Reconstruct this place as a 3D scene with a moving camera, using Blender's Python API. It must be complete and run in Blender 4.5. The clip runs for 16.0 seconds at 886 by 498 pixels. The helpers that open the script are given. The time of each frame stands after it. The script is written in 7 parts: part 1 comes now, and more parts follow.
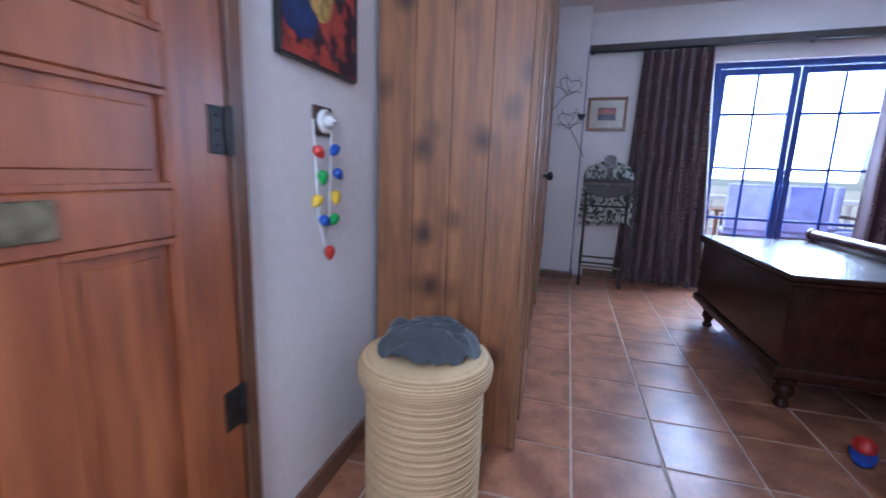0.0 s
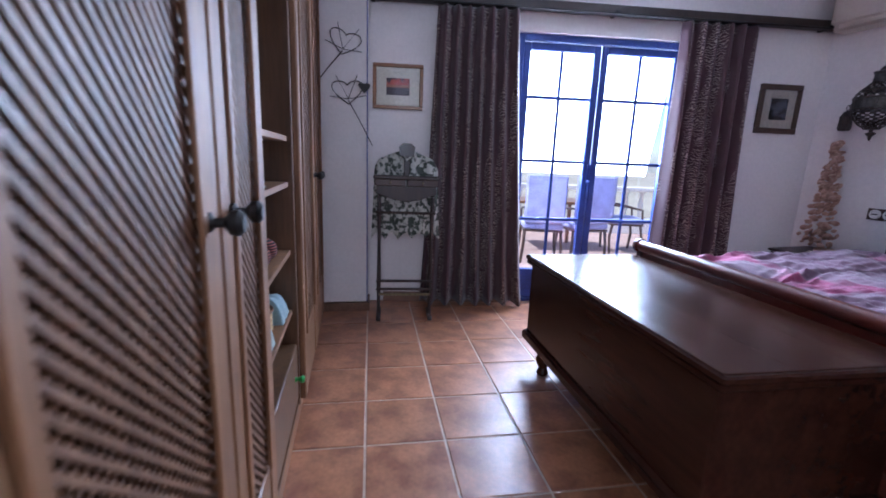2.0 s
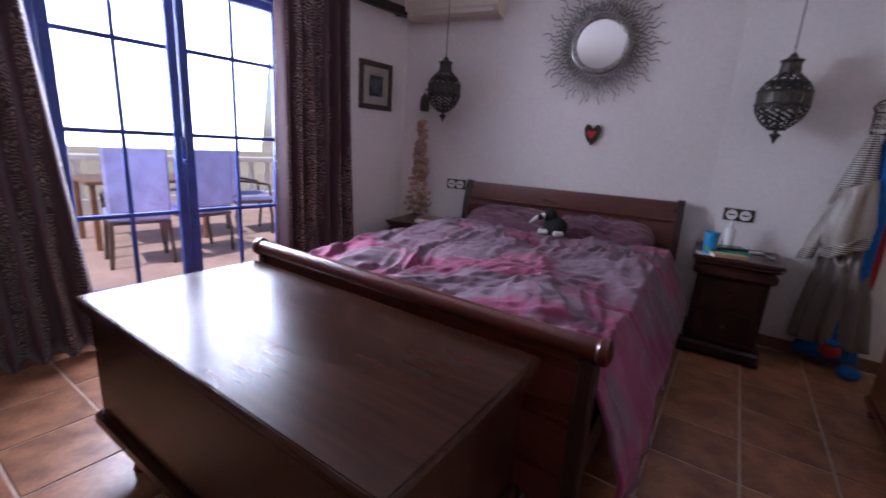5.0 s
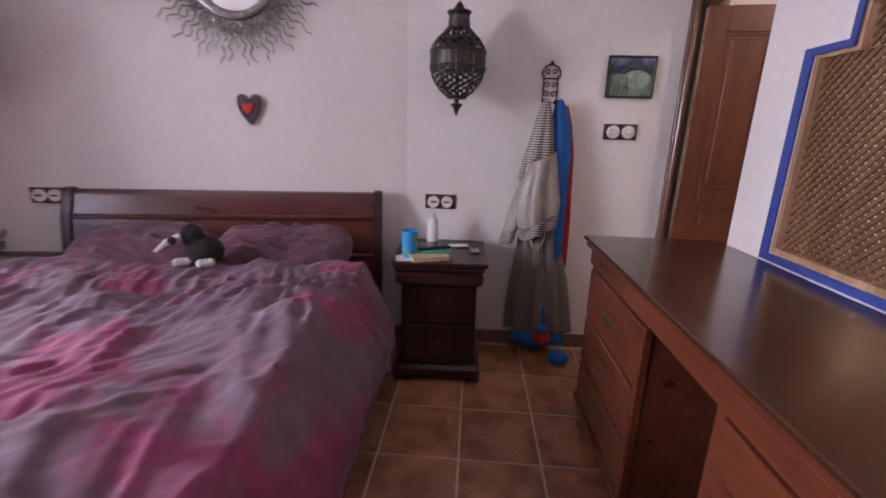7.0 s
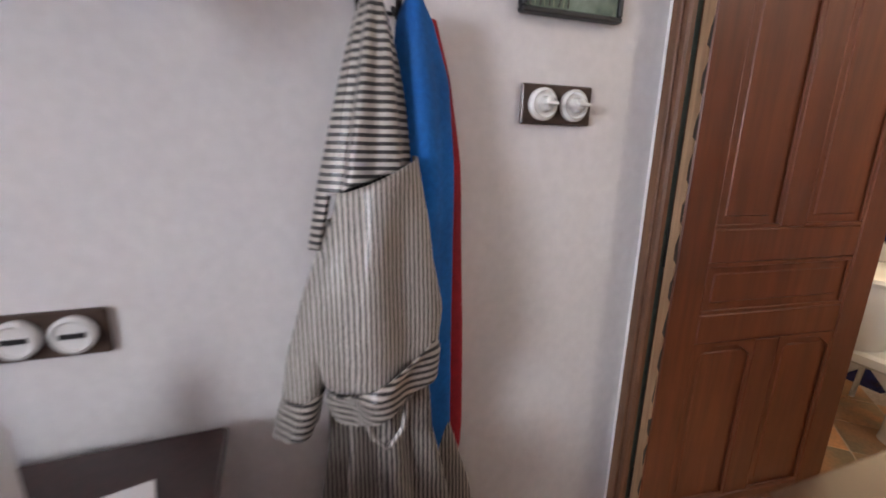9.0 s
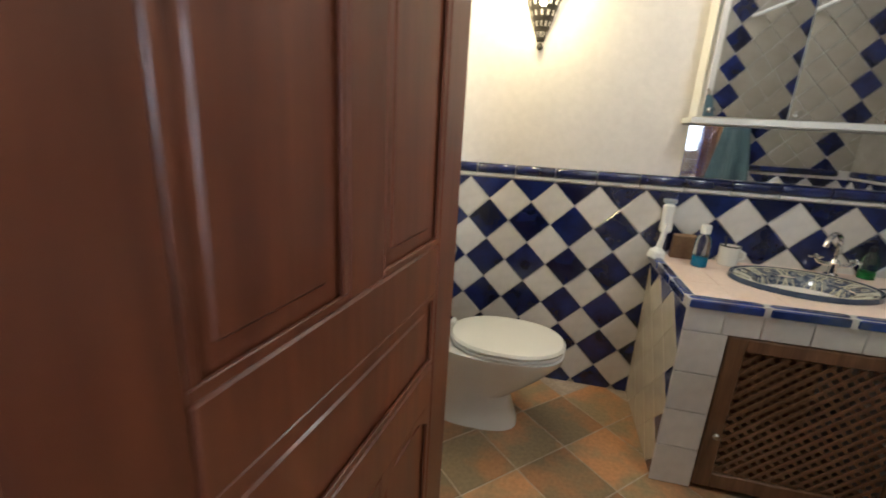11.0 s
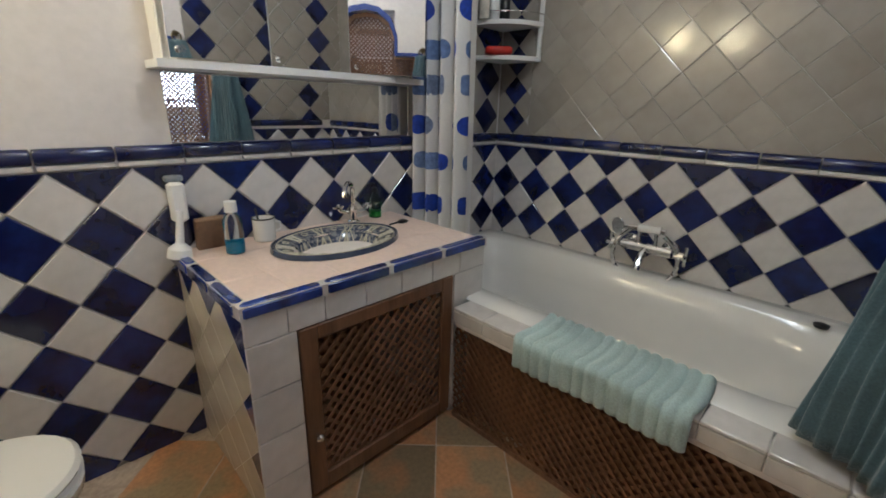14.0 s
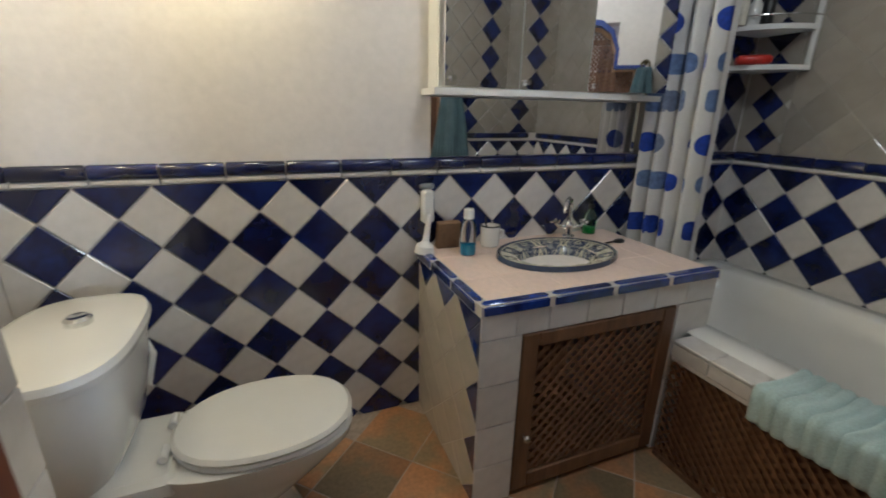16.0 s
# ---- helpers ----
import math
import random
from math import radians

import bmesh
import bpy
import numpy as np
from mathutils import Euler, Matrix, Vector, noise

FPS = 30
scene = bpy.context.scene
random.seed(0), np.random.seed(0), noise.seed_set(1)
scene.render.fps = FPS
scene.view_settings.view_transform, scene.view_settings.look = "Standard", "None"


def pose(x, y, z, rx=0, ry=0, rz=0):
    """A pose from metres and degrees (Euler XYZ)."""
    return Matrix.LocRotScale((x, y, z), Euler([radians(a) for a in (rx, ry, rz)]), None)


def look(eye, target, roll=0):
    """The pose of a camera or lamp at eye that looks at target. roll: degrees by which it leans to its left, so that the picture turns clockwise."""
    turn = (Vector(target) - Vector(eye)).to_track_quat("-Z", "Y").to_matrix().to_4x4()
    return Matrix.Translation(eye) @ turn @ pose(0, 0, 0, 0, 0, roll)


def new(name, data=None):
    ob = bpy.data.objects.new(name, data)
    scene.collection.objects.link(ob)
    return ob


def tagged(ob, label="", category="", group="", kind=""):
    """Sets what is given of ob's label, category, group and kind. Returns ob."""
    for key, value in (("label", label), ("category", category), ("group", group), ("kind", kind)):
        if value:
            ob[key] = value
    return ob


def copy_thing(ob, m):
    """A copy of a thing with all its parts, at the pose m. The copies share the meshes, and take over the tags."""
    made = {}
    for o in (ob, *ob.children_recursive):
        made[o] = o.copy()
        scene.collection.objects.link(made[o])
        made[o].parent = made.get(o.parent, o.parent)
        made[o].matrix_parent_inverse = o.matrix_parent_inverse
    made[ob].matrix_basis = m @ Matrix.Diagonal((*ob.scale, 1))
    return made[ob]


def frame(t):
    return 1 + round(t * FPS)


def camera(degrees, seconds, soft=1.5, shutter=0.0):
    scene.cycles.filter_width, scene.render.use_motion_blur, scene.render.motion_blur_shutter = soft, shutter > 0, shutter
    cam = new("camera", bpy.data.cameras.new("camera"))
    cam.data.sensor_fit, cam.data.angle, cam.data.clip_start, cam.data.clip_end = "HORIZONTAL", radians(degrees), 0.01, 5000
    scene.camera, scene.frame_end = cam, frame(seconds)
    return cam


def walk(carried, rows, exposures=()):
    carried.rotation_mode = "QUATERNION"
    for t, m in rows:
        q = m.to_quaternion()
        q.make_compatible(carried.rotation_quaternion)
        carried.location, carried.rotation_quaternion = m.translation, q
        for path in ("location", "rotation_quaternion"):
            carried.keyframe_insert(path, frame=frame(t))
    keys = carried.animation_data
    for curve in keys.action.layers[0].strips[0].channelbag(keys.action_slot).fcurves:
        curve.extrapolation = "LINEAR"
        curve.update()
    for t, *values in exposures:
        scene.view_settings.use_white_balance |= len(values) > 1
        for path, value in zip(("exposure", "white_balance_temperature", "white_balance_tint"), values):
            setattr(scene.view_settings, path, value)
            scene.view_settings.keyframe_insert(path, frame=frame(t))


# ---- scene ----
cam = camera(92.1, 16.0, 1.7, 0.4)
EXPOSURE = [(0.0, 0.4, 4750, 12), (1.5, 0.45, 5050, 14), (3.0, 0.4, 5250, 18), (4.0, 0.45, 5750, 22), (5.0, -0.2, 5900, 25), (7.3, 0.5, 6700, 30), (8.0, 0.6, 6400, 22), (9.0, 0.7, 6500, 15), (10.0, 0.68, 6250, 5), (12.3, 0.35, 5000, 1), (13.0, 0.17, 5150, 3), (13.5, 0.38, 5200, 4), (14.5, 0.42, 5300, 5), (16.0, 0.15, 5250, 3)]
PATH = [
    (0, (0.063, 0.035, 1.13), (-0.475, 1.927, 0.772), 2.0),
    (0.5, (0.092, 0.429, 1.139), (-0.246, 2.367, 0.777), 1.3),
    (1, (0.137, 0.781, 1.201), (0.036, 2.74, 0.811), 0.9),
    (1.5, (0.125, 1.176, 1.218), (0.363, 3.122, 0.824), 1.9),
    (2, (0.184, 1.488, 1.235), (0.52, 3.417, 0.828), 2.3),
    (2.5, (0.288, 1.797, 1.268), (0.657, 3.72, 0.862), 2.2),
    (3, (0.393, 2.033, 1.259), (0.966, 3.908, 0.866), 2.0),
    (3.5, (0.478, 2.09, 1.251), (1.311, 3.864, 0.852), 2.3),
    (4, (0.577, 2.044, 1.292), (1.761, 3.596, 0.854), 3.2),
    (4.5, (0.641, 2.001, 1.299), (2.078, 3.315, 0.841), 3.5),
    (5, (0.645, 1.995, 1.32), (2.264, 3.067, 0.84), 3.8),
    (5.2, (0.655, 1.987, 1.33), (2.34, 2.948, 0.841), 4.1),
    (7.3, (2.105, 1.685, 1.362), (4.032, 1.765, 0.832), 1.3),
    (7.5, (2.294, 1.657, 1.361), (4.22, 1.718, 0.827), 1.3),
    (8, (2.725, 1.634, 1.362), (4.645, 1.488, 0.819), 2.2),
    (8.5, (3.159, 1.61, 1.342), (5.03, 1.122, 0.83), 2.5),
    (9, (3.562, 1.494, 1.304), (5.391, 0.846, 0.82), 1.2),
    (9.5, (3.774, 1.327, 1.268), (5.44, 0.314, 0.822), 2.1),
    (10, (3.963, 1.145, 1.276), (5.19, -0.362, 0.803), 4.0),
    (12.3, (4.181, 0.148, 1.313), (3.784, -1.732, 0.76), 0.6),
    (12.5, (4.145, 0.125, 1.309), (3.586, -1.711, 0.747), 1.0),
    (13, (4.046, 0.127, 1.306), (3.097, -1.534, 0.722), 1.8),
    (13.5, (3.977, 0.152, 1.303), (2.754, -1.309, 0.696), 1.9),
    (14, (3.948, 0.171, 1.287), (2.594, -1.158, 0.653), 1.6),
    (14.5, (3.95, 0.163, 1.292), (2.576, -1.134, 0.636), 1.4),
    (15, (4.019, 0.127, 1.322), (2.782, -1.302, 0.669), 1.0),
    (15.5, (4.095, 0.112, 1.329), (3.135, -1.532, 0.715), 1.1),
    (16, (4.138, 0.116, 1.318), (3.43, -1.651, 0.705), 1.1),
]
walk(cam, [(t, look(eye, target, roll)) for t, eye, target, roll in PATH], EXPOSURE)

# ---- light ----
world = bpy.data.worlds.new("sky")
scene.world = world
world.use_nodes = True
wn = world.node_tree.nodes
sky = wn.new("ShaderNodeTexSky")
sky.sky_type, sky.sun_disc = "NISHITA", False
sky.sun_elevation, sky.sun_rotation = radians(55), radians(266)
wn["Background"].inputs[1].default_value = 0.15
world.node_tree.links.new(sky.outputs[0], wn["Background"].inputs[0])


def lamp(name, kind, m, watts, color, size=0.1, size_y=None):
    data = bpy.data.lights.new(name, kind)
    data.energy, data.color = watts, color
    if kind == "AREA":
        data.shape, data.size, data.size_y = "RECTANGLE", size, size_y or size
    elif kind == "SUN":
        data.angle = radians(0.5)
    else:
        data.shadow_soft_size = size
    ob = new(name, data)
    ob.matrix_world = m
    return ob


lamp("sun", "SUN", look((-5, 7.0, 8), (0.6, 7.4, 0)), 5.0, (1.0, 0.95, 0.86))
W_ANG, H_ANG = -5.1, 9.85
MW = pose(0, 5.158, 0, 0, 0, W_ANG)          # window wall: local x along it, y outwards
MH = pose(4.49, 2.15, 0, 0, 0, H_ANG)        # headboard wall: local y along it, x outwards
lamp("window_daylight", "AREA", look(MW @ Vector((2.1, 0.30, 1.74)), MW @ Vector((2.1, -2.0, 1.2))), 150, (0.86, 0.92, 1.0), 1.4, 1.2)
lamp("hall_daylight", "AREA", look((-0.1, -1.2, 1.7), (-0.15, 1.0, 1.0)), 36, (0.95, 0.97, 1.0), 0.8, 1.2)
lamp("sconce_bulb", "POINT", pose(4.26, -1.40, 1.93), 9, (1.0, 0.74, 0.38), 0.04)
lamp("sconce_bulb", "POINT", pose(4.86, -1.10, 2.0), 6, (1.0, 0.76, 0.42), 0.04)
# Added fill light that brightens the bathroom; no known source hangs here.
lamp("ceiling_bulb", "POINT", pose(3.2, -0.35, 2.5), 15, (1.0, 0.93, 0.82), 0.12)

# ---- materials ----
MATS = {}


def mat(name, color, rough=0.6, metal=0.0, var=0.25, scale=6.0, fine=60.0, bump=0.15, second=None, stretch=(1, 1, 1), coat=0.0, rand=0.0, amount=1.0, lo=0.35, hi=0.65, sheen=0.0):
    m = bpy.data.materials.new(name)
    m.use_nodes = True
    t = m.node_tree
    n, link = t.nodes, t.links.new
    b = n["Principled BSDF"]
    b.inputs["Roughness"].default_value, b.inputs["Metallic"].default_value = rough, metal
    b.inputs["Coat Weight"].default_value = coat
    b.inputs["Coat Roughness"].default_value = 0.15
    b.inputs["Sheen Weight"].default_value = sheen
    co = n.new("ShaderNodeTexCoord")
    mp = n.new("ShaderNodeMapping")
    mp.inputs["Scale"].default_value = stretch
    link(co.outputs["Object"], mp.inputs["Vector"])
    big, small = n.new("ShaderNodeTexNoise"), n.new("ShaderNodeTexNoise")
    for tex, s, d in ((big, scale, 3.0), (small, fine, 4.0)):
        tex.inputs["Scale"].default_value, tex.inputs["Detail"].default_value = s, d
        link(mp.outputs[0], tex.inputs["Vector"])
    if rand:
        info = n.new("ShaderNodeObjectInfo")
        add = n.new("ShaderNodeVectorMath")
        add.operation = "ADD"
        mul = n.new("ShaderNodeMath")
        mul.operation = "MULTIPLY"
        mul.inputs[1].default_value = 37.0
        link(info.outputs["Random"], mul.inputs[0])
        link(mp.outputs[0], add.inputs[0])
        link(mul.outputs[0], add.inputs[1])
        link(add.outputs[0], big.inputs["Vector"])
    ramp = n.new("ShaderNodeValToRGB")
    ramp.color_ramp.elements[0].position, ramp.color_ramp.elements[1].position = lo, hi
    dark = [c * (1 - var) for c in color]
    ramp.color_ramp.elements[0].color = (*(second or dark), 1)
    ramp.color_ramp.elements[1].color = (*color, 1)
    link(big.outputs["Fac"], ramp.inputs[0])
    mix = n.new("ShaderNodeMixRGB")
    mix.blend_type = "MULTIPLY"
    mix.inputs[0].default_value = 0.35 * amount
    link(ramp.outputs[0], mix.inputs[1])
    link(small.outputs["Color"], mix.inputs[2])
    r2 = n.new("ShaderNodeValToRGB")
    r2.color_ramp.elements[0].color, r2.color_ramp.elements[1].color = (0.45, 0.45, 0.45, 1), (1.25, 1.25, 1.25, 1)
    r2.color_ramp.elements[0].position, r2.color_ramp.elements[1].position = 0.3, 0.7
    link(small.outputs["Fac"], r2.inputs[0])
    link(r2.outputs[0], mix.inputs[2])
    last = mix.outputs[0]
    if rand:
        hsv = n.new("ShaderNodeHueSaturation")
        mr = n.new("ShaderNodeMapRange")
        mr.inputs["To Min"].default_value, mr.inputs["To Max"].default_value = 1 - rand, 1 + rand
        link(info.outputs["Random"], mr.inputs["Value"])
        link(mr.outputs[0], hsv.inputs["Value"])
        link(last, hsv.inputs["Color"])
        last = hsv.outputs[0]
    link(last, b.inputs["Base Color"])
    mrr = n.new("ShaderNodeMapRange")
    mrr.inputs["To Min"].default_value, mrr.inputs["To Max"].default_value = max(0.02, rough - 0.08), min(1, rough + 0.1)
    link(big.outputs["Fac"], mrr.inputs["Value"])
    link(mrr.outputs[0], b.inputs["Roughness"])
    if bump:
        bp = n.new("ShaderNodeBump")
        bp.inputs["Strength"].default_value, bp.inputs["Distance"].default_value = bump, 0.004
        link(small.outputs["Fac"], bp.inputs["Height"])
        link(bp.outputs[0], b.inputs["Normal"])
    MATS[name] = m
    return m


def wood(name, color, dark, rough=0.4, axis=2, grain=1.0, coat=0.2, knots=False, rand=0.0):
    st = [9.0 * grain] * 3
    st[axis] = 0.8 * grain
    m = mat(name, color, rough, 0, 0.4, 2.2, 9.0, 0.12, second=dark, stretch=st, coat=coat, rand=rand, amount=1.1, lo=0.3, hi=0.72)
    if knots:
        n, link = m.node_tree.nodes, m.node_tree.links.new
        b = n["Principled BSDF"]
        co = [x for x in n if x.bl_idname == "ShaderNodeTexCoord"][0]
        mp = n.new("ShaderNodeMapping")
        mp.inputs["Scale"].default_value = (9.0, 0.0, 7.5)
        nz = n.new("ShaderNodeTexNoise")
        nz.inputs["Scale"].default_value = 3.0
        mx = n.new("ShaderNodeMixRGB")
        mx.inputs[0].default_value = 0.3
        link(co.outputs["Object"], mp.inputs["Vector"])
        link(mp.outputs[0], mx.inputs[1])
        link(co.outputs["Object"], nz.inputs["Vector"])
        link(nz.outputs["Color"], mx.inputs[2])
        vo = n.new("ShaderNodeTexVoronoi")
        vo.inputs["Scale"].default_value = 1.0
        link(mx.outputs[0], vo.inputs["Vector"])
        rp = n.new("ShaderNodeValToRGB")
        rp.color_ramp.elements[0].position, rp.color_ramp.elements[1].position = 0.08, 0.38
        rp.color_ramp.elements[0].color, rp.color_ramp.elements[1].color = (0.14, 0.09, 0.06, 1), (1, 1, 1, 1)
        link(vo.outputs["Distance"], rp.inputs[0])
        mul = n.new("ShaderNodeMixRGB")
        mul.blend_type, mul.inputs[0].default_value = "MULTIPLY", 0.9
        old = b.inputs["Base Color"].links[0].from_socket
        link(old, mul.inputs[1])
        link(rp.outputs[0], mul.inputs[2])
        link(mul.outputs[0], b.inputs["Base Color"])
    return m


def bands(name, c1, c2, scale, axis="X", rough=0.8, distort=0.0, lo=0.45, hi=0.55, bump=0.0, zz=1.0, sheen=0.0):
    """Woven or printed stripes."""
    m = bpy.data.materials.new(name)
    m.use_nodes = True
    n, link = m.node_tree.nodes, m.node_tree.links.new
    b = n["Principled BSDF"]
    b.inputs["Roughness"].default_value = rough
    b.inputs["Sheen Weight"].default_value = sheen
    co, mp, wv = n.new("ShaderNodeTexCoord"), n.new("ShaderNodeMapping"), n.new("ShaderNodeTexWave")
    mp.inputs["Scale"].default_value = (1, 1, zz)
    wv.bands_direction = axis
    wv.inputs["Scale"].default_value, wv.inputs["Distortion"].default_value = scale, distort
    wv.inputs["Detail"].default_value, wv.inputs["Detail Scale"].default_value = 2.0, 1.2
    link(co.outputs["Object"], mp.inputs[0])
    link(mp.outputs[0], wv.inputs["Vector"])
    rp = n.new("ShaderNodeValToRGB")
    rp.color_ramp.elements[0].position, rp.color_ramp.elements[1].position = lo, hi
    rp.color_ramp.elements[0].color, rp.color_ramp.elements[1].color = (*c1, 1), (*c2, 1)
    link(wv.outputs["Fac"], rp.inputs[0])
    nz = n.new("ShaderNodeTexNoise")
    nz.inputs["Scale"].default_value = 120
    link(co.outputs["Object"], nz.inputs["Vector"])
    mx = n.new("ShaderNodeMixRGB")
    mx.blend_type, mx.inputs[0].default_value = "MULTIPLY", 0.35
    link(rp.outputs[0], mx.inputs[1])
    link(nz.outputs["Fac"], mx.inputs[2])
    link(mx.outputs[0], b.inputs["Base Color"])
    if bump:
        bp = n.new("ShaderNodeBump")
        bp.inputs["Strength"].default_value, bp.inputs["Distance"].default_value = bump, 0.003
        link(wv.outputs["Fac"], bp.inputs["Height"])
        link(bp.outputs[0], b.inputs["Normal"])
    return m


def emit(name, color, strength):
    m = bpy.data.materials.new(name)
    m.use_nodes = True
    b = m.node_tree.nodes["Principled BSDF"]
    b.inputs["Emission Color"].default_value, b.inputs["Emission Strength"].default_value = (*color, 1), strength
    return m


def clear(name, color, rough=0.02, ior=1.45):
    m = bpy.data.materials.new(name)
    m.use_nodes = True
    b = m.node_tree.nodes["Principled BSDF"]
    b.inputs["Base Color"].default_value = (*color, 1)
    b.inputs["Transmission Weight"].default_value, b.inputs["Roughness"].default_value, b.inputs["IOR"].default_value = 1.0, rough, ior
    return m


PLASTER = mat("plaster", (0.78, 0.74, 0.72), 0.85, var=0.05, scale=1.5, fine=35, bump=0.25, amount=0.25)
CEIL = mat("ceiling_paint", (0.8, 0.78, 0.76), 0.9, var=0.04, scale=1.0, fine=30, bump=0.15, amount=0.2)
BLUEPAINT = mat("blue_paint", (0.035, 0.07, 0.32), 0.5, var=0.25, scale=8)
TERRA = mat("terracotta_tile", (0.38, 0.17, 0.085), 0.36, var=0.3, scale=7.0, fine=45, bump=0.12, second=(0.21, 0.083, 0.042), rand=0.10, coat=0.12, lo=0.38, hi=0.62)
GROUT = mat("grout", (0.52, 0.42, 0.34), 0.85, var=0.2, scale=10)
SKIRT = mat("skirting_tile", (0.22, 0.11, 0.065), 0.5, var=0.3, scale=8)
PINE = wood("knotty_pine", (0.32, 0.138, 0.046), (0.165, 0.064, 0.024), 0.5, 2, 1.0, 0.05, True)
PINE_LIGHT = wood("pale_pine", (0.26, 0.122, 0.048), (0.165, 0.073, 0.028), 0.55, 2, 1.0, 0.05)
# Pine darkened for wardrobe insides and lattice backings: their shade is in the colour.
PINE_SHADED = wood("pine_inside_shaded", (0.15, 0.072, 0.03), (0.085, 0.04, 0.017), 0.5, 2, 1.0, 0.1)
LATTICE_WOOD = wood("lattice_wood", (0.22, 0.11, 0.052), (0.13, 0.062, 0.028), 0.55, 2, 1.5, 0.05)
DOORWOOD = wood("red_door_wood", (0.36, 0.11, 0.032), (0.20, 0.052, 0.016), 0.46, 2, 0.7, 0.1)
DOORDARK = wood("bath_door_wood", (0.17, 0.047, 0.017), (0.105, 0.027, 0.011), 0.4, 2, 0.7, 0.15)
DOOREDGE = wood("door_edge_wood", (0.52, 0.33, 0.19), (0.34, 0.19, 0.10), 0.6, 2)
CASING = wood("casing_wood", (0.19, 0.085, 0.042), (0.10, 0.042, 0.02), 0.42, 2, 1.5)
CHEST = wood("dark_chest_wood", (0.046, 0.017, 0.010), (0.028, 0.010, 0.006), 0.21, 1, 0.6, 0.05)
CHEST.node_tree.nodes["Bump"].inputs["Strength"].default_value = 0.03
CHEST.node_tree.nodes["Principled BSDF"].inputs["Specular IOR Level"].default_value = 0.15
MAHOG = wood("mahogany", (0.10, 0.018, 0.011), (0.062, 0.011, 0.007), 0.28, 1, 0.5, 0.35)
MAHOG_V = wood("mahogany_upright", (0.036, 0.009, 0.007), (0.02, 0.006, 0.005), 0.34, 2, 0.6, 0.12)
DRESSER = wood("dresser_wood", (0.17, 0.045, 0.020), (0.09, 0.022, 0.011), 0.3, 0, 1.0, 0.3)
DRESSTOP = wood("dresser_top_wood", (0.085, 0.032, 0.015), (0.05, 0.018, 0.009), 0.2, 0, 0.8, 0.4)
DARKWOOD = wood("dark_wood", (0.045, 0.026, 0.018), (0.025, 0.014, 0.01), 0.45, 2)
FRAMEWOOD = wood("frame_wood", (0.30, 0.14, 0.055), (0.2, 0.09, 0.035), 0.4, 0, 3)
FRAMEDARK = wood("dark_frame_wood", (0.075, 0.04, 0.024), (0.045, 0.022, 0.013), 0.45, 0, 3)
IRON = mat("black_iron", (0.035, 0.033, 0.032), 0.5, 0.7, var=0.3, scale=30)
LAMPMETAL = mat("aged_lamp_metal", (0.09, 0.08, 0.07), 0.45, 0.8, var=0.4, scale=40)
CHROME = mat("chrome", (0.8, 0.8, 0.8), 0.08, 1.0, var=0.03, bump=0)
BRASS = mat("aged_brass", (0.30, 0.24, 0.14), 0.4, 0.9, var=0.4, scale=40)
SILVER = mat("hammered_silver", (0.42, 0.40, 0.38), 0.35, 0.9, var=0.4, scale=60, bump=0.4)
MIRROR = mat("mirror_glass", (0.92, 0.92, 0.92), 0.01, 1.0, var=0.01, bump=0, amount=0.0)
MIRROR.node_tree.nodes["Principled BSDF"].inputs["Roughness"].links[0].from_node.inputs["To Max"].default_value = 0.02
GLASS = clear("pane_glass", (0.96, 0.98, 1.0))
CERAMIC = mat("white_ceramic", (0.80, 0.79, 0.76), 0.12, var=0.03, scale=3, fine=10, bump=0.0, coat=0.6, amount=0.1)
ENAMEL = mat("white_enamel", (0.78, 0.77, 0.74), 0.15, var=0.03, scale=3, fine=10, bump=0.0, coat=0.5, amount=0.1)
WHITEPLASTIC = mat("white_plastic", (0.80, 0.80, 0.79), 0.35, var=0.04, bump=0.02, amount=0.15)
BLUETILE = mat("blue_glazed_tile", (0.010, 0.019, 0.115), 0.12, var=0.55, scale=9, fine=40, bump=0.05, second=(0.004, 0.007, 0.042), coat=0.6, rand=0.4)
WHITETILE = mat("white_glazed_tile", (0.68, 0.65, 0.62), 0.14, var=0.035, scale=6, fine=25, bump=0.05, coat=0.5, rand=0.07, amount=0.4)
CREAMTILE = mat("cream_glazed_tile", (0.37, 0.34, 0.30), 0.14, var=0.12, scale=5, fine=14, bump=0.12, coat=0.6, rand=0.06, amount=0.4)
PINKTOP = mat("pale_counter_tile", (0.80, 0.64, 0.56), 0.3, var=0.03, scale=4, bump=0.03, rand=0.02, amount=0.4)
BATHFLOOR = mat("rustic_floor_tile", (0.44, 0.22, 0.10), 0.4, var=0.4, scale=5, second=(0.27, 0.20, 0.115), rand=0.35, bump=0.15, coat=0.1, lo=0.42, hi=0.58)
ROPE = bands("woven_rope", (0.42, 0.27, 0.12), (0.74, 0.54, 0.29), 34, "Z", 0.8, 0.6, 0.2, 0.7, 0.6)
GREYCLOTH = mat("grey_cloth", (0.062, 0.067, 0.075), 0.9, var=0.3, scale=6, fine=150, bump=0.3, sheen=0.3)
PURPLE = mat("duvet_print", (0.15, 0.083, 0.118), 0.8, var=0.5, scale=2.6, fine=26, bump=0.12, second=(0.22, 0.027, 0.09), sheen=0.12, lo=0.42, hi=0.5)
PILLOW = mat("pillow_print", (0.125, 0.042, 0.07), 0.85, var=0.5, scale=3.0, fine=120, bump=0.2, second=(0.085, 0.025, 0.05), sheen=0.25)
VALANCE = mat("dark_bed_base", (0.03, 0.012, 0.02), 0.9)
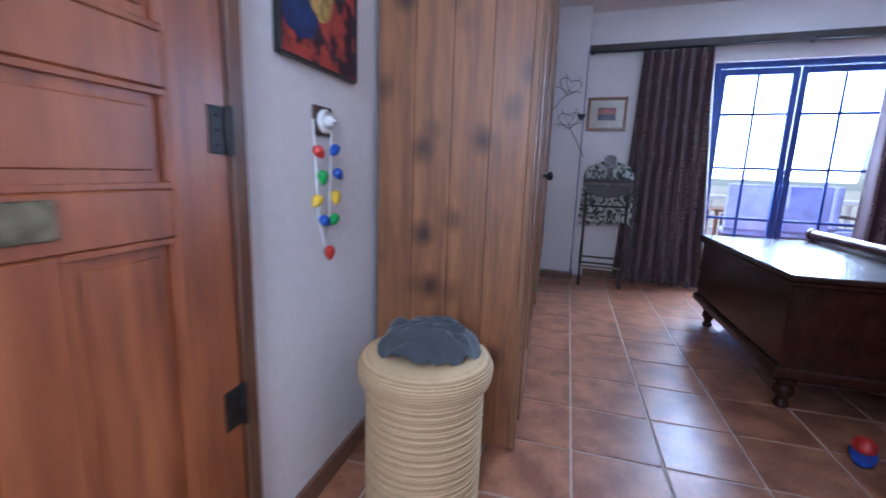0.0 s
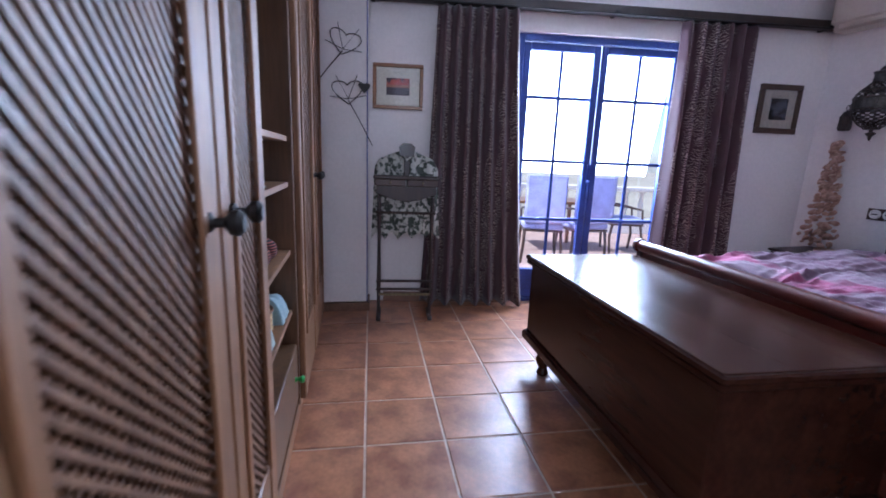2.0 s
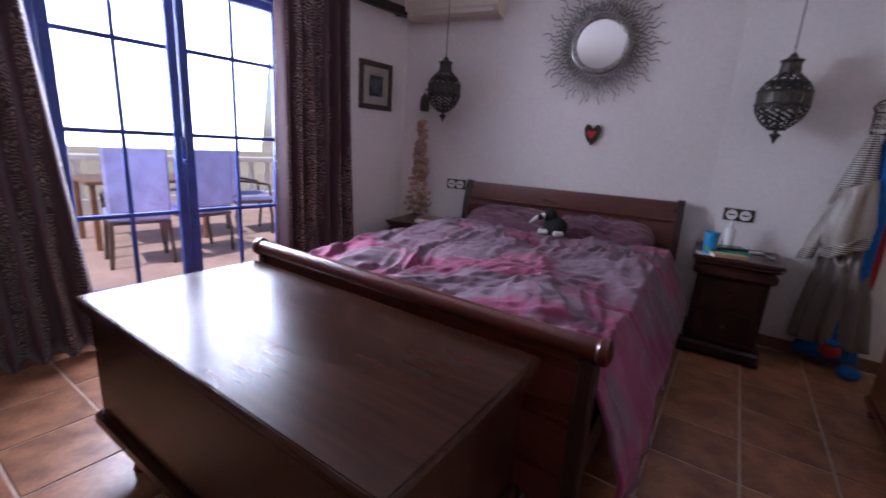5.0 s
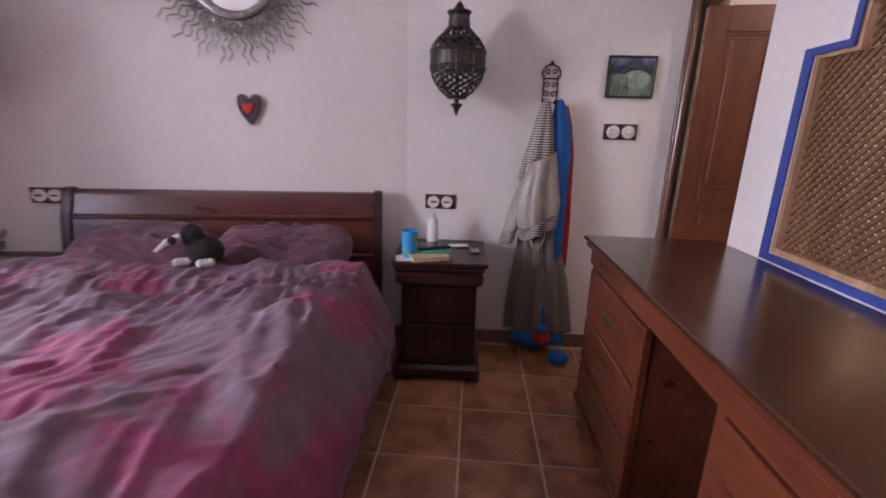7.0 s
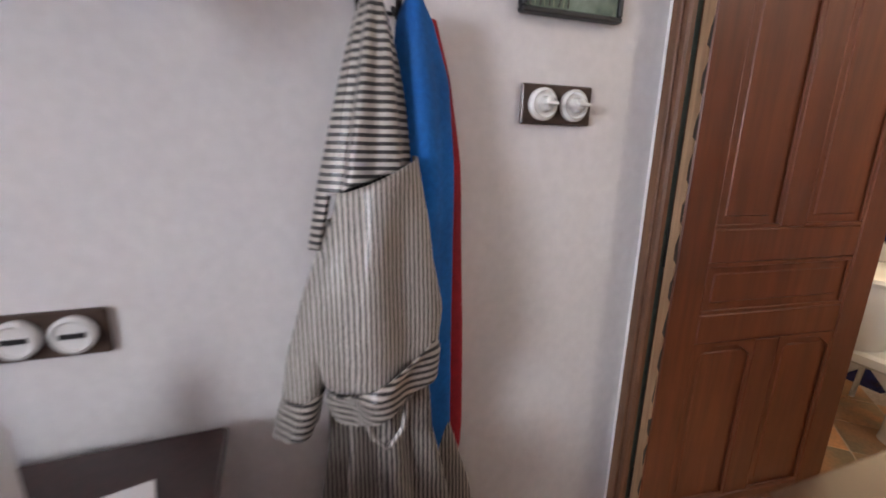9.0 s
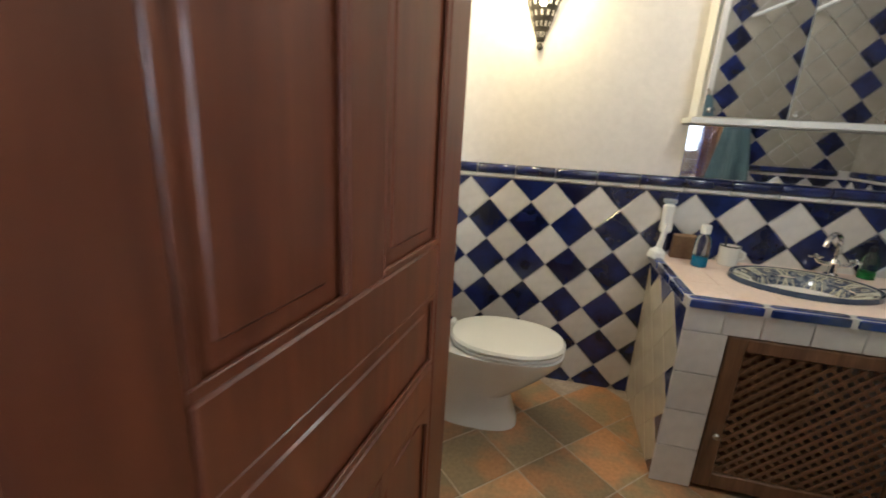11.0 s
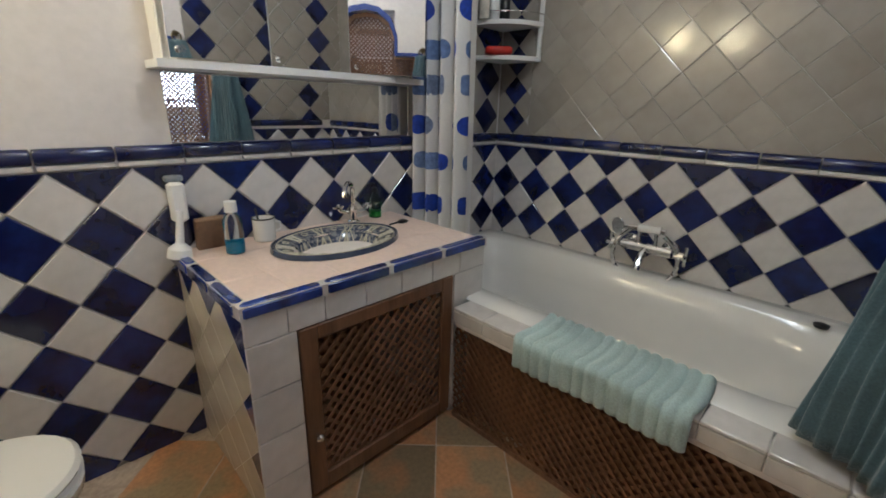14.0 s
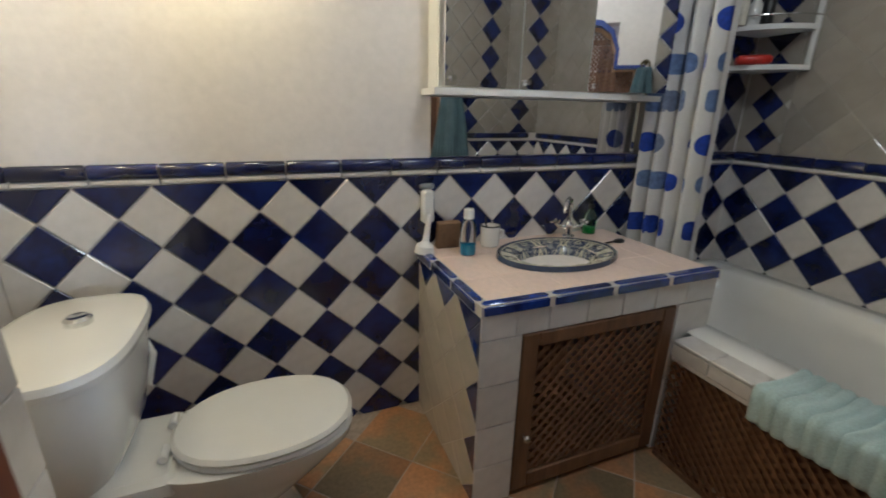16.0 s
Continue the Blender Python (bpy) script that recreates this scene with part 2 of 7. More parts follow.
ROBE = bands("striped_robe", (0.10, 0.085, 0.075), (0.60, 0.54, 0.48), 36, "Y", 0.38, 1.2, 0.25, 0.6, 0.0, 1.0, 0.2)
ROBE_DARK = bands("striped_satin_skirt", (0.04, 0.034, 0.03), (0.42, 0.37, 0.33), 34, "Y", 0.28, 1.6, 0.3, 0.75, 0.0, 1.0, 0.1)
ROBE_H = bands("striped_robe_yoke", (0.025, 0.02, 0.02), (0.58, 0.52, 0.46), 22, "Z", 0.4, 0.5, 0.4, 0.55, 0.0, 1.0, 0.2)
BLUECLOTH = mat("blue_fleece", (0.0, 0.13, 0.46), 0.85, var=0.25, scale=6, fine=90, bump=0.3)
REDCLOTH = mat("red_fleece", (0.36, 0.012, 0.02), 0.85, var=0.25, scale=6, fine=90, bump=0.3)
MATTERRY = mat("pale_aqua_terry", (0.50, 0.64, 0.63), 0.95, var=0.12, scale=8, fine=220, bump=0.6, sheen=0.3)
AQUA = mat("aqua_terry", (0.26, 0.38, 0.40), 0.95, var=0.15, scale=8, fine=220, bump=0.6, sheen=0.3)
TEALCLOTH = mat("teal_terry", (0.10, 0.17, 0.205), 0.95, var=0.25, scale=8, fine=200, bump=0.6, sheen=0.3)
BLACKP = mat("black_plush", (0.012, 0.011, 0.012), 0.95, var=0.3, scale=30, bump=0.5)
WHITEP = mat("white_plush", (0.72, 0.70, 0.66), 0.95, var=0.15, scale=30, bump=0.5)
PAPER = mat("paper", (0.70, 0.66, 0.58), 0.8, var=0.08, bump=0.05)
MOUNT = mat("picture_mount", (0.62, 0.56, 0.46), 0.75, var=0.05, bump=0.05)
ART_RED = mat("art_red", (0.42, 0.06, 0.04), 0.5, second=(0.03, 0.012, 0.03), scale=14, lo=0.45, hi=0.55, var=0.9)
ART_BLUE = mat("art_grey_blue", (0.10, 0.11, 0.16), 0.5, second=(0.02, 0.02, 0.03), scale=12, lo=0.45, hi=0.55)
ART_GREEN = mat("art_green", (0.20, 0.26, 0.20), 0.5, second=(0.05, 0.09, 0.06), scale=11, lo=0.42, hi=0.58)
ART_SKY = mat("art_sky", (0.22, 0.30, 0.42), 0.5, second=(0.04, 0.05, 0.10), scale=9, lo=0.4, hi=0.6)
BLACK = mat("black_plastic", (0.015, 0.015, 0.016), 0.35, var=0.2, bump=0.03)
GREENP = mat("green_plastic", (0.03, 0.35, 0.06), 0.4, var=0.15, bump=0.03)
REDP = mat("red_plastic", (0.55, 0.03, 0.02), 0.35, var=0.15, bump=0.03)
BLUEP = mat("blue_plastic", (0.02, 0.08, 0.42), 0.35, var=0.15, bump=0.03)
YELP = mat("yellow_plastic", (0.75, 0.5, 0.02), 0.35, var=0.15, bump=0.03)
CYANP = mat("cyan_liquid", (0.01, 0.28, 0.55), 0.1, var=0.1, bump=0.0)
ACWHITE = mat("cream_plastic", (0.62, 0.55, 0.46), 0.4, var=0.05, bump=0.03, amount=0.2)
BEIGECLOTH = mat("pale_dried_flowers", (0.55, 0.38, 0.30), 0.9, second=(0.40, 0.24, 0.18), scale=20, bump=0.4)
BLOUSE = mat("leafy_blouse", (0.52, 0.52, 0.47), 0.85, second=(0.05, 0.065, 0.05), scale=27, fine=120, lo=0.44, hi=0.54, bump=0.2)
TERRACE = mat("terrace_floor", (0.50, 0.34, 0.27), 0.8, scale=3)
CUSHION = mat("blue_cushion_cloth", (0.42, 0.42, 0.68), 0.9, var=0.3, scale=5, fine=80, bump=0.2)
IVORYTILE = mat("ivory_glazed_tile", (0.66, 0.60, 0.50), 0.16, var=0.12, scale=5, fine=14, bump=0.1, coat=0.5, rand=0.05, amount=0.4)
EDGETILE = mat("royal_blue_edge_tile", (0.016, 0.045, 0.26), 0.12, var=0.5, scale=12, fine=40, bump=0.05, second=(0.006, 0.014, 0.09), coat=0.6, rand=0.3)
TEALPAINT = mat("old_teal_paint", (0.06, 0.11, 0.11), 0.6, var=0.3, scale=20)
OUTWALL = mat("sunlit_wall", (0.8, 0.76, 0.7), 0.9, var=0.1, scale=2)


def curtain_mat():
    m = bands("zebra_curtain", (0.088, 0.040, 0.048), (0.48, 0.38, 0.33), 15.0, "Z", 0.6, 14.0, 0.70, 0.82, 0.08, 1.0, 0.3)
    n, link = m.node_tree.nodes, m.node_tree.links.new
    b = n["Principled BSDF"]
    co = [x for x in n if x.bl_idname == "ShaderNodeTexCoord"][0]
    old = b.inputs["Base Color"].links[0].from_socket
    wv, nz = n.new("ShaderNodeTexWave"), n.new("ShaderNodeTexNoise")
    wv.bands_direction = "X"
    wv.inputs["Scale"].default_value, wv.inputs["Distortion"].default_value = 3.4, 2.4
    nz.inputs["Scale"].default_value, nz.inputs["Detail"].default_value = 5.0, 2.0
    link(co.outputs["Object"], wv.inputs["Vector"])
    link(co.outputs["Object"], nz.inputs["Vector"])
    both = n.new("ShaderNodeMath")
    both.operation = "MULTIPLY"
    link(wv.outputs["Fac"], both.inputs[0])
    link(nz.outputs["Fac"], both.inputs[1])
    rp = n.new("ShaderNodeValToRGB")
    rp.color_ramp.elements[0].position, rp.color_ramp.elements[1].position = 0.20, 0.36
    link(both.outputs[0], rp.inputs[0])
    mx = n.new("ShaderNodeMixRGB")
    mx.inputs[1].default_value = (0.09, 0.042, 0.05, 1)
    link(rp.outputs[0], mx.inputs[0])
    link(old, mx.inputs[2])
    link(mx.outputs[0], b.inputs["Base Color"])
    thin, both2 = n.new("ShaderNodeBsdfTranslucent"), n.new("ShaderNodeMixShader")
    link(mx.outputs[0], thin.inputs["Color"])
    both2.inputs[0].default_value = 0.3
    link(b.outputs[0], both2.inputs[1])
    link(thin.outputs[0], both2.inputs[2])
    link(both2.outputs[0], n["Material Output"].inputs["Surface"])
    return m


CURTAIN = curtain_mat()
SHOWER = mat("shower_fabric", (0.72, 0.71, 0.70), 0.6, var=0.08, scale=4, fine=80, bump=0.1, amount=0.2)


# ---- mesh helpers ----
class Mesh:
    """Collects simple solids into one mesh."""

    def __init__(self):
        self.v, self.f = [], []

    def add(self, verts, faces, m=None):
        k = len(self.v)
        self.v += [tuple(m @ Vector(p)) if m else tuple(p) for p in verts]
        self.f += [tuple(i + k for i in f) for f in faces]
        return self

    def box(self, x0, y0, z0, x1, y1, z1, m=None, c=0.0):
        """A box with its upright and level edges chamfered by c."""
        if c <= 0:
            v = [(x, y, z) for z in (z0, z1) for x, y in ((x0, y0), (x1, y0), (x1, y1), (x0, y1))]
            return self.add(v, [(3, 2, 1, 0), (4, 5, 6, 7), (0, 1, 5, 4), (1, 2, 6, 5), (2, 3, 7, 6), (3, 0, 4, 7)], m)
        c = min(c, (x1 - x0) / 4.4, (y1 - y0) / 4.4, (z1 - z0) / 4.4)

        def ring(i, z):
            a, b_, e, g = x0 + i, y0 + i, x1 - i, y1 - i
            return [(a + c, b_, z), (e - c, b_, z), (e, b_ + c, z), (e, g - c, z), (e - c, g, z), (a + c, g, z), (a, g - c, z), (a, b_ + c, z)]
        v = ring(c, z0) + ring(0, z0 + c) + ring(0, z1 - c) + ring(c, z1)
        f = [tuple(range(7, -1, -1)), tuple(range(24, 32))]
        for r in range(3):
            for i in range(8):
                j = (i + 1) % 8
                f.append((r * 8 + i, r * 8 + j, r * 8 + 8 + j, r * 8 + 8 + i))
        return self.add(v, f, m)

    def lathe(self, prof, seg=24, m=None, sx=1.0, sy=1.0, cap=True):
        v = [(r * math.cos(a) * sx, r * math.sin(a) * sy, z) for r, z in prof for a in (2 * math.pi * i / seg for i in range(seg))]
        f = [(r * seg + i, r * seg + (i + 1) % seg, (r + 1) * seg + (i + 1) % seg, (r + 1) * seg + i) for r in range(len(prof) - 1) for i in range(seg)]
        if cap:
            f += [tuple(range(seg - 1, -1, -1)), tuple(range((len(prof) - 1) * seg, len(prof) * seg))]
        return self.add(v, f, m)

    def tube(self, pts, r, seg=8, m=None, taper=None):
        pts = [Vector(p) for p in pts]
        v, n = [], len(pts)
        up = Vector((0.31, 0.17, 0.93)).normalized()
        for i, p in enumerate(pts):
            d = (pts[min(i + 1, n - 1)] - pts[max(i - 1, 0)]).normalized()
            a = d.cross(up if abs(d.dot(up)) < 0.95 else Vector((1, 0, 0))).normalized()
            b_ = d.cross(a)
            rr = r if taper is None else r + (taper - r) * i / (n - 1)
            v += [p + (a * math.cos(t) + b_ * math.sin(t)) * rr for t in (2 * math.pi * k / seg for k in range(seg))]
        f = [(i * seg + k, i * seg + (k + 1) % seg, (i + 1) * seg + (k + 1) % seg, (i + 1) * seg + k) for i in range(n - 1) for k in range(seg)]
        f += [tuple(range(seg - 1, -1, -1)), tuple(range((n - 1) * seg, n * seg))]
        return self.add(v, f, m)

    def prism(self, poly, a, b_, m=None, axis="z"):
        """A flat outline carried from a to b along an axis."""
        put = {"z": lambda p, h: (p[0], p[1], h), "y": lambda p, h: (p[0], h, p[1]), "x": lambda p, h: (h, p[0], p[1])}[axis]
        n = len(poly)
        v = [put(p, a) for p in poly] + [put(p, b_) for p in poly]
        f = [tuple(range(n - 1, -1, -1)), tuple(range(n, 2 * n))] + [(i, (i + 1) % n, n + (i + 1) % n, n + i) for i in range(n)]
        return self.add(v, f, m)

    def grid(self, fn, nu, nv, m=None, wrap=False):
        v = [fn(i / nu, j / nv) for j in range(nv + 1) for i in range(nu + 1)]
        f = [(j * (nu + 1) + i, j * (nu + 1) + i + 1, (j + 1) * (nu + 1) + i + 1, (j + 1) * (nu + 1) + i) for j in range(nv) for i in range(nu)]
        return self.add(v, f, m)

    def ball(self, r, m=None, sx=1, sy=1, sz=1, seg=14):
        prof = [(max(0.002, r * math.sin(math.pi * i / 9)), -r * math.cos(math.pi * i / 9)) for i in range(10)]
        return self.lathe([(p, z * sz) for p, z in prof], seg, m, sx, sy)

    def data(self, name, material, smooth=None):
        me = bpy.data.meshes.new(name)
        me.from_pydata(self.v, [], self.f)
        bm = bmesh.new()
        bm.from_mesh(me)
        bmesh.ops.recalc_face_normals(bm, faces=bm.faces)
        bm.to_mesh(me)
        bm.free()
        me.materials.append(material)
        if smooth is not None:
            me.polygons.foreach_set("use_smooth", [True] * len(me.polygons))
            me.set_sharp_from_angle(angle=radians(smooth))
        me.update()
        return me


def part(name, mesh, material, parent=None, label="", smooth=34, m=None, thick=0.0):
    ob = new(name, mesh.data(name, material, smooth))
    if parent:
        ob.parent = parent
    if m:
        ob.matrix_basis = m
    if thick:
        s = ob.modifiers.new("thickness", "SOLIDIFY")
        s.thickness = thick
    return tagged(ob, label)


def thing(name, m, label, category, group="", kind=""):
    ob = new(name)
    ob.empty_display_size = 0.05
    ob.matrix_basis = m
    return tagged(ob, label, category, group, kind)


def solid(name, mesh, material, label, category="", kind="structure", smooth=34, m=None):
    return tagged(part(name, mesh, material, None, label, smooth, m), "", category, "", kind)


I = Matrix.Identity(4)

# ---- structure ----
H = 2.82
WALL_N = Mesh()
for a in ((-1.0, 0, 0, 1.36, 0.2, H), (2.84, 0, 0, 4.3, 0.2, H), (1.36, 0, 2.27, 2.84, 0.2, H)):
    WALL_N.box(*a)
solid("wall_north", WALL_N, PLASTER, "white plaster wall round the balcony doors", m=MW)
solid("pier", Mesh().box(-0.72, 4.885, 0.07, 0.165, 5.11, H, c=0.012), PLASTER, "white plaster pier beside the wardrobe")
solid("wall_east", Mesh().box(0, -0.01, 0, 0.15, 2.85, H, m=MH).box(4.49, 0.43, 0, 4.62, 2.15, H).box(4.525, -0.62, 0, 4.62, 0.43, H), PLASTER, "white plaster wall behind the bed")
solid("wall_west", Mesh().box(-0.85, -1.3, 0, -0.70, 5.4, H), PLASTER, "white plaster wall beside the entrance")
WALL_S = Mesh()
WALL_S.box(0.75, 0.44, 0, 2.72, 0.58, H).box(3.50, 0.44, 0, 3.775, 0.58, H).box(2.72, 0.44, 0, 3.50, 0.58, 0.95).box(2.72, 0.44, 1.98, 3.50, 0.58, H)
WALL_S.box(3.775, 0.44, 2.08, 4.49, 0.58, H).box(4.45, 0.44, 0, 4.49, 0.58, 2.08)
for sx in (2.72, 3.50):      # stepped shoulders of the lattice opening
    d = 1 if sx < 3 else -1
    WALL_S.box(min(sx, sx + d * 0.16), 0.44, 1.66, max(sx, sx + d * 0.16), 0.58, 1.98)
solid("wall_south", WALL_S, PLASTER, "white plaster wall between bedroom and bathroom")
solid("wall_hall", Mesh().box(0.60, -1.3, 0, 0.75, 0.58, H).box(-0.70, -1.45, 0, 0.75, -1.3, H), PLASTER, "plain plaster walls of the hallway")
solid("ceiling", Mesh().box(-0.9, -1.6, H, 5.1, 5.5, H + 0.12), CEIL, "white plaster ceiling")
solid("floor", Mesh().box(-0.9, -1.6, -0.12, 5.1, 5.4, -0.003), GROUT, "terracotta tiled floor with pale joints")
solid("bath_wall_south", Mesh().box(1.62, -1.67, 0, 5.1, -1.53, H), PLASTER, "cream plaster wall above the bathroom tiles")
solid("bath_wall_west", Mesh().box(1.62, -1.53, 0, 1.765, 0.44, H), PLASTER, "bathroom wall along the tub")
solid("bath_wall_east", Mesh().box(4.95, -1.53, 0, 5.1, -0.62, H).box(4.62, -0.62, 0, 5.1, -0.5, H), PLASTER, "bathroom wall behind the toilet")

BASE = Mesh().box(-0.02, 0, 0.0, 0.0, 2.85, 0.085, m=MH).box(4.472, 0.58, 0, 4.489, 2.15, 0.085).box(-0.699, 0.92, 0, -0.684, 1.65, 0.08)
BASE.box(0.3, -0.016, 0, 1.36, -0.001, 0.085, m=MW).box(2.84, -0.016, 0, 4.0, -0.001, 0.085, m=MW).box(-0.72, 4.868, 0, 0.18, 4.884, 0.07).box(0.165, 4.87, 0, 0.181, 5.1, 0.07)
solid("baseboard", BASE, SKIRT, "brown tile skirting along the walls")


# entrance and bathroom door
def panel_door(name, m, w, h, wood_mat, label, edge, rails, stile, hinges, hinge_mat, arched=False):
    """A framed door: hinge at the origin, leaf along +x, 38 mm thick, faces at y = 0 and -0.038. rails: the two middle rails."""
    d = thing(name, m, label, "door", kind="structure")
    fr = Mesh()
    for x0, x1 in ((0, stile), (w - stile, w)):
        fr.box(x0, -0.04, 0, x1, 0, h, c=0.004)
    rails = ((0.02, 0.2),) + rails + ((h - 0.13, h),)
    for a, b_ in rails:
        fr.box(stile, -0.0395, a, w - stile, -0.0005, b_, c=0.004)
    mid = (w - 0.09) / 2
    low, up = (rails[0][1], rails[1][0]), (rails[2][1], rails[3][0])
    for a, b_ in (low, up):
        fr.box(mid, -0.039, a, mid + 0.09, -0.001, b_, c=0.004)
    part("frame", fr, wood_mat, d)
    cells = [(a, b_, *z) for z in (low, up) for a, b_ in ((stile, mid), (mid + 0.09, w - stile))] + [(stile, w - stile, rails[1][1], rails[2][0])]
    for a, b_, z0, z1 in cells:
        p = Mesh().box(a, -0.029, z0, b_, -0.011, z1)
        p.box(a + 0.03, -0.032, z0 + 0.03, b_ - 0.03, -0.008, z1 - 0.03, c=0.01)
        part("panel", p, wood_mat, d)
        q = Mesh()
        for s in (-0.038, -0.008):
            q.box(a, s, z0, b_, s + 0.006, z0 + 0.012, c=0.003).box(a, s, z1 - 0.012, b_, s + 0.006, z1, c=0.003)
            q.box(a, s, z0 + 0.012, a + 0.012, s + 0.006, z1 - 0.012, c=0.003).box(b_ - 0.012, s, z0 + 0.012, b_, s + 0.006, z1 - 0.012, c=0.003)
        part("moulding", q, wood_mat, d)
        if arched and (z0, z1) == low:
            n_, top = 12, z1 + 0.001
            arch = [(a, top)] + [(a + (b_ - a) * i / n_, z1 - 0.065 + 0.06 * math.sin(math.pi * i / n_) ** 0.7) for i in range(n_ + 1)] + [(b_, top)]
            part("arched_rail", Mesh().prism(arch, -0.0385, -0.0015, None, "y"), wood_mat, d)
    part("edge_strip", Mesh().box(-0.003, -0.037, 0.01, 0, -0.003, h - 0.01), edge, d, "bare worn edge of the door")
    for z in hinges:
        hg = Mesh().box(0.004, -0.002, z, 0.055, 0.004, z + 0.10, c=0.002)
        hg.lathe([(0.008, 0), (0.009, 0.004), (0.009, 0.10), (0.006, 0.108)], 10, pose(0.0, 0.006, z - 0.004))
        for k in range(3):
            hg.lathe([(0.004, 0), (0.004, 0.003)], 8, pose(0.034, 0.005, z + 0.02 + k * 0.03, -90, 0, 0))
        part("hinge", hg, hinge_mat, d, "old dark metal hinge")
    lk = Mesh().box(w - 0.1, -0.001, 1.04, w - 0.03, 0.006, 1.1, c=0.003).tube([(w - 0.06, 0.003, 1.07), (w - 0.06, 0.045, 1.07), (w - 0.16, 0.05, 1.07)], 0.008)
    part("handle", lk, IRON, d, "dark metal door handle")
    return d


door_1 = panel_door("door_1", pose(-0.668, 0.835, 0.0, 0, 0, -88), 0.80, 2.03, DOORWOOD, "open reddish-brown panelled wooden entrance door", DOORWOOD, ((0.985, 1.08), (1.26, 1.36)), 0.15, (0.50, 1.15), IRON)
part("lock_plate", Mesh().box(0.36, -0.001, 1.01, 0.44, 0.006, 1.07, c=0.003), BRASS, door_1, "greenish brass lock plate")
door_2 = panel_door("door_2", pose(4.42, 0.545, 0.01, 0, 0, -96), 0.73, 2.03, DOORDARK, "open brown panelled wooden door into the bathroom", DOOREDGE, ((0.75, 0.84), (0.99, 1.085)), 0.105, (0.22, 0.98, 1.75), IRON, True)
rng = random.Random(12)
for z in [0.05 + 0.105 * i for i in range(18)]:
    part("worn_patch", Mesh().prism([(rng.uniform(-0.042, -0.036), z), (rng.uniform(-0.034, -0.03), z + 0.01), (rng.uniform(-0.036, -0.03), z + 0.05), (rng.uniform(-0.042, -0.038), z + rng.uniform(0.06, 0.09))], -0.0045, -0.003, None, "x"), DARKWOOD, door_2, "dark chipped patch on the door edge")
cas = Mesh()
solid("jamb_paint", Mesh().box(4.4225, 0.547, 0.02, 4.4235, 0.562, 2.07), TEALPAINT, "strip of old teal paint on the door jamb", "trim")
cas.box(4.424, 0.43, 0, 4.447, 0.58, 2.09, c=0.004).box(4.40, 0.581, 0, 4.446, 0.606, 2.14, c=0.008).box(4.418, 0.60, 0, 4.449, 0.614, 2.14, c=0.006)
cas.box(3.765, 0.43, 2.085, 4.45, 0.612, 2.14, c=0.006)
solid("door_frame", cas, CASING, "dark moulded wooden door casing", "door frame")
solid("hall_door_frame", Mesh().box(0.575, 0.40, 0, 0.60, 0.585, 2.1, c=0.005).box(0.57, 0.581, 0, 0.65, 0.60, 2.16, c=0.006).box(-0.699, 0.85, 0, -0.67, 0.9, 2.1, c=0.005), CASING, "brown wooden casing of the entrance", "door frame")

# balcony doors
win = thing("window_1", MW @ pose(0, 0.04, 0), "closed blue-painted glazed double balcony doors with glazing bars", "balcony door", kind="structure")
fr = Mesh().box(1.36, 0, 0, 1.42, 0.1, 2.27, c=0.004).box(2.78, 0, 0, 2.84, 0.1, 2.27, c=0.004).box(1.42, 0, 2.215, 2.78, 0.1, 2.27, c=0.004).box(1.42, 0, 0, 2.78, 0.1, 0.03)
part("window_frame", fr, BLUEPAINT, win)
for x0, x1 in ((1.425, 2.075), (2.085, 2.775)):
    leaf = Mesh()
    leaf.box(x0, 0.02, 0.035, x0 + 0.055, 0.07, 2.21, c=0.005).box(x1 - 0.055, 0.02, 0.035, x1, 0.07, 2.21, c=0.005)
    leaf.box(x0 + 0.055, 0.02, 0.035, x1 - 0.055, 0.07, 0.30, c=0.005).box(x0 + 0.055, 0.02, 2.15, x1 - 0.055, 0.07, 2.21, c=0.005)
    lf = part("door_leaf", leaf, BLUEPAINT, win)
    zs, xm = (0.30, 0.755, 1.262, 1.785, 2.15), (x0 + x1) / 2
    bars = Mesh()
    for z in zs[1:4]:
        bars.box(x0 + 0.055, 0.033, z - 0.014, x1 - 0.055, 0.057, z + 0.014, c=0.004)
    bars.box(xm - 0.013, 0.034, 0.30, xm + 0.013, 0.056, 2.15, c=0.004)
    part("glazing_bars", bars, BLUEPAINT, lf)
    for i in range(4):
        for a, b_ in ((x0 + 0.055, xm), (xm, x1 - 0.055)):
            g = part("pane", Mesh().box(a, 0.043, zs[i], b_, 0.047, zs[i + 1]), GLASS, lf)
            g.visible_shadow = False
part("bolt", Mesh().box(2.05, 0.0, 0.95, 2.075, 0.02, 1.25, c=0.004).lathe([(0.012, 0), (0.012, 0.03), (0.006, 0.035)], 10, pose(2.06, 0.0, 1.1, 90)), BLUEPAINT, win)

# terrace outside
solid("terrace", Mesh().box(-6, 0.2, -0.15, 10, 4.6, -0.03), TERRACE, "sunlit terrace paving outside", m=MW)
solid("ground", Mesh().box(-400, -400, -3.2, 400, 400, -3.0), mat("dry_ground", (0.42, 0.36, 0.26), 0.95, scale=0.05, fine=2), "dry pale ground far below the terrace")
rail_t = thing("terrace_balustrade", MW @ pose(0, 4.3, -0.03), "white terrace balustrade in bright sun", "balustrade")
part("wall", Mesh().box(-6, 0, 0, 10, 0.14, 0.30, c=0.01), OUTWALL, rail_t)
part("top_rail", Mesh().box(-6, -0.03, 0.82, 10, 0.17, 0.90, c=0.01), OUTWALL, rail_t)
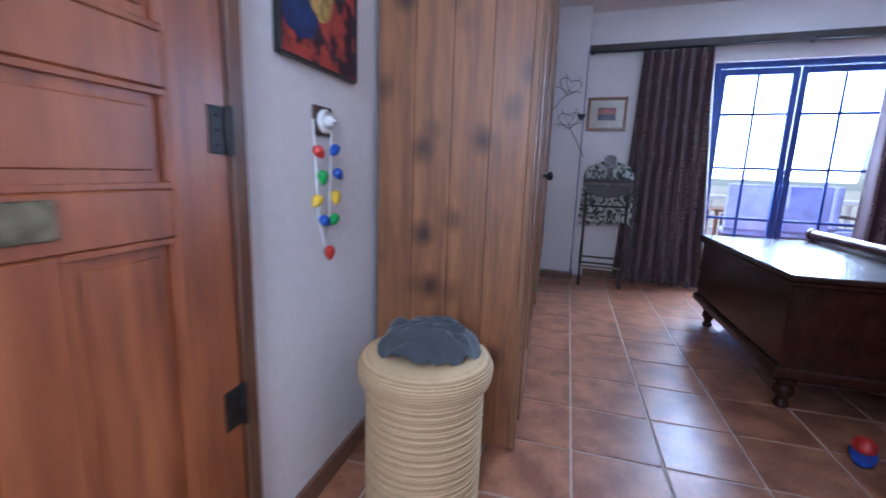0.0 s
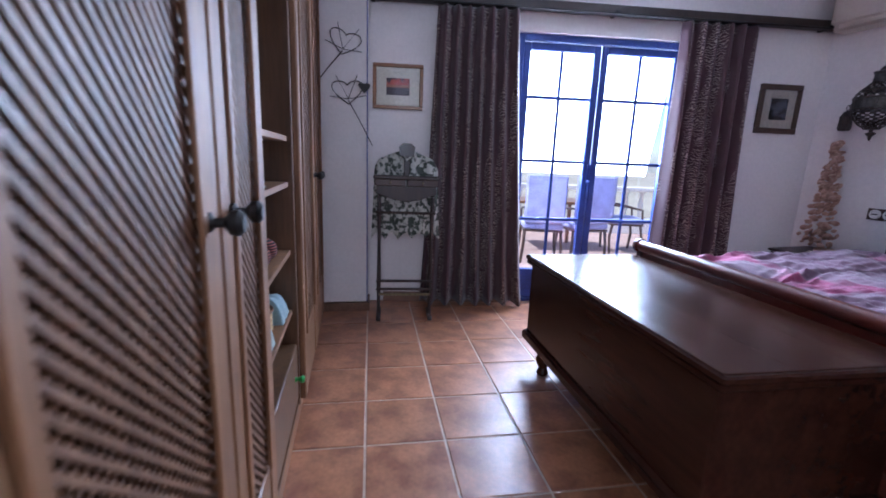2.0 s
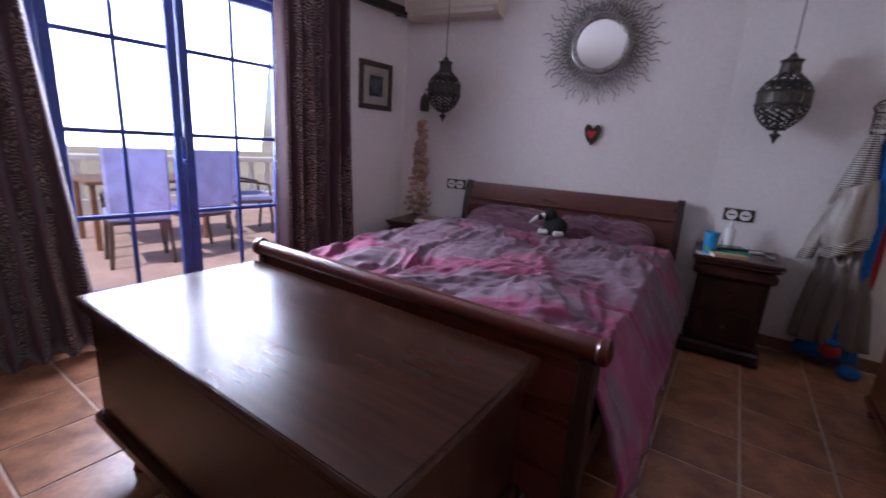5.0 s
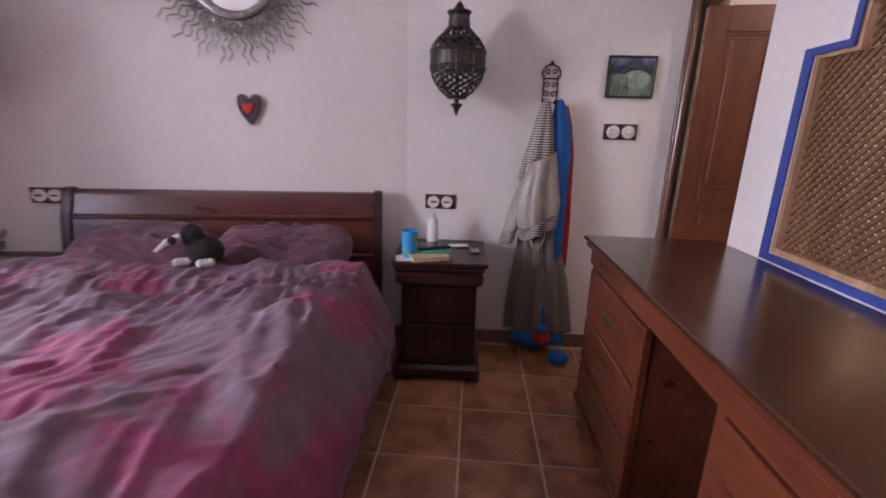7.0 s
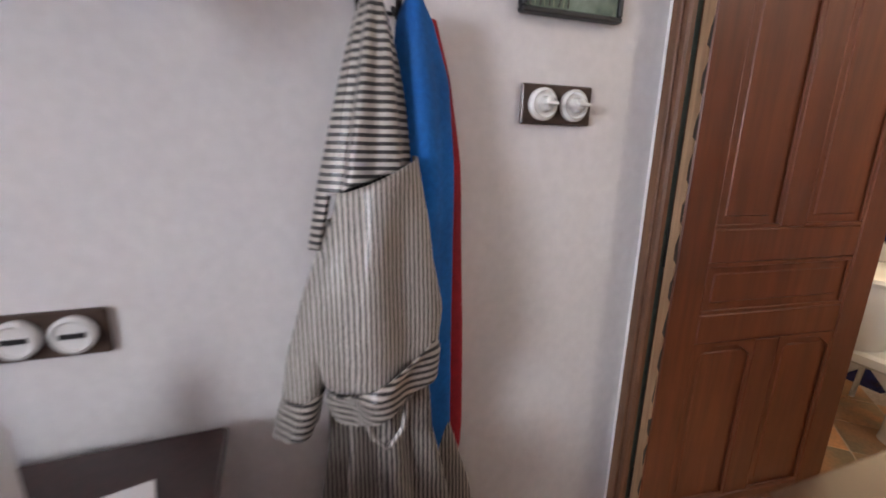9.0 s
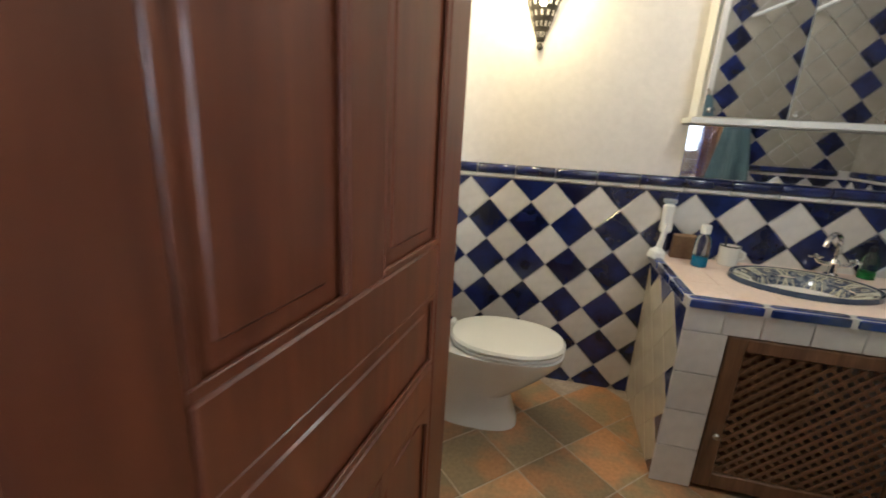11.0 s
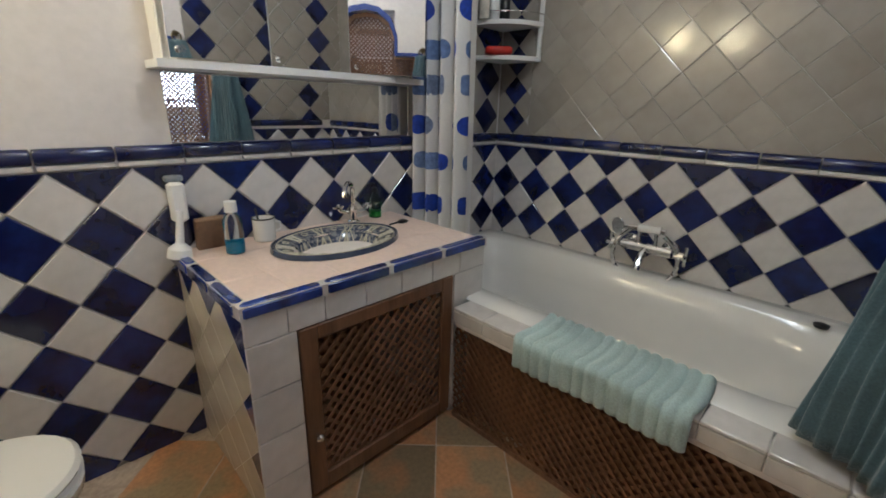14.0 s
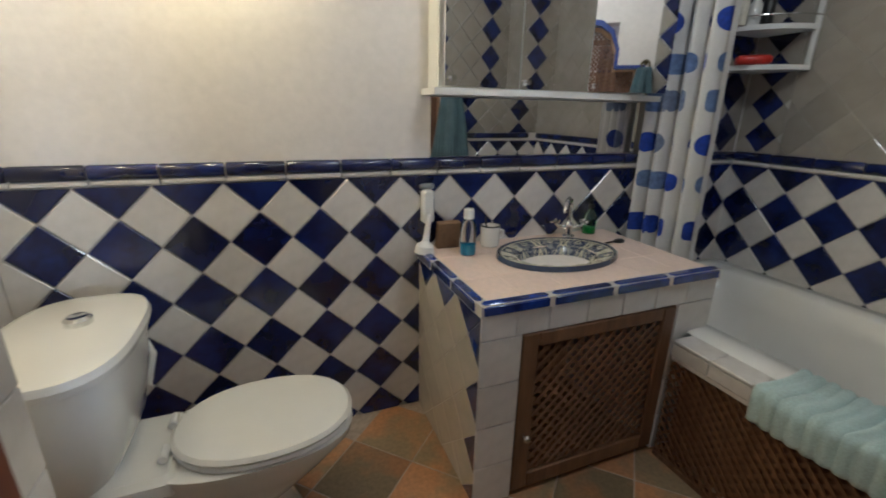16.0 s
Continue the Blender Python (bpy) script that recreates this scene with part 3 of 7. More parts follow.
for k in range(40):
    part("baluster", Mesh().lathe([(0.05, 0.30), (0.05, 0.34), (0.028, 0.38), (0.055, 0.55), (0.03, 0.74), (0.05, 0.78), (0.05, 0.82)], 10, pose(-4 + k * 0.3, 0.07, 0)), OUTWALL, rail_t)


def terrace_chair(m):
    c = thing("terrace_chair", m, "high-backed wooden chair with a blue cushion on the sunlit terrace", "chair", "chairs on the terrace")
    part("seat", Mesh().box(-0.25, -0.24, 0.42, 0.25, 0.24, 0.45, c=0.008), FRAMEDARK, c)
    part("seat_cushion", Mesh().box(-0.25, -0.25, 0.45, 0.25, 0.24, 0.53, c=0.03), CUSHION, c, "blue seat cushion")
    part("back_cushion", Mesh().box(-0.25, 0.20, 0.53, 0.25, 0.29, 1.14, c=0.035), CUSHION, c, "blue back cushion")
    for x in (-0.23, 0.23):
        for y, k in ((-0.2, -1), (0.2, 1)):
            part("leg", Mesh().tube([(x, y, 0.43), (x * 1.04, y + k * 0.03, 0.25), (x * 1.12, y + k * 0.01, 0.0)], 0.02, 8), FRAMEDARK, c)
        part("arm", Mesh().tube([(x, 0.22, 0.72), (x * 1.08, 0.0, 0.70), (x * 1.05, -0.2, 0.66), (x, -0.22, 0.45)], 0.016, 8), FRAMEDARK, c)
    return c


ch = terrace_chair(MW @ pose(2.25, 1.85, -0.03, 0, 0, 172))
copy_thing(ch, MW @ pose(2.85, 1.95, -0.03, 0, 0, 188))
copy_thing(ch, MW @ pose(3.75, 2.6, -0.03, 0, 0, 80))
tb = thing("terrace_table", MW @ pose(2.6, 2.85, -0.03), "wooden terrace table in bright sun", "table")
part("tabletop", Mesh().box(-0.6, -0.4, 0.7, 0.6, 0.4, 0.74, c=0.008), FRAMEWOOD, tb)
for x in (-0.54, 0.54):
    for y in (-0.35, 0.35):
        part("leg", Mesh().box(x - 0.025, y - 0.025, 0, x + 0.025, y + 0.025, 0.7, c=0.004), FRAMEWOOD, tb)

# ---- bed ----
bed = thing("sleigh_bed", pose(0, 0, 0), "dark mahogany sleigh bed with a rolled headboard and foot rail", "bed")
HB = pose(4.30, 2.27, 0, 0, 0, 10.0)      # headboard: local y along it, x towards the wall


def sleigh():
    return [(0.0, 0.18), (-0.012, 0.45), (-0.005, 0.68), (0.02, 0.84), (0.05, 0.92), (0.058, 0.965), (0.075, 0.995), (0.105, 1.0), (0.128, 0.98), (0.13, 0.95), (0.11, 0.925), (0.085, 0.93), (0.06, 0.85), (0.045, 0.68), (0.035, 0.45), (0.04, 0.18)]


hb = Mesh().prism([(x, z) for x, z in sleigh()], 0.05, 1.73, m=HB, axis="y")
part("headboard", hb, MAHOG, bed)
for y in (0.0, 1.73):
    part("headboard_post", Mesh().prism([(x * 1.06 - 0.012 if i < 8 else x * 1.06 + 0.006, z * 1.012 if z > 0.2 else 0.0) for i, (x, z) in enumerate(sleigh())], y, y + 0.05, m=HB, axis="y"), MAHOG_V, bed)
for z in (0.62, 0.845):
    part("headboard_moulding", Mesh().box(-0.03 if z < 0.8 else 0.0, 0.05, z, 0.005 if z < 0.8 else 0.03, 1.73, z + 0.022, m=HB, c=0.008), MAHOG, bed)
FX = 1.885
part("foot_rail", Mesh().lathe([(0.03, 0), (0.044, 0.008), (0.044, 0.03), (0.035, 0.04), (0.035, 1.70), (0.044, 1.71), (0.044, 1.735), (0.03, 1.745)], 20, pose(FX, 2.2, 0.752, -90, 0, 0)), MAHOG, bed)
part("footboard", Mesh().box(FX - 0.015, 2.27, 0.15, FX + 0.02, 3.88, 0.73, c=0.006), MAHOG, bed)
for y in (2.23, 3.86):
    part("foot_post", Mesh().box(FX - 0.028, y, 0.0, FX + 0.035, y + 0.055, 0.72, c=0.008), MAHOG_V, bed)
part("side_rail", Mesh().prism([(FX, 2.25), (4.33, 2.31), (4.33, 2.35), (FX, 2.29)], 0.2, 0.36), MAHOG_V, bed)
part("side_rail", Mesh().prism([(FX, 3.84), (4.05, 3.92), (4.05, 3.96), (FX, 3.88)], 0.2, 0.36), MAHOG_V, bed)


def bedx(u, v):
    """From the foot (u = 0) to the head, from one side (v = 0) to the other."""
    x0, x1 = FX + 0.05, 4.27 - 0.30 * v
    return x0 + (x1 - x0) * u, 2.31 + 1.58 * v + 0.02 * u


part("mattress", Mesh().prism([bedx(0, 0), bedx(1, 0), bedx(1, 1), bedx(0, 1)], 0.3, 0.56), VALANCE, bed)


def duvet(u, v):
    w = (v - 0.5) * 2
    over = max(0.0, abs(w) - 0.80) / 0.20
    side = 1 if w > 0 else -1
    x, y = bedx(0.84 * u, 0.5 + 0.525 * min(1, abs(w) / 0.80) * side)
    y += side * 0.17 * min(1, over * 1.3)
    p = Vector((x, y, 0))
    q = Vector((noise.noise(p * 2.0), noise.noise(p * 2.0 + Vector((7, 3, 1))), 0))
    z = 0.68 - 0.05 * (1 - u) ** 3 + 0.05 * noise.noise(p * 1.7) + 0.02 * noise.noise(p * 4.3 + Vector((3, 1, 0)))

    def crease(a, f, g, k):
        """Long soft ridges that run along a direction, bent by a slow swirl."""
        d = (x * math.cos(a) + y * math.sin(a)) * f + q.x * 1.6
        e = (y * math.cos(a) - x * math.sin(a)) * g + q.y * 0.8
        return (1 - 2.4 * abs(noise.noise(Vector((d, e, k))))) * max(0.0, 0.85 + noise.noise(p * 1.9 + Vector((k, k, 0))))
    z += 0.026 * crease(1.15, 5.5, 1.3, 9) + 0.018 * crease(0.5, 9.0, 2.0, 5) + 0.015 * crease(1.7, 13.0, 3.0, 2) + 0.007 * crease(0.9, 24.0, 6.0, 13)
    z -= 0.05 * max(0, abs(w) / 0.80 - 0.55) ** 2 if over == 0 else 0.01
    z -= 0.47 * over ** 1.2
    y += 0.03 * over * noise.noise(Vector((x * 6, 1 if w > 0 else 7, z * 2)))
    if u < 0.04:
        z -= 0.02
    return x, y, z


dv = tagged(part("duvet", Mesh().grid(duvet, 220, 190), PURPLE, None, "crumpled purple, pink and grey tie-dye duvet spread on the bed", 60, thick=0.02), "", "duvet")

part("piping", Mesh().tube([Vector(duvet(i / 90, 1.0)) for i in range(91)], 0.008, 6), PILLOW, dv, "plum piping along the hem")
part("piping", Mesh().tube([Vector(duvet(i / 90, 0.0)) for i in range(91)], 0.008, 6), PILLOW, dv, "plum piping along the hem")


def pillow(m, lab):
    def f(u, v):
        a, b_ = (u - 0.5) * 2, (v - 0.5) * 2
        h = max(0.0, (1 - a ** 4) * (1 - b_ ** 4)) ** 0.5
        fold = 0.012 * noise.noise(Vector((a * 3, b_ * 3, m.translation.y))) + 0.022 * (1 - 2.5 * abs(noise.noise(Vector((a * 2 + b_ * 2, b_ * 4 - a * 2.5, m.translation.y)))))
        return 0.22 * b_ * (1 - 0.10 * a * a), 0.385 * a * (1 - 0.08 * b_ * b_), 0.085 * h + fold * h

    def g(u, v):
        x, y, z = f(u, v)
        return x, y, -z * 0.6
    me = Mesh().grid(f, 48, 34).grid(g, 24, 18)
    return tagged(part("pillow", me, PILLOW, None, lab, 80, m), "", "pillow", "pillows on the bed")


pillow(pose(4.11, 2.80, 0.685, 0, -22, 9), "plum purple pillow leaning on the headboard")
pillow(pose(3.97, 3.53, 0.685, 0, -22, 11), "plum purple pillow leaning on the headboard")

# plush toy
toy = Mesh().ball(0.082, pose(3.80, 3.07, 0.785), 1.1, 1.15, 0.95).ball(0.052, pose(3.785, 3.115, 0.87), 1, 1, 1.1).ball(0.05, pose(3.79, 3.09, 0.83))
tagged(part("plush_toy", toy.ball(0.02, pose(3.70, 3.16, 0.86)), BLACKP, None, "black plush toy lying on the duvet"), "", "plush toy")
ptoy = bpy.data.objects["plush_toy"]
ptoy.location.z = -0.03
for dy in (0.0, -0.12):
    tp = Mesh()
    for k in range(3):
        tp.ball(0.02, pose(3.70 + 0.012 * k, 3.15 + dy - 0.018 * k, 0.752), seg=8)
    part("paw", tp, WHITEP, ptoy, "white plush paw")
part("beak", Mesh().tube([(3.735, 3.14, 0.87), (3.70, 3.19, 0.85), (3.67, 3.23, 0.81)], 0.022, 8, None, 0.008), WHITEP, ptoy, "white plush beak")


# ---- chest at the foot of the bed ----
chest = thing("blanket_chest", pose(1.12, 2.40, 0), "large dark polished wooden blanket chest on short turned feet", "chest")
L, D, T = 1.47, 0.70, 0.70
lid = Mesh().box(-0.01, -0.015, T - 0.028, D + 0.005, L + 0.015, T, c=0.008)
ld = part("lid", lid, CHEST, chest)
for k in range(3):
    part("plank", Mesh().box(0.0 + k * 0.2325, 0.0, T - 0.002, 0.2318 + k * 0.2325, L, T + 0.003, c=0.0008), CHEST, ld)
part("body", Mesh().box(0.02, 0.02, 0.22, D - 0.02, L - 0.02, T - 0.028, c=0.006), CHEST, chest)
part("lid_moulding", Mesh().box(-0.004, -0.008, T - 0.052, D, L + 0.008, T - 0.028, c=0.01), CHEST, chest)
part("base_moulding", Mesh().box(-0.004, -0.006, 0.17, D + 0.002, L + 0.006, 0.235, c=0.022), CHEST, chest)
for x in (0.085, D - 0.09):
    for y in (0.075, L - 0.16):
        ft = Mesh().lathe([(0.028, 0), (0.036, 0.012), (0.03, 0.03), (0.024, 0.045), (0.042, 0.075), (0.046, 0.10), (0.036, 0.125), (0.05, 0.14), (0.05, 0.172)], 16, pose(x, y, 0))
        part("foot", ft, CHEST, chest)

# ---- wardrobe ----
WM = pose(-0.075, 1.66, 0, 0, 0, 2.0)      # local y along the front, x = 0 the front
ward = thing("wardrobe", WM, "tall rustic pine wardrobe with lattice doors and one open shelf bay", "wardrobe")
LW, DW, HW = 3.0, 0.60, 2.40
for k in range(4):
    part("side_board", Mesh().box(-0.60 + 0.148 * k, 0, 0.09, -0.60 + 0.148 * (k + 1) - 0.0015, 0.03, HW, c=0.0006), PINE, ward)
part("plinth", Mesh().box(-DW, 0.004, 0, -0.01, LW, 0.09, c=0.004), PINE, ward)
part("top", Mesh().box(-DW, -0.02, HW, 0.03, LW, HW + 0.05, c=0.01), PINE, ward)
part("back_panel", Mesh().box(-DW, 0.03, 0.09, -DW + 0.012, LW, HW), PINE_SHADED, ward)
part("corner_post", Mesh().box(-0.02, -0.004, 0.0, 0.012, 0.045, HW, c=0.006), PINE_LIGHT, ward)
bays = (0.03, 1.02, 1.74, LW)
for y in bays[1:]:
    part("divider", Mesh().box(-DW + 0.01, y - 0.03, 0.09, 0.0, y, HW, c=0.003), PINE_SHADED, ward)
part("floor_board", Mesh().box(-DW + 0.012, 0.03, 0.09, -0.005, LW - 0.03, 0.11), PINE_SHADED, ward)


def slats(me, y0, y1, z0, z1, step, w, t, x, both=True):
    """Crossed diagonal slats clipped to a panel."""
    ww, hh = y1 - y0, z1 - z0
    for layer, sgn in enumerate((1, -1) if both else (1,)):
        k = -hh
        while k < ww:
            a, b_ = max(0.0, k), min(ww, k + hh)
            if b_ - a > 0.02:
                pa, pb = (a, a - k), (b_, b_ - k)
                if sgn < 0:
                    pa, pb = (ww - pa[0], pa[1]), (ww - pb[0], pb[1])
                d = Vector((pb[0] - pa[0], pb[1] - pa[1], 0)).normalized()
                n_ = Vector((-d.y, d.x, 0)) * w / 2
                xx = x + layer * t
                poly = [(pa[0] - n_.x, pa[1] - n_.y), (pb[0] - n_.x, pb[1] - n_.y), (pb[0] + n_.x, pb[1] + n_.y), (pa[0] + n_.x, pa[1] + n_.y)]
                poly = [(y0 + min(ww, max(0, p)), z0 + min(hh, max(0, q))) for p, q in poly]
                me.prism(poly, xx, xx + t, axis="x")
            k += step


def lattice_door(y0, y1, hinge_left):
    m = pose(0, y0, 0)
    w = y1 - y0
    d = part("door", Mesh().box(-0.0035, 0.003, 0.10, 0.0255, 0.085, HW - 0.01, c=0.006), PINE_LIGHT, ward, "", m=m)
    part("stile", Mesh().box(-0.0035, w - 0.085, 0.10, 0.0255, w - 0.003, HW - 0.01, c=0.006), PINE_LIGHT, d)
    part("bottom_panel", Mesh().box(-0.004, 0.085, 0.10, 0.022, w - 0.085, 0.40, c=0.006), PINE_LIGHT, d)
    part("top_rail", Mesh().box(-0.004, 0.085, HW - 0.13, 0.024, w - 0.085, HW - 0.01, c=0.006), PINE_LIGHT, d)
    for yy in (0.085, w - 0.097):
        part("bead", Mesh().box(0.0255, yy - 0.012, 0.40, 0.033, yy + 0.012, HW - 0.13, c=0.004), PINE_LIGHT, d)
    part("backing", Mesh().box(-0.003, 0.08, 0.39, 0.003, w - 0.08, HW - 0.12), PINE_SHADED, d)
    s = Mesh()
    slats(s, 0.09, w - 0.09, 0.40, HW - 0.13, 0.027, 0.011, 0.007, 0.004)
    part("lattice", s, LATTICE_WOOD, d, "carved diagonal lattice panel")
    ky = w - 0.07 if hinge_left else 0.07
    kn = Mesh().lathe([(0.016, 0), (0.016, 0.006), (0.008, 0.012), (0.008, 0.026), (0.02, 0.036), (0.022, 0.048), (0.014, 0.056)], 14, pose(0.026, ky, 1.125, 0, 90, 0))
    part("knob", kn, IRON, d, "black iron knob")
    return d


lattice_door(0.05, 0.61, True)
lattice_door(0.61, 1.0, False)
lattice_door(1.74, 2.34, True)
lattice_door(2.34, 2.97, False)
for z in (0.54, 0.81, 1.10, 1.285, 1.85):
    part("shelf", Mesh().box(-DW + 0.012, 1.02, z, -0.02, 1.71, z + 0.022, c=0.002), PINE_LIGHT, ward)
dr = part("drawer", Mesh().box(-0.5, 1.025, 0.13, -0.005, 1.705, 0.40, c=0.004), PINE_SHADED, ward)
part("knob", Mesh().lathe([(0.012, 0), (0.007, 0.012), (0.018, 0.03), (0.012, 0.04)], 12, pose(-0.005, 1.62, 0.27, 0, 90, 0)), GREENP, dr, "green knob")

# ---- bedroom: window wall ----
def curtain(name, u0, u1, v0, v1, folds, ph):
    """Folded drape: u0..u1 at the top, v0..v1 at the hem."""
    def f(s, t):
        a, b_ = u0 + (u1 - u0) * s, v0 + (v1 - v0) * s
        k = t ** 0.8
        x = b_ + (a - b_) * k
        w = math.sin(s * folds * 2 * math.pi + ph + 0.6 * noise.noise(Vector((s * 3, t * 1.5, ph))))
        y = -0.10 + (0.034 + 0.022 * (1 - t)) * w + 0.02 * noise.noise(Vector((s * 6, t * 2, ph + 5)))
        return x, y, 0.025 + 2.365 * t + 0.012 * w * (1 - t)
    return tagged(part(name, Mesh().grid(f, 110, 30), CURTAIN, None, "dark aubergine curtain with a pale zebra print hanging to the floor", 80, MW, 0.004), "", "curtain", "window curtains")


curtain("curtain", 0.70, 1.33, 0.62, 1.52, 7, 0.4)
curtain("curtain", 2.66, 3.32, 2.64, 3.40, 6, 1.9)
pel = thing("curtain_rail", MW, "dark wooden curtain rail above the balcony doors", "curtain rail")
part("beam", Mesh().box(0.15, -0.075, 2.41, 4.0, -0.02, 2.485, c=0.006), DARKWOOD, pel)
part("track", Mesh().box(0.2, -0.12, 2.40, 3.9, -0.085, 2.415, c=0.003), IRON, pel)
for u in (0.2, 2.1, 3.9):
    part("bracket", Mesh().box(u - 0.015, -0.13, 2.405, u + 0.015, 0.0, 2.43, c=0.003), IRON, pel)


def picture(name, m, w, h, fw, frame_mat, art, label, mount=0.075):
    """A framed picture: back at y = 0, front towards -y."""
    p = thing(name, m, label, "picture")
    fr = Mesh().box(0, -0.025, 0, w, 0, fw, c=0.005).box(0, -0.025, h - fw, w, 0, h, c=0.005).box(0, -0.0245, fw, fw, 0, h - fw, c=0.005).box(w - fw, -0.0245, fw, w, 0, h - fw, c=0.005)
    part("frame", fr, frame_mat, p)
    if mount:
        part("mount", Mesh().box(fw, -0.012, fw, w - fw, -0.002, h - fw), MOUNT, p)
    k = fw + mount
    part("print", Mesh().box(k, -0.016, k, w - k, -0.003, h - k), art, p)
    if mount:
        g = part("glass", Mesh().box(fw, -0.019, fw, w - fw, -0.0175, h - fw), GLASS, p)
        g.visible_shadow = False
    return p


picture("picture", MW @ pose(0.20, -0.002, 1.622), 0.40, 0.345, 0.028, FRAMEWOOD, ART_RED, "small landscape print in a light wooden frame", 0.08)
picture("picture", MW @ pose(3.47, -0.002, 1.575), 0.385, 0.405, 0.045, FRAMEDARK, ART_BLUE, "small dark print in a wide dark wooden frame", 0.07)
picture("painting", pose(4.488, 1.005, 1.583, 0, 0, -90), 0.265, 0.225, 0.012, BLACK, ART_GREEN, "painting of a bird over a green pond", 0.0)
picture("painting", pose(-0.698, 1.04, 1.42, 0, 0, 90), 0.42, 0.52, 0.008, BLACK, ART_RED, "dark red and blue painting on canvas", 0.0)
pp = bpy.data.objects["painting"]
oval_xz = lambda cx, cz, rx, rz, n_=22: [(cx + rx * math.cos(a), cz + rz * math.sin(a)) for a in (2 * math.pi * i / n_ for i in range(n_))]
part("painted_sky", Mesh().box(0.013, -0.0172, 0.15, 0.252, -0.0158, 0.212), ART_SKY, pp, "blue painted sky")
part("painted_hill", Mesh().prism([(0.013, 0.13), (0.252, 0.13), (0.252, 0.16), (0.20, 0.172), (0.14, 0.16), (0.09, 0.178), (0.05, 0.165), (0.013, 0.18)], -0.0182, -0.0162, None, "y"), mat("art_dark_green", (0.035, 0.06, 0.035), 0.5, second=(0.012, 0.02, 0.02), scale=30), pp, "dark painted hill")
part("painted_pond", Mesh().prism(oval_xz(0.165, 0.10, 0.078, 0.048), -0.0192, -0.0165, None, "y"), mat("art_pond", (0.34, 0.42, 0.36), 0.5, second=(0.20, 0.28, 0.22), scale=16), pp, "pale green painted pond")
part("painted_bird", Mesh().prism([(0.03, 0.19), (0.06, 0.172), (0.085, 0.15), (0.13, 0.165), (0.09, 0.135), (0.06, 0.13), (0.035, 0.15), (0.05, 0.168)], -0.0202, -0.0166, None, "y"), mat("art_bird_blue", (0.03, 0.06, 0.16), 0.5, second=(0.01, 0.015, 0.04), scale=40), pp, "dark blue painted bird")
rng = random.Random(21)
for k in range(9):
    x = 0.02 + 0.012 * k
    part("painted_reed", Mesh().tube([(x, -0.0195, 0.016), (x + rng.uniform(-0.008, 0.01), -0.0195, 0.05), (x + rng.uniform(-0.004, 0.025), -0.0195, rng.uniform(0.07, 0.12))], 0.0016, 4), mat("art_reed", (0.30, 0.36, 0.22), 0.6) if k % 2 else DARKWOOD, pp, "painted reed")
p2 = bpy.data.objects["painting.001"]
for cx, cz, rx, rz, col, lab in ((0.10, 0.12, 0.085, 0.06, (0.03, 0.06, 0.20), "blue painted patch"), (0.20, 0.23, 0.07, 0.10, (0.62, 0.42, 0.12), "yellow painted patch"), (0.22, 0.33, 0.055, 0.05, (0.62, 0.52, 0.42), "pale painted patch"), (0.31, 0.30, 0.045, 0.09, (0.05, 0.04, 0.06), "dark painted patch"), (0.09, 0.32, 0.05, 0.10, (0.06, 0.09, 0.26), "blue painted patch"), (0.13, 0.22, 0.03, 0.03, (0.05, 0.20, 0.07), "green painted patch")):
    part("painted_patch", Mesh().prism([(x + 0.012 * noise.noise(Vector((x * 40, z * 40, cx))), z + 0.012 * noise.noise(Vector((x * 40, z * 40, 5 + cz)))) for x, z in oval_xz(cx, cz, rx, rz)], -0.0185 - 0.0008 * cz, -0.0165, None, "y"), mat("art_patch", col, 0.5, var=0.5, scale=30), p2, lab)
p3 = bpy.data.objects["picture"]
part("printed_shore", Mesh().box(0.1085, -0.0172, 0.1085, 0.2915, -0.0158, 0.165), mat("art_shore", (0.05, 0.03, 0.05), 0.5, second=(0.02, 0.012, 0.025), scale=20), p3, "dark printed shore")
part("printed_sun_glow", Mesh().box(0.1085, -0.0171, 0.1655, 0.2915, -0.0158, 0.185), mat("art_glow", (0.36, 0.14, 0.07), 0.5, second=(0.25, 0.07, 0.06), scale=14), p3, "orange printed sky")


def wire_heart(m, k, label):
    """A heart bent from a long willow stem."""
    h = thing("twig_heart", m, label, "wall decoration", "twig hearts on the pier")
    a = [(-0.14 * k, 0, -0.30 * k), (-0.06 * k, -0.004, -0.12 * k), (0.0, -0.006, 0.0)]
    lob = [(0.085 * math.sin(t) ** 3 * k * 1.2, -0.008, k * (0.062 + 0.072 * math.cos(t) - 0.028 * math.cos(2 * t) - 0.011 * math.cos(3 * t))) for t in (math.pi * (1 + i / 14) for i in range(29))]
    part("stem", Mesh().tube(a, 0.004, 6), DARKWOOD, h)
    part("loop", Mesh().tube(lob, 0.0038, 6), DARKWOOD, h)
    for s in (-1, 1):
        part("twig", Mesh().tube([(s * 0.12 * k, -0.006, 0.03 * k), (0, -0.01, 0.01), (-s * 0.07 * k, -0.006, 0.16 * k)], 0.003, 6), DARKWOOD, h)
    return h


wire_heart(pose(-0.02, 4.882, 1.98, 0, 14, 0), 1.1, "heart bent from a dark twig hung on the pier")
wire_heart(pose(0.02, 4.882, 1.64, 0, -4, 0) @ Matrix.Diagonal((-1, 1, 1, 1)), 1.1, "heart bent from a dark twig hung on the pier")
tagged(part("metal_heart", Mesh().prism([(0.045 * math.sin(t) ** 3, 0.01 + 0.036 * math.cos(t) - 0.014 * math.cos(2 * t)) for t in (2 * math.pi * i / 24 for i in range(24))], -0.02, 0.0, pose(0.135, 4.882, 1.73), "y"), IRON, None, "small dark metal heart hung on the pier edge"), "", "wall decoration")
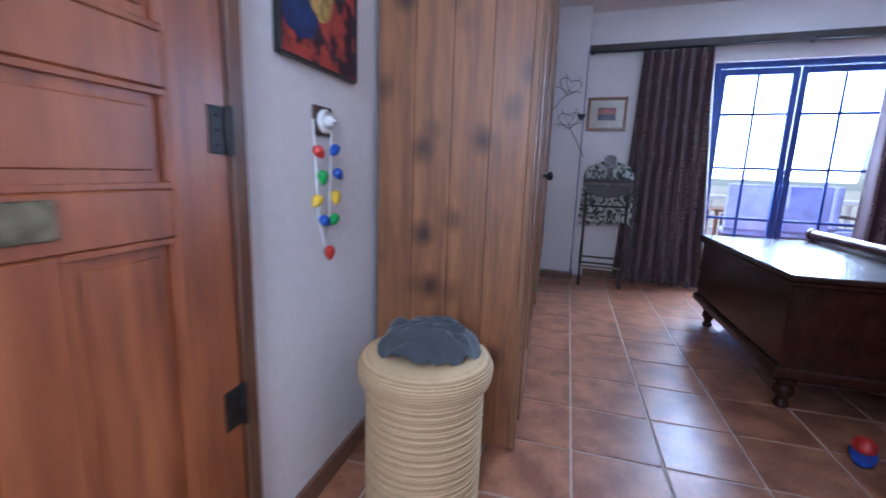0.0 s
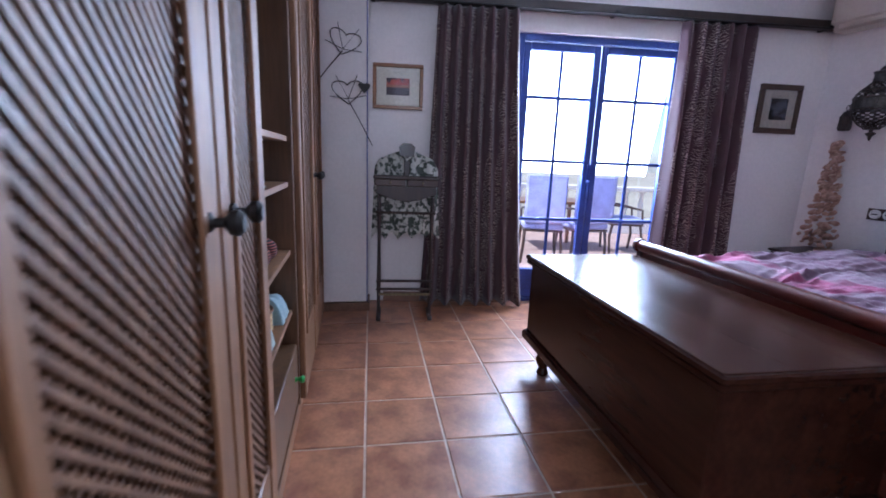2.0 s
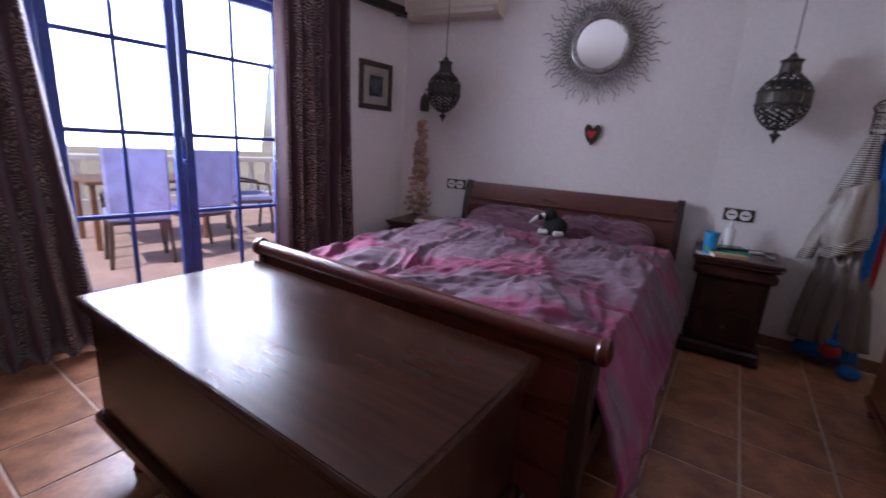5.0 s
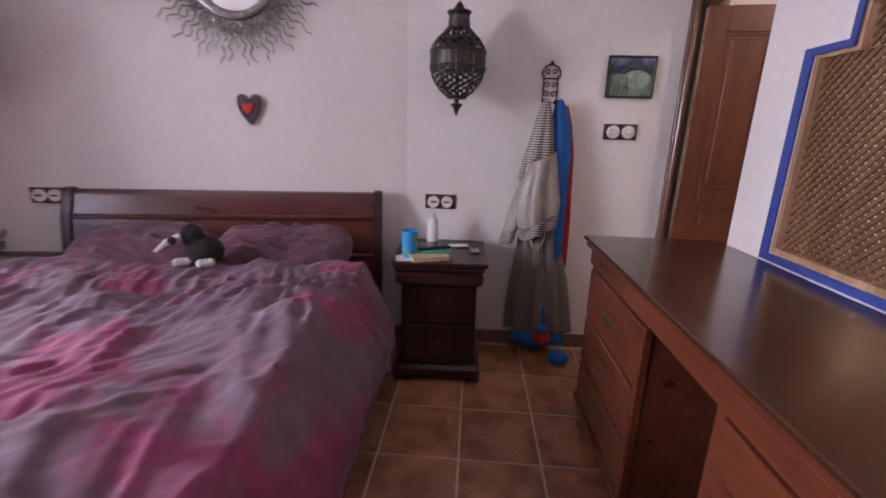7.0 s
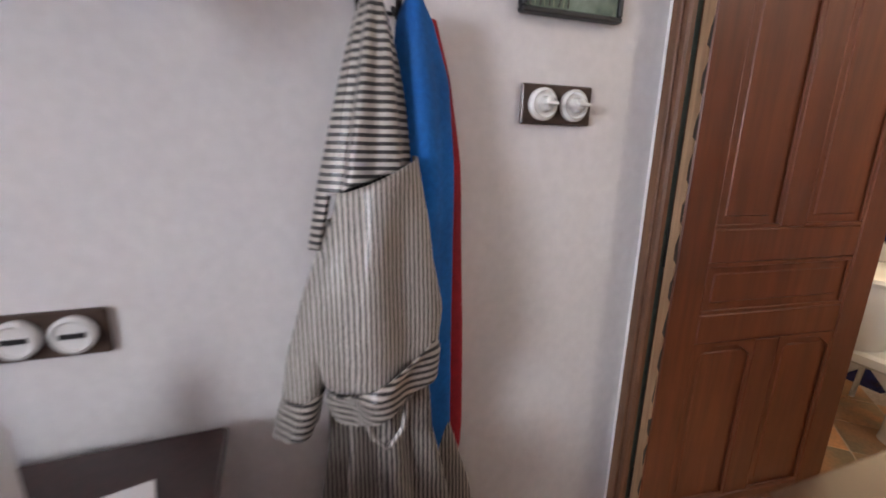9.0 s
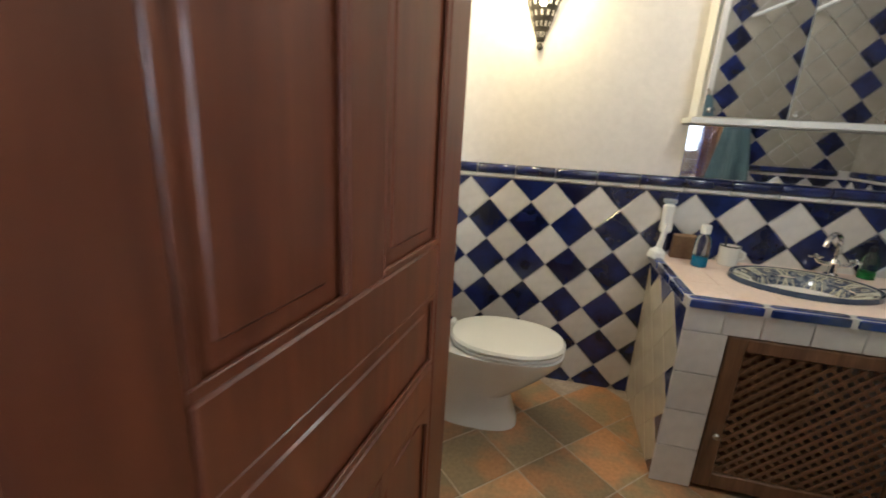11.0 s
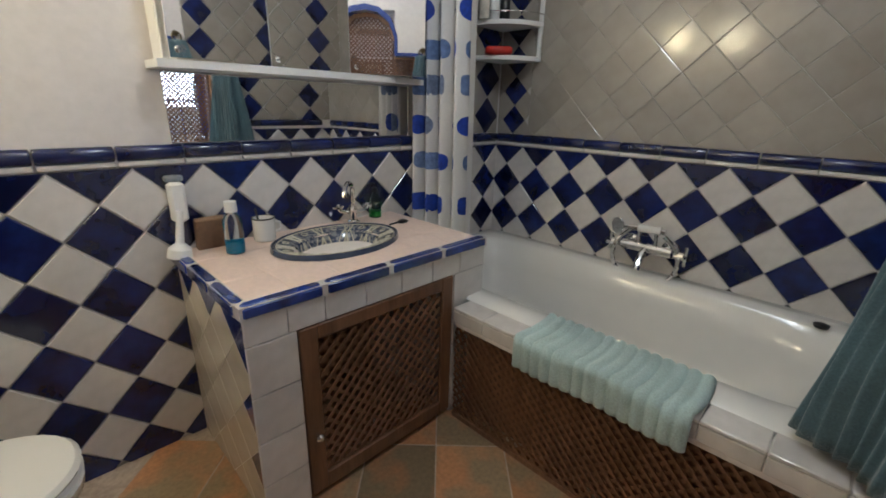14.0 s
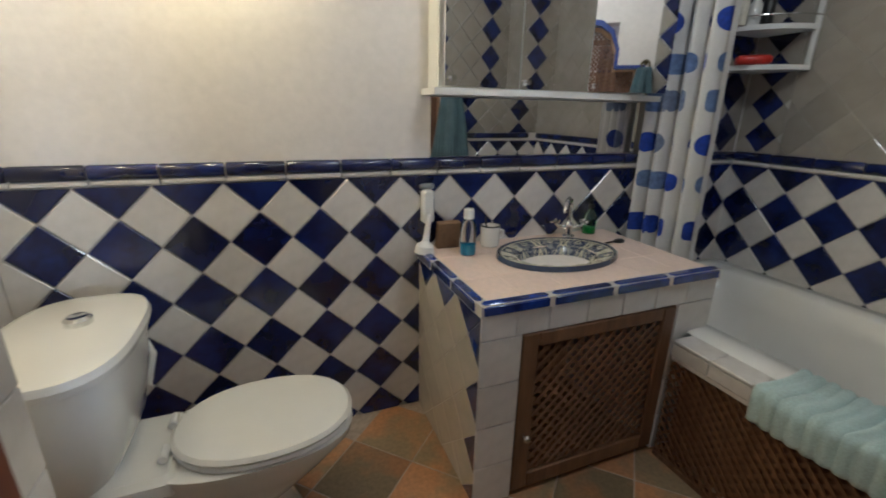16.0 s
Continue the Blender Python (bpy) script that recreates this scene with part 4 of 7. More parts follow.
tagged(part("hanging_cord", Mesh().tube([(0.155, 4.878, 2.41), (0.158, 4.876, 1.2), (0.16, 4.874, 0.08)], 0.004, 6), BLUEPAINT, None, "thin dark blue cord hanging down the pier edge"), "", "cord")

# valet stand with a blouse
vs = thing("valet_stand", pose(0.45, 4.72, 0, 0, 0, -3), "dark wooden clothes valet stand beside the curtain", "valet stand")
for x in (-0.20, 0.20):
    part("post", Mesh().lathe([(0.016, 0.03), (0.012, 0.10), (0.016, 0.3), (0.012, 0.6), (0.016, 0.85), (0.012, 1.0), (0.014, 1.09)], 10, pose(x, 0, 0)), DARKWOOD, vs)
    part("foot", Mesh().box(x - 0.016, -0.10, 0, x + 0.016, 0.14, 0.035, c=0.006), DARKWOOD, vs)
    part("bracket", Mesh().box(x - 0.012, -0.05, 0.86, x + 0.012, 0.0, 0.96, c=0.01), DARKWOOD, vs)
part("tray", Mesh().box(-0.245, -0.06, 1.085, 0.245, 0.06, 1.11, c=0.006), DARKWOOD, vs)
for x in (-0.12, 0.12):
    d = part("drawer", Mesh().box(x - 0.115, -0.055, 1.035, x + 0.115, 0.05, 1.084, c=0.004), FRAMEDARK, vs)
    part("knob", Mesh().ball(0.008, pose(x, -0.06, 1.06), seg=8), BRASS, d)
part("apron", Mesh().prism([(-0.22, 1.034), (0.22, 1.034), (0.22, 0.98), (0.1, 0.935), (0, 0.92), (-0.1, 0.935), (-0.22, 0.98)], -0.05, -0.035, None, "y"), DARKWOOD, vs)
for z in (0.835, 0.30, 0.235):
    part("rail", Mesh().tube([(-0.22, -0.02, z), (0.22, -0.02, z)], 0.010, 8), DARKWOOD, vs)
part("shoe_rail", Mesh().box(-0.2, -0.05, 0.19, 0.2, -0.03, 0.21, c=0.003), BRASS, vs)
part("hanger", Mesh().prism([(-0.05, 1.25), (0.05, 1.25), (0.06, 1.32), (0.03, 1.345), (-0.03, 1.345), (-0.06, 1.32)], 0.01, 0.04, None, "y"), DARKWOOD, vs)
part("neck", Mesh().box(-0.02, 0.012, 1.11, 0.02, 0.035, 1.25, c=0.004), DARKWOOD, vs)


def blouse(s, t):
    """Shoulders at the top, hanging to a scalloped hem."""
    e = abs(s - 0.5) * 2
    w = 0.235 + 0.03 * (1 - t) - 0.05 * max(0.0, t - 0.9) * 10 * 0.6
    top = 1.30 - 0.075 * e ** 1.4 - (0.03 if e < 0.22 else 0.0)
    hem = 0.62 + 0.05 * abs(math.sin(s * 5 * math.pi)) + 0.02 * noise.noise(Vector((s * 7, 0, 1)))
    y = 0.085 - 0.035 * math.cos((s - 0.5) * math.pi) + 0.02 * math.sin(s * 24 + t * 3) * (1 - 0.7 * t)
    return (s - 0.5) * 2 * w, y, hem + (top - hem) * t


tagged(part("blouse", Mesh().grid(blouse, 40, 24), BLOUSE, None, "white blouse with a dark leaf print draped on the valet stand", 80, pose(0.45, 4.72, 0, 0, 0, -3), 0.006), "", "blouse")

bl = bpy.data.objects["blouse"]
part("collar", Mesh().tube([(-0.055, 0.03, 1.285), (-0.03, 0.025, 1.255), (0.0, 0.02, 1.225), (0.03, 0.025, 1.255), (0.055, 0.03, 1.285)], 0.012, 8), BLOUSE, bl)
for z in (1.18, 1.13):
    part("button", Mesh().lathe([(0.006, 0), (0.006, 0.003)], 10, pose(0.0, 0.022, z, 90)), WHITEPLASTIC, bl, "small white button")

# ---- bedroom: headboard wall ----
ac = thing("air_conditioner", MH @ pose(0, 1.75, 2.38), "cream wall-mounted air conditioner", "air conditioner")
part("body", Mesh().prism([(0, 0.0), (-0.13, 0.0), (-0.19, 0.06), (-0.2, 0.22), (-0.17, 0.28), (0, 0.28)], 0, 0.86, axis="y"), ACWHITE, ac)
part("flap", Mesh().box(-0.175, 0.05, 0.012, -0.168, 0.81, 0.05, m=pose(0, 0, 0), c=0.002), ACWHITE, ac)
part("label_plate", Mesh().box(-0.2035, 0.36, 0.16, -0.200, 0.48, 0.18), SILVER, ac)


def lantern(m, k, label, cord):
    """A pierced, pointed metal lamp of stacked rings, hung from the ceiling; its tip at the origin."""
    l = thing("pendant_lantern", m, label, "lamp", "moroccan lanterns")
    prof = [(0.004, 0), (0.016, 0.035), (0.03, 0.05), (0.03, 0.058), (0.012, 0.065), (0.012, 0.085), (0.03, 0.09)]
    part("finial", Mesh().lathe([(r * k, z * k) for r, z in prof], 14), LAMPMETAL, l)

    def rad(z):
        if z < 0.23:
            return 0.045 + 0.095 * math.sin(max(0.0, z - 0.09) / 0.14 * math.pi / 2) ** 0.75
        if z < 0.31:
            return 0.14
        return 0.14 - 0.095 * min(1.0, (z - 0.31) / 0.11) ** 1.4
    ribs = Mesh()
    zz = [0.09 + i * 0.0335 for i in range(11)]
    for i in range(10):
        a = 2 * math.pi * i / 10
        ribs.tube([(rad(z) * k * math.cos(a), rad(z) * k * math.sin(a), z * k) for z in zz], 0.0045 * k, 5)
    part("ribs", ribs, LAMPMETAL, l)
    for z in (0.09, 0.23, 0.305, 0.36):
        part("band", Mesh().lathe([(rad(z) * k + 0.002, (z - 0.008) * k), (rad(z) * k + 0.006, z * k), (rad(z) * k + 0.002, (z + 0.008) * k)], 24), LAMPMETAL, l)
    fil = Mesh()
    for j in range(22):
        z0 = 0.095 + j * 0.0145
        n_ = 30
        for i in range(n_):
            if 0.235 < z0 < 0.29 or (i + j) % 2:
                a, b_ = 2 * math.pi * i / n_, 2 * math.pi * (i + 1) / n_
                r0, r1 = rad(z0) * k, rad(z0 + 0.0145) * k
                fil.add([(r0 * math.cos(a), r0 * math.sin(a), z0 * k), (r0 * math.cos(b_), r0 * math.sin(b_), z0 * k), (r1 * math.cos(b_), r1 * math.sin(b_), (z0 + 0.0145) * k), (r1 * math.cos(a), r1 * math.sin(a), (z0 + 0.0145) * k)], [(0, 1, 2, 3)])
    part("pierced_shade", fil, LAMPMETAL, l, "pierced dark metal shade", 80)
    part("crown", Mesh().lathe([(rad(0.415) * k, 0.415 * k), (0.055 * k, 0.43 * k), (0.05 * k, 0.47 * k), (0.062 * k, 0.49 * k), (0.03 * k, 0.5 * k), (0.012 * k, 0.53 * k)], 16), LAMPMETAL, l)
    part("cord", Mesh().tube([(0, 0, 0.52 * k), (0, 0, cord)], 0.004, 6), DARKWOOD, l)
    return l


lantern(pose(4.27, 1.845, 1.455), 1.05, "large pierced dark metal lantern hanging beside the bed", H - 1.455)
lantern(pose(3.86, 4.22, 1.50), 1.0, "large pierced dark metal lantern hanging over the far bedside table", H - 1.50)

# sun mirror
sun_m = thing("sun_mirror", MH @ pose(-0.01, 0.94, 2.15), "round wall mirror with wavy silver metal sun rays", "mirror")
part("glass", Mesh().lathe([(0.18, 0), (0.18, 0.012)], 48, pose(0, 0, 0, 0, -90, 0)), MIRROR, sun_m, "round mirror glass")
ring = [(0.202 + 0.024 * math.cos(a), 0.012 + 0.018 * math.sin(a)) for a in (2 * math.pi * i / 10 for i in range(11))]
part("rim", Mesh().lathe(ring, 48, pose(0, 0, 0, 0, -90, 0), cap=False), SILVER, sun_m)
rng = random.Random(4)
for i in range(64):
    a = 2 * math.pi * i / 64
    ln = 0.15 + 0.045 * (i % 3) + rng.uniform(-0.02, 0.02)
    pts = []
    for k in range(9):
        r = 0.235 + ln * k / 8
        off = 0.013 * math.sin(k * 1.9 + i)
        pts.append((-0.012, r * math.cos(a) - off * math.sin(a), r * math.sin(a) + off * math.cos(a)))
    part("ray", Mesh().tube(pts, 0.0075, 6, None, 0.004), SILVER, sun_m)
for i in range(32):
    a = 2 * math.pi * (i + 0.5) / 32
    c = Vector((-0.02, 0.262 * math.cos(a), 0.285 * math.sin(a)))
    part("scroll", Mesh().tube([c + Vector((0, 0.02 * math.cos(t) * (1 - t / 14), 0.02 * math.sin(t) * (1 - t / 14))) for t in (0.8 * k for k in range(12))], 0.0045, 5), SILVER, sun_m)
hrt = [(0.062 * math.sin(t) ** 3, 0.012 + 0.055 * math.cos(t) - 0.022 * math.cos(2 * t) - 0.012 * math.cos(3 * t)) for t in (2 * math.pi * i / 36 for i in range(36))]
hm = thing("wall_heart", MH @ pose(-0.004, 0.905, 1.475, 0, 0, -90), "dark metal heart with a red glass centre on the wall", "wall decoration")
part("plate", Mesh().prism([(x * 1.05, z * 1.45 - 0.02) for x, z in hrt], -0.022, 0, None, "y"), LAMPMETAL, hm)
part("red_centre", Mesh().prism([(x * 0.5 - 0.008, z * 0.55 - 0.012) for x, z in hrt], -0.032, -0.0225, None, "y"), REDP, hm, "red centre")


def sockets(m, kinds, label, turn):
    s = thing("socket_plate" if not turn else "switch_plate", m, label, "socket" if not turn else "switch", "porcelain wall fittings")
    w = 0.19 if len(kinds) == 2 else 0.1
    part("base", Mesh().box(-w / 2, -0.012, -0.045, w / 2, 0, 0.045, c=0.004), FRAMEDARK, s)
    for i in range(len(kinds)):
        x = (i - (len(kinds) - 1) / 2) * 0.085
        k = part("rosette", Mesh().lathe([(0.037, 0.012), (0.037, 0.022), (0.03, 0.028), (0.026, 0.024)], 24, pose(x, 0, 0, 90, 0, 0)), CERAMIC, s, "white porcelain rosette")
        if turn:
            part("toggle", Mesh().lathe([(0.018, 0.024), (0.015, 0.045), (0.008, 0.05)], 14, pose(x, 0, 0, 90)).box(x - 0.016, -0.062, -0.004, x + 0.016, -0.048, 0.004, c=0.003), CERAMIC, k)
        else:
            part("slot", Mesh().box(x - 0.02, -0.0255, -0.005, x + 0.02, -0.0235, 0.005), BLACK, k)
    return s


sockets(MH @ pose(-0.001, 2.08, 0.95, 0, 0, -90), (0, 0), "double porcelain socket on a brown wooden plate", False)
sockets(pose(4.489, 1.935, 0.945, 0, 0, -90), (0, 0), "double porcelain socket on a brown wooden plate", False)
sockets(pose(4.489, 0.89, 1.395, 0, 0, -90), (1, 1), "double porcelain rotary switch on a brown wooden plate", True)
sockets(pose(-0.699, 1.26, 1.27, 0, 0, 90), (1,), "porcelain rotary switch on a brown wooden plate", True)

# small lantern and dried flowers in the corner
sl = thing("small_lantern", MH @ pose(-0.05, 2.44, 1.60), "small white metal candle lantern hung on the wall", "lantern")
part("cage", Mesh().lathe([(0.035, 0), (0.045, 0.02), (0.04, 0.1), (0.045, 0.11), (0.02, 0.15), (0.006, 0.16)], 6), LAMPMETAL, sl)
part("ring", Mesh().tube([(0.02 * math.cos(t), 0, 0.18 + 0.02 * math.sin(t)) for t in (0.5 * i for i in range(13))], 0.003, 5), LAMPMETAL, sl)
part("hook", Mesh().tube([(0, 0, 0.2), (0.03, 0, 0.21), (0.05, 0, 0.19)], 0.004, 5), IRON, sl)
dfl = Mesh()
rng = random.Random(9)
for i in range(240):
    t = rng.random()
    r = (0.03 + 0.12 * (1 - t)) * math.sqrt(rng.random())
    a = rng.uniform(0, 6.28)
    dfl.ball(rng.uniform(0.012, 0.024), pose(r * math.cos(a) * 0.6, r * math.sin(a), 0.05 + 0.86 * t, rng.uniform(0, 90), rng.uniform(0, 90)), 1, 0.6, 1.3, 6)
dfm = tagged(part("dried_flowers", dfl, BEIGECLOTH, None, "tall bunch of pale pink dried flowers on the bedside table", 80, MH @ pose(-0.12, 2.42, 0.60)), "", "dried flowers", kind="stuff")


# bedside tables
def nightstand(m, label):
    n_ = thing("bedside_table", m, label, "bedside table", "bedside tables")
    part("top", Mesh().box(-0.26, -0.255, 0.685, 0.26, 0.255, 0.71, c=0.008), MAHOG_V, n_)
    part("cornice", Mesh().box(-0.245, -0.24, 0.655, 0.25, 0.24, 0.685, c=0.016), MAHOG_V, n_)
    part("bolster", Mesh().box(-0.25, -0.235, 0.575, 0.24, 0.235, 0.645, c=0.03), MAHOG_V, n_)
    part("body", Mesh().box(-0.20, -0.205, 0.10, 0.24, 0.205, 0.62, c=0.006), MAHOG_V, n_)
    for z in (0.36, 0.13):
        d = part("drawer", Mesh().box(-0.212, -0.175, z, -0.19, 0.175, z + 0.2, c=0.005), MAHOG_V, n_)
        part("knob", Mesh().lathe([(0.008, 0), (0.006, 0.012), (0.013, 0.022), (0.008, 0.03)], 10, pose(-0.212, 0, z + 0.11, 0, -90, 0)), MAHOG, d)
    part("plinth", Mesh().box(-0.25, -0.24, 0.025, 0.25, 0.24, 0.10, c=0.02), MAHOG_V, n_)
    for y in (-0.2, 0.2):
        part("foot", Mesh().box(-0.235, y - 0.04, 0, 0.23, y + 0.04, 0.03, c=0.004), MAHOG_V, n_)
    return n_


nightstand(pose(4.19, 1.90, 0, 0, 0, 2), "dark mahogany bedside table with two drawers, cluttered on top")
nightstand(MH @ pose(-0.29, 2.27, 0) @ Matrix.Diagonal((1, 1, 0.87, 1)), "dark bedside table in the corner with books on it")

Z = 0.711
cup = thing("tumbler", pose(4.02, 2.06, Z) @ Matrix.Scale(1.15, 4), "blue and green plastic tumbler on the bedside table", "cup")
part("wall", Mesh().lathe([(0.033, 0), (0.04, 0.125), (0.037, 0.125), (0.03, 0.005)], 20), mat("tumbler_print", (0.02, 0.30, 0.62), 0.3, second=(0.20, 0.42, 0.06), scale=14, lo=0.38, hi=0.42), cup)
bt = thing("lotion_bottle", pose(4.31, 1.965, Z), "white pump lotion bottle on the bedside table", "bottle")
part("body", Mesh().lathe([(0.032, 0), (0.034, 0.01), (0.034, 0.13), (0.026, 0.155), (0.013, 0.165), (0.013, 0.18)], 20), WHITEPLASTIC, bt)
part("pump", Mesh().lathe([(0.015, 0.18), (0.015, 0.195), (0.005, 0.197), (0.005, 0.215), (0.012, 0.218), (0.012, 0.228)], 12).tube([(0, 0, 0.222), (-0.045, 0.01, 0.218)], 0.005, 6), WHITEPLASTIC, bt)
jr = thing("pill_bottle", pose(4.26, 2.07, Z), "small white pill bottle with a white cap", "bottle")
part("body", Mesh().lathe([(0.026, 0), (0.026, 0.06), (0.02, 0.068)], 16), WHITEPLASTIC, jr)
part("label_band", Mesh().lathe([(0.0265, 0.012), (0.0265, 0.045)], 16, cap=False), BLACK, jr, "dark printed band")
part("cap", Mesh().lathe([(0.022, 0.068), (0.022, 0.092)], 16), WHITEPLASTIC, jr)


def book(m, w, d, h, cover, label, cat="book"):
    b_ = thing(cat, m, label, cat, "books")
    part("pages", Mesh().box(0.003, 0.003, 0.002, w - 0.003, d - 0.001, h - 0.002), PAPER, b_)
    part("cover", Mesh().box(0, 0, 0, w, d, 0.002).box(0, 0, h - 0.002, w, d, h).box(0, 0, 0.002, 0.002, d, h - 0.002), cover, b_)
    return b_


book(pose(3.99, 1.84, Z, 0, 0, 24), 0.13, 0.2, 0.022, mat("cream_cover", (0.6, 0.45, 0.28), 0.5), "worn cream paperback on the bedside table")
book(pose(4.04, 1.83, Z + 0.022, 0, 0, 8), 0.13, 0.19, 0.014, mat("teal_cover", (0.03, 0.3, 0.24), 0.4), "thin teal paperback on other books")
er = thing("e_reader", pose(4.09, 1.84, Z + 0.037, 0, 0, 24), "dark e-reader lying on the books", "e-reader")
part("case", Mesh().box(0, 0, 0, 0.13, 0.19, 0.012, c=0.004), BLACK, er)
part("screen", Mesh().box(0.012, 0.014, 0.0125, 0.118, 0.165, 0.0135), mat("dark_screen", (0.03, 0.032, 0.035), 0.2), er)
tagged(part("tissue_packet", Mesh().box(0, 0, 0, 0.05, 0.12, 0.012, c=0.005), WHITEPLASTIC, None, "white paper packet on the bedside table", 34, pose(4.27, 1.74, Z, 0, 0, 15)), "", "packet")
rc = thing("remote_control", pose(4.14, 1.68, Z, 0, 0, 5), "grey remote control on the bedside table", "remote control")
part("body", Mesh().box(0, 0, 0, 0.11, 0.048, 0.014, c=0.005), mat("grey_plastic", (0.3, 0.3, 0.3), 0.4), rc)
part("display", Mesh().box(0.06, 0.008, 0.0142, 0.1, 0.04, 0.0155), mat("lcd", (0.16, 0.19, 0.16), 0.2), rc)
tagged(part("coaster", Mesh().box(0, 0, 0, 0.11, 0.13, 0.003, m=pose(0, 0, 0, 0, 0, 12)), PAPER, None, "pale paper under the tumbler", 34, pose(3.955, 1.99, Z - 0.0015)), "", "paper")
tagged(part("phone", Mesh().box(0, 0, 0, 0.075, 0.145, 0.009, c=0.003), BLACK, None, "black phone lying by the books", 34, pose(4.10, 2.0, Z, 0, 0, -62)), "", "phone")
tagged(part("tissue", Mesh().grid(lambda a, c_: (0.11 * a, 0.09 * c_, 0.012 + 0.012 * noise.noise(Vector((a * 5, c_ * 5, 3)))), 16, 14), mat("aqua_paper", (0.30, 0.55, 0.52), 0.8), None, "crumpled aqua tissue behind the books", 80, pose(4.22, 1.91, Z, 0, 0, 10), 0.003), "", "tissue")
for o in ("tumbler", "lotion_bottle"):
    bpy.data.objects[o].location.z += 0.002
book(MH @ pose(-0.46, 2.06, 0.62, 0, 0, 8), 0.13, 0.2, 0.025, PAPER, "pale book lying on the corner bedside table")
book(MH @ pose(-0.44, 2.08, 0.646, 0, 0, -6), 0.12, 0.18, 0.02, mat("brown_cover", (0.25, 0.14, 0.08), 0.5), "brown book lying on another book")

# coat hook with robes
hk = thing("coat_hook", pose(4.486, 1.315, 1.55, 0, 0, -90), "black wrought-iron scroll coat hook", "coat hook")
part("frame", Mesh().tube([(-0.04, -0.004, 0), (-0.04, -0.004, 0.15)], 0.004, 6).tube([(0.04, -0.004, 0), (0.04, -0.004, 0.15)], 0.004, 6).tube([(-0.042, -0.004, 0), (0.042, -0.004, 0)], 0.004, 6).tube([(-0.042, -0.004, 0.13), (0.042, -0.004, 0.13)], 0.004, 6), IRON, hk)
part("arch", Mesh().tube([(0.052 * math.cos(t), -0.004, 0.155 + 0.05 * math.sin(t)) for t in (math.pi * (-0.1 + 1.2 * i / 16) for i in range(17))], 0.004, 6).ball(0.01, pose(0, -0.004, 0.215), seg=8), IRON, hk)
for sx in (-1, 1):
    for z, r in ((0.045, 0.02), (0.095, 0.018), (0.165, 0.018)):
        part("scroll", Mesh().tube([(sx * 0.02 + sx * r * (1 - t / 9) * math.cos(t), -0.005, z + r * (1 - t / 9) * math.sin(t)) for t in (0.6 * k for k in range(13))], 0.003, 5), IRON, hk)
    part("hook", Mesh().tube([(sx * 0.03, -0.006, 0.01), (sx * 0.03, -0.05, -0.02), (sx * 0.03, -0.065, 0.01)], 0.005, 6), IRON, hk)


def garment(name, material, label, prof, yc, depth, seed, folds, parent=None, tilt=0.0):
    """A hanging cloth: prof gives (height, half width, sideways shift); tilt slopes it sideways."""
    def f(s, t):
        k = t * (len(prof) - 1)
        i = min(len(prof) - 2, int(k))
        a, b_ = prof[i], prof[i + 1]
        q = k - i
        z, w, sh = (a[j] + (b_[j] - a[j]) * q for j in range(3))
        an = s * 2 * math.pi
        fold = 1 + (0.2 if folds > 7 else 0.13) * math.sin(folds * an + seed + 1.5 * noise.noise(Vector((z * 2, seed, 0)))) * min(1, (1 - t) * 3 + 0.1)
        return -depth * 0.5 - (depth * 0.5) * math.sin(an) * fold * (0.35 + 0.65 * min(1, w / 0.15)), yc + sh + w * math.cos(an) * fold, z + tilt * w * math.cos(an) + 0.015 * noise.noise(Vector((s * 9, seed, 2))) * (1 - t)
    me = Mesh().grid(f, 96, 34)
    if parent:
        return part(name, me, material, parent, label, 80, None, 0.004)
    return tagged(part(name, me, material, None, label, 80, pose(4.478, 0, 0), 0.004), "", "robe")


robe = garment("dressing_gown", ROBE_DARK, "brown and cream striped satin dressing gown on the coat hook", [(0.16, 0.185, -0.045), (0.30, 0.175, -0.035), (0.50, 0.15, -0.02), (0.70, 0.11, 0.0), (0.88, 0.10, 0.005), (1.0, 0.09, 0.015), (1.20, 0.06, 0.02)], 1.32, 0.16, 1.0, 9)
garment("yoke", ROBE_H, "crosswise striped yoke", [(1.235, 0.078, 0.008), (1.30, 0.066, 0.004), (1.42, 0.045, 0.0), (1.50, 0.03, 0.0), (1.555, 0.016, 0.0)], 1.345, 0.18, 1.0, 6, robe, -0.35)
garment("collar", ROBE_H, "striped collar band", [(1.10, 0.012, 0.115), (1.22, 0.014, 0.09), (1.35, 0.014, 0.058), (1.46, 0.012, 0.032), (1.54, 0.01, 0.01)], 1.345, 0.14, 2.0, 3, robe)
garment("front_sleeve", ROBE, "pale striped sleeve folded across the front", [(0.87, 0.105, 0.005), (0.95, 0.118, 0.01), (1.05, 0.105, 0.018), (1.15, 0.088, 0.012), (1.245, 0.074, 0.008)], 1.335, 0.235, 1.6, 5, robe, -0.45)
garment("front_cuff", ROBE_H, "striped cuff", [(0.81, 0.098, 0.0), (0.88, 0.110, 0.005)], 1.335, 0.25, 1.6, 5, robe, -0.55)
garment("side_sleeve", ROBE, "hanging sleeve", [(0.80, 0.042, 0.15), (0.90, 0.05, 0.125), (1.02, 0.045, 0.095), (1.16, 0.03, 0.06)], 1.345, 0.17, 3.0, 3, robe, -0.2)
garment("cuff", ROBE_H, "striped cuff", [(0.725, 0.046, 0.168), (0.805, 0.044, 0.15)], 1.345, 0.18, 3.0, 3, robe, -0.2)
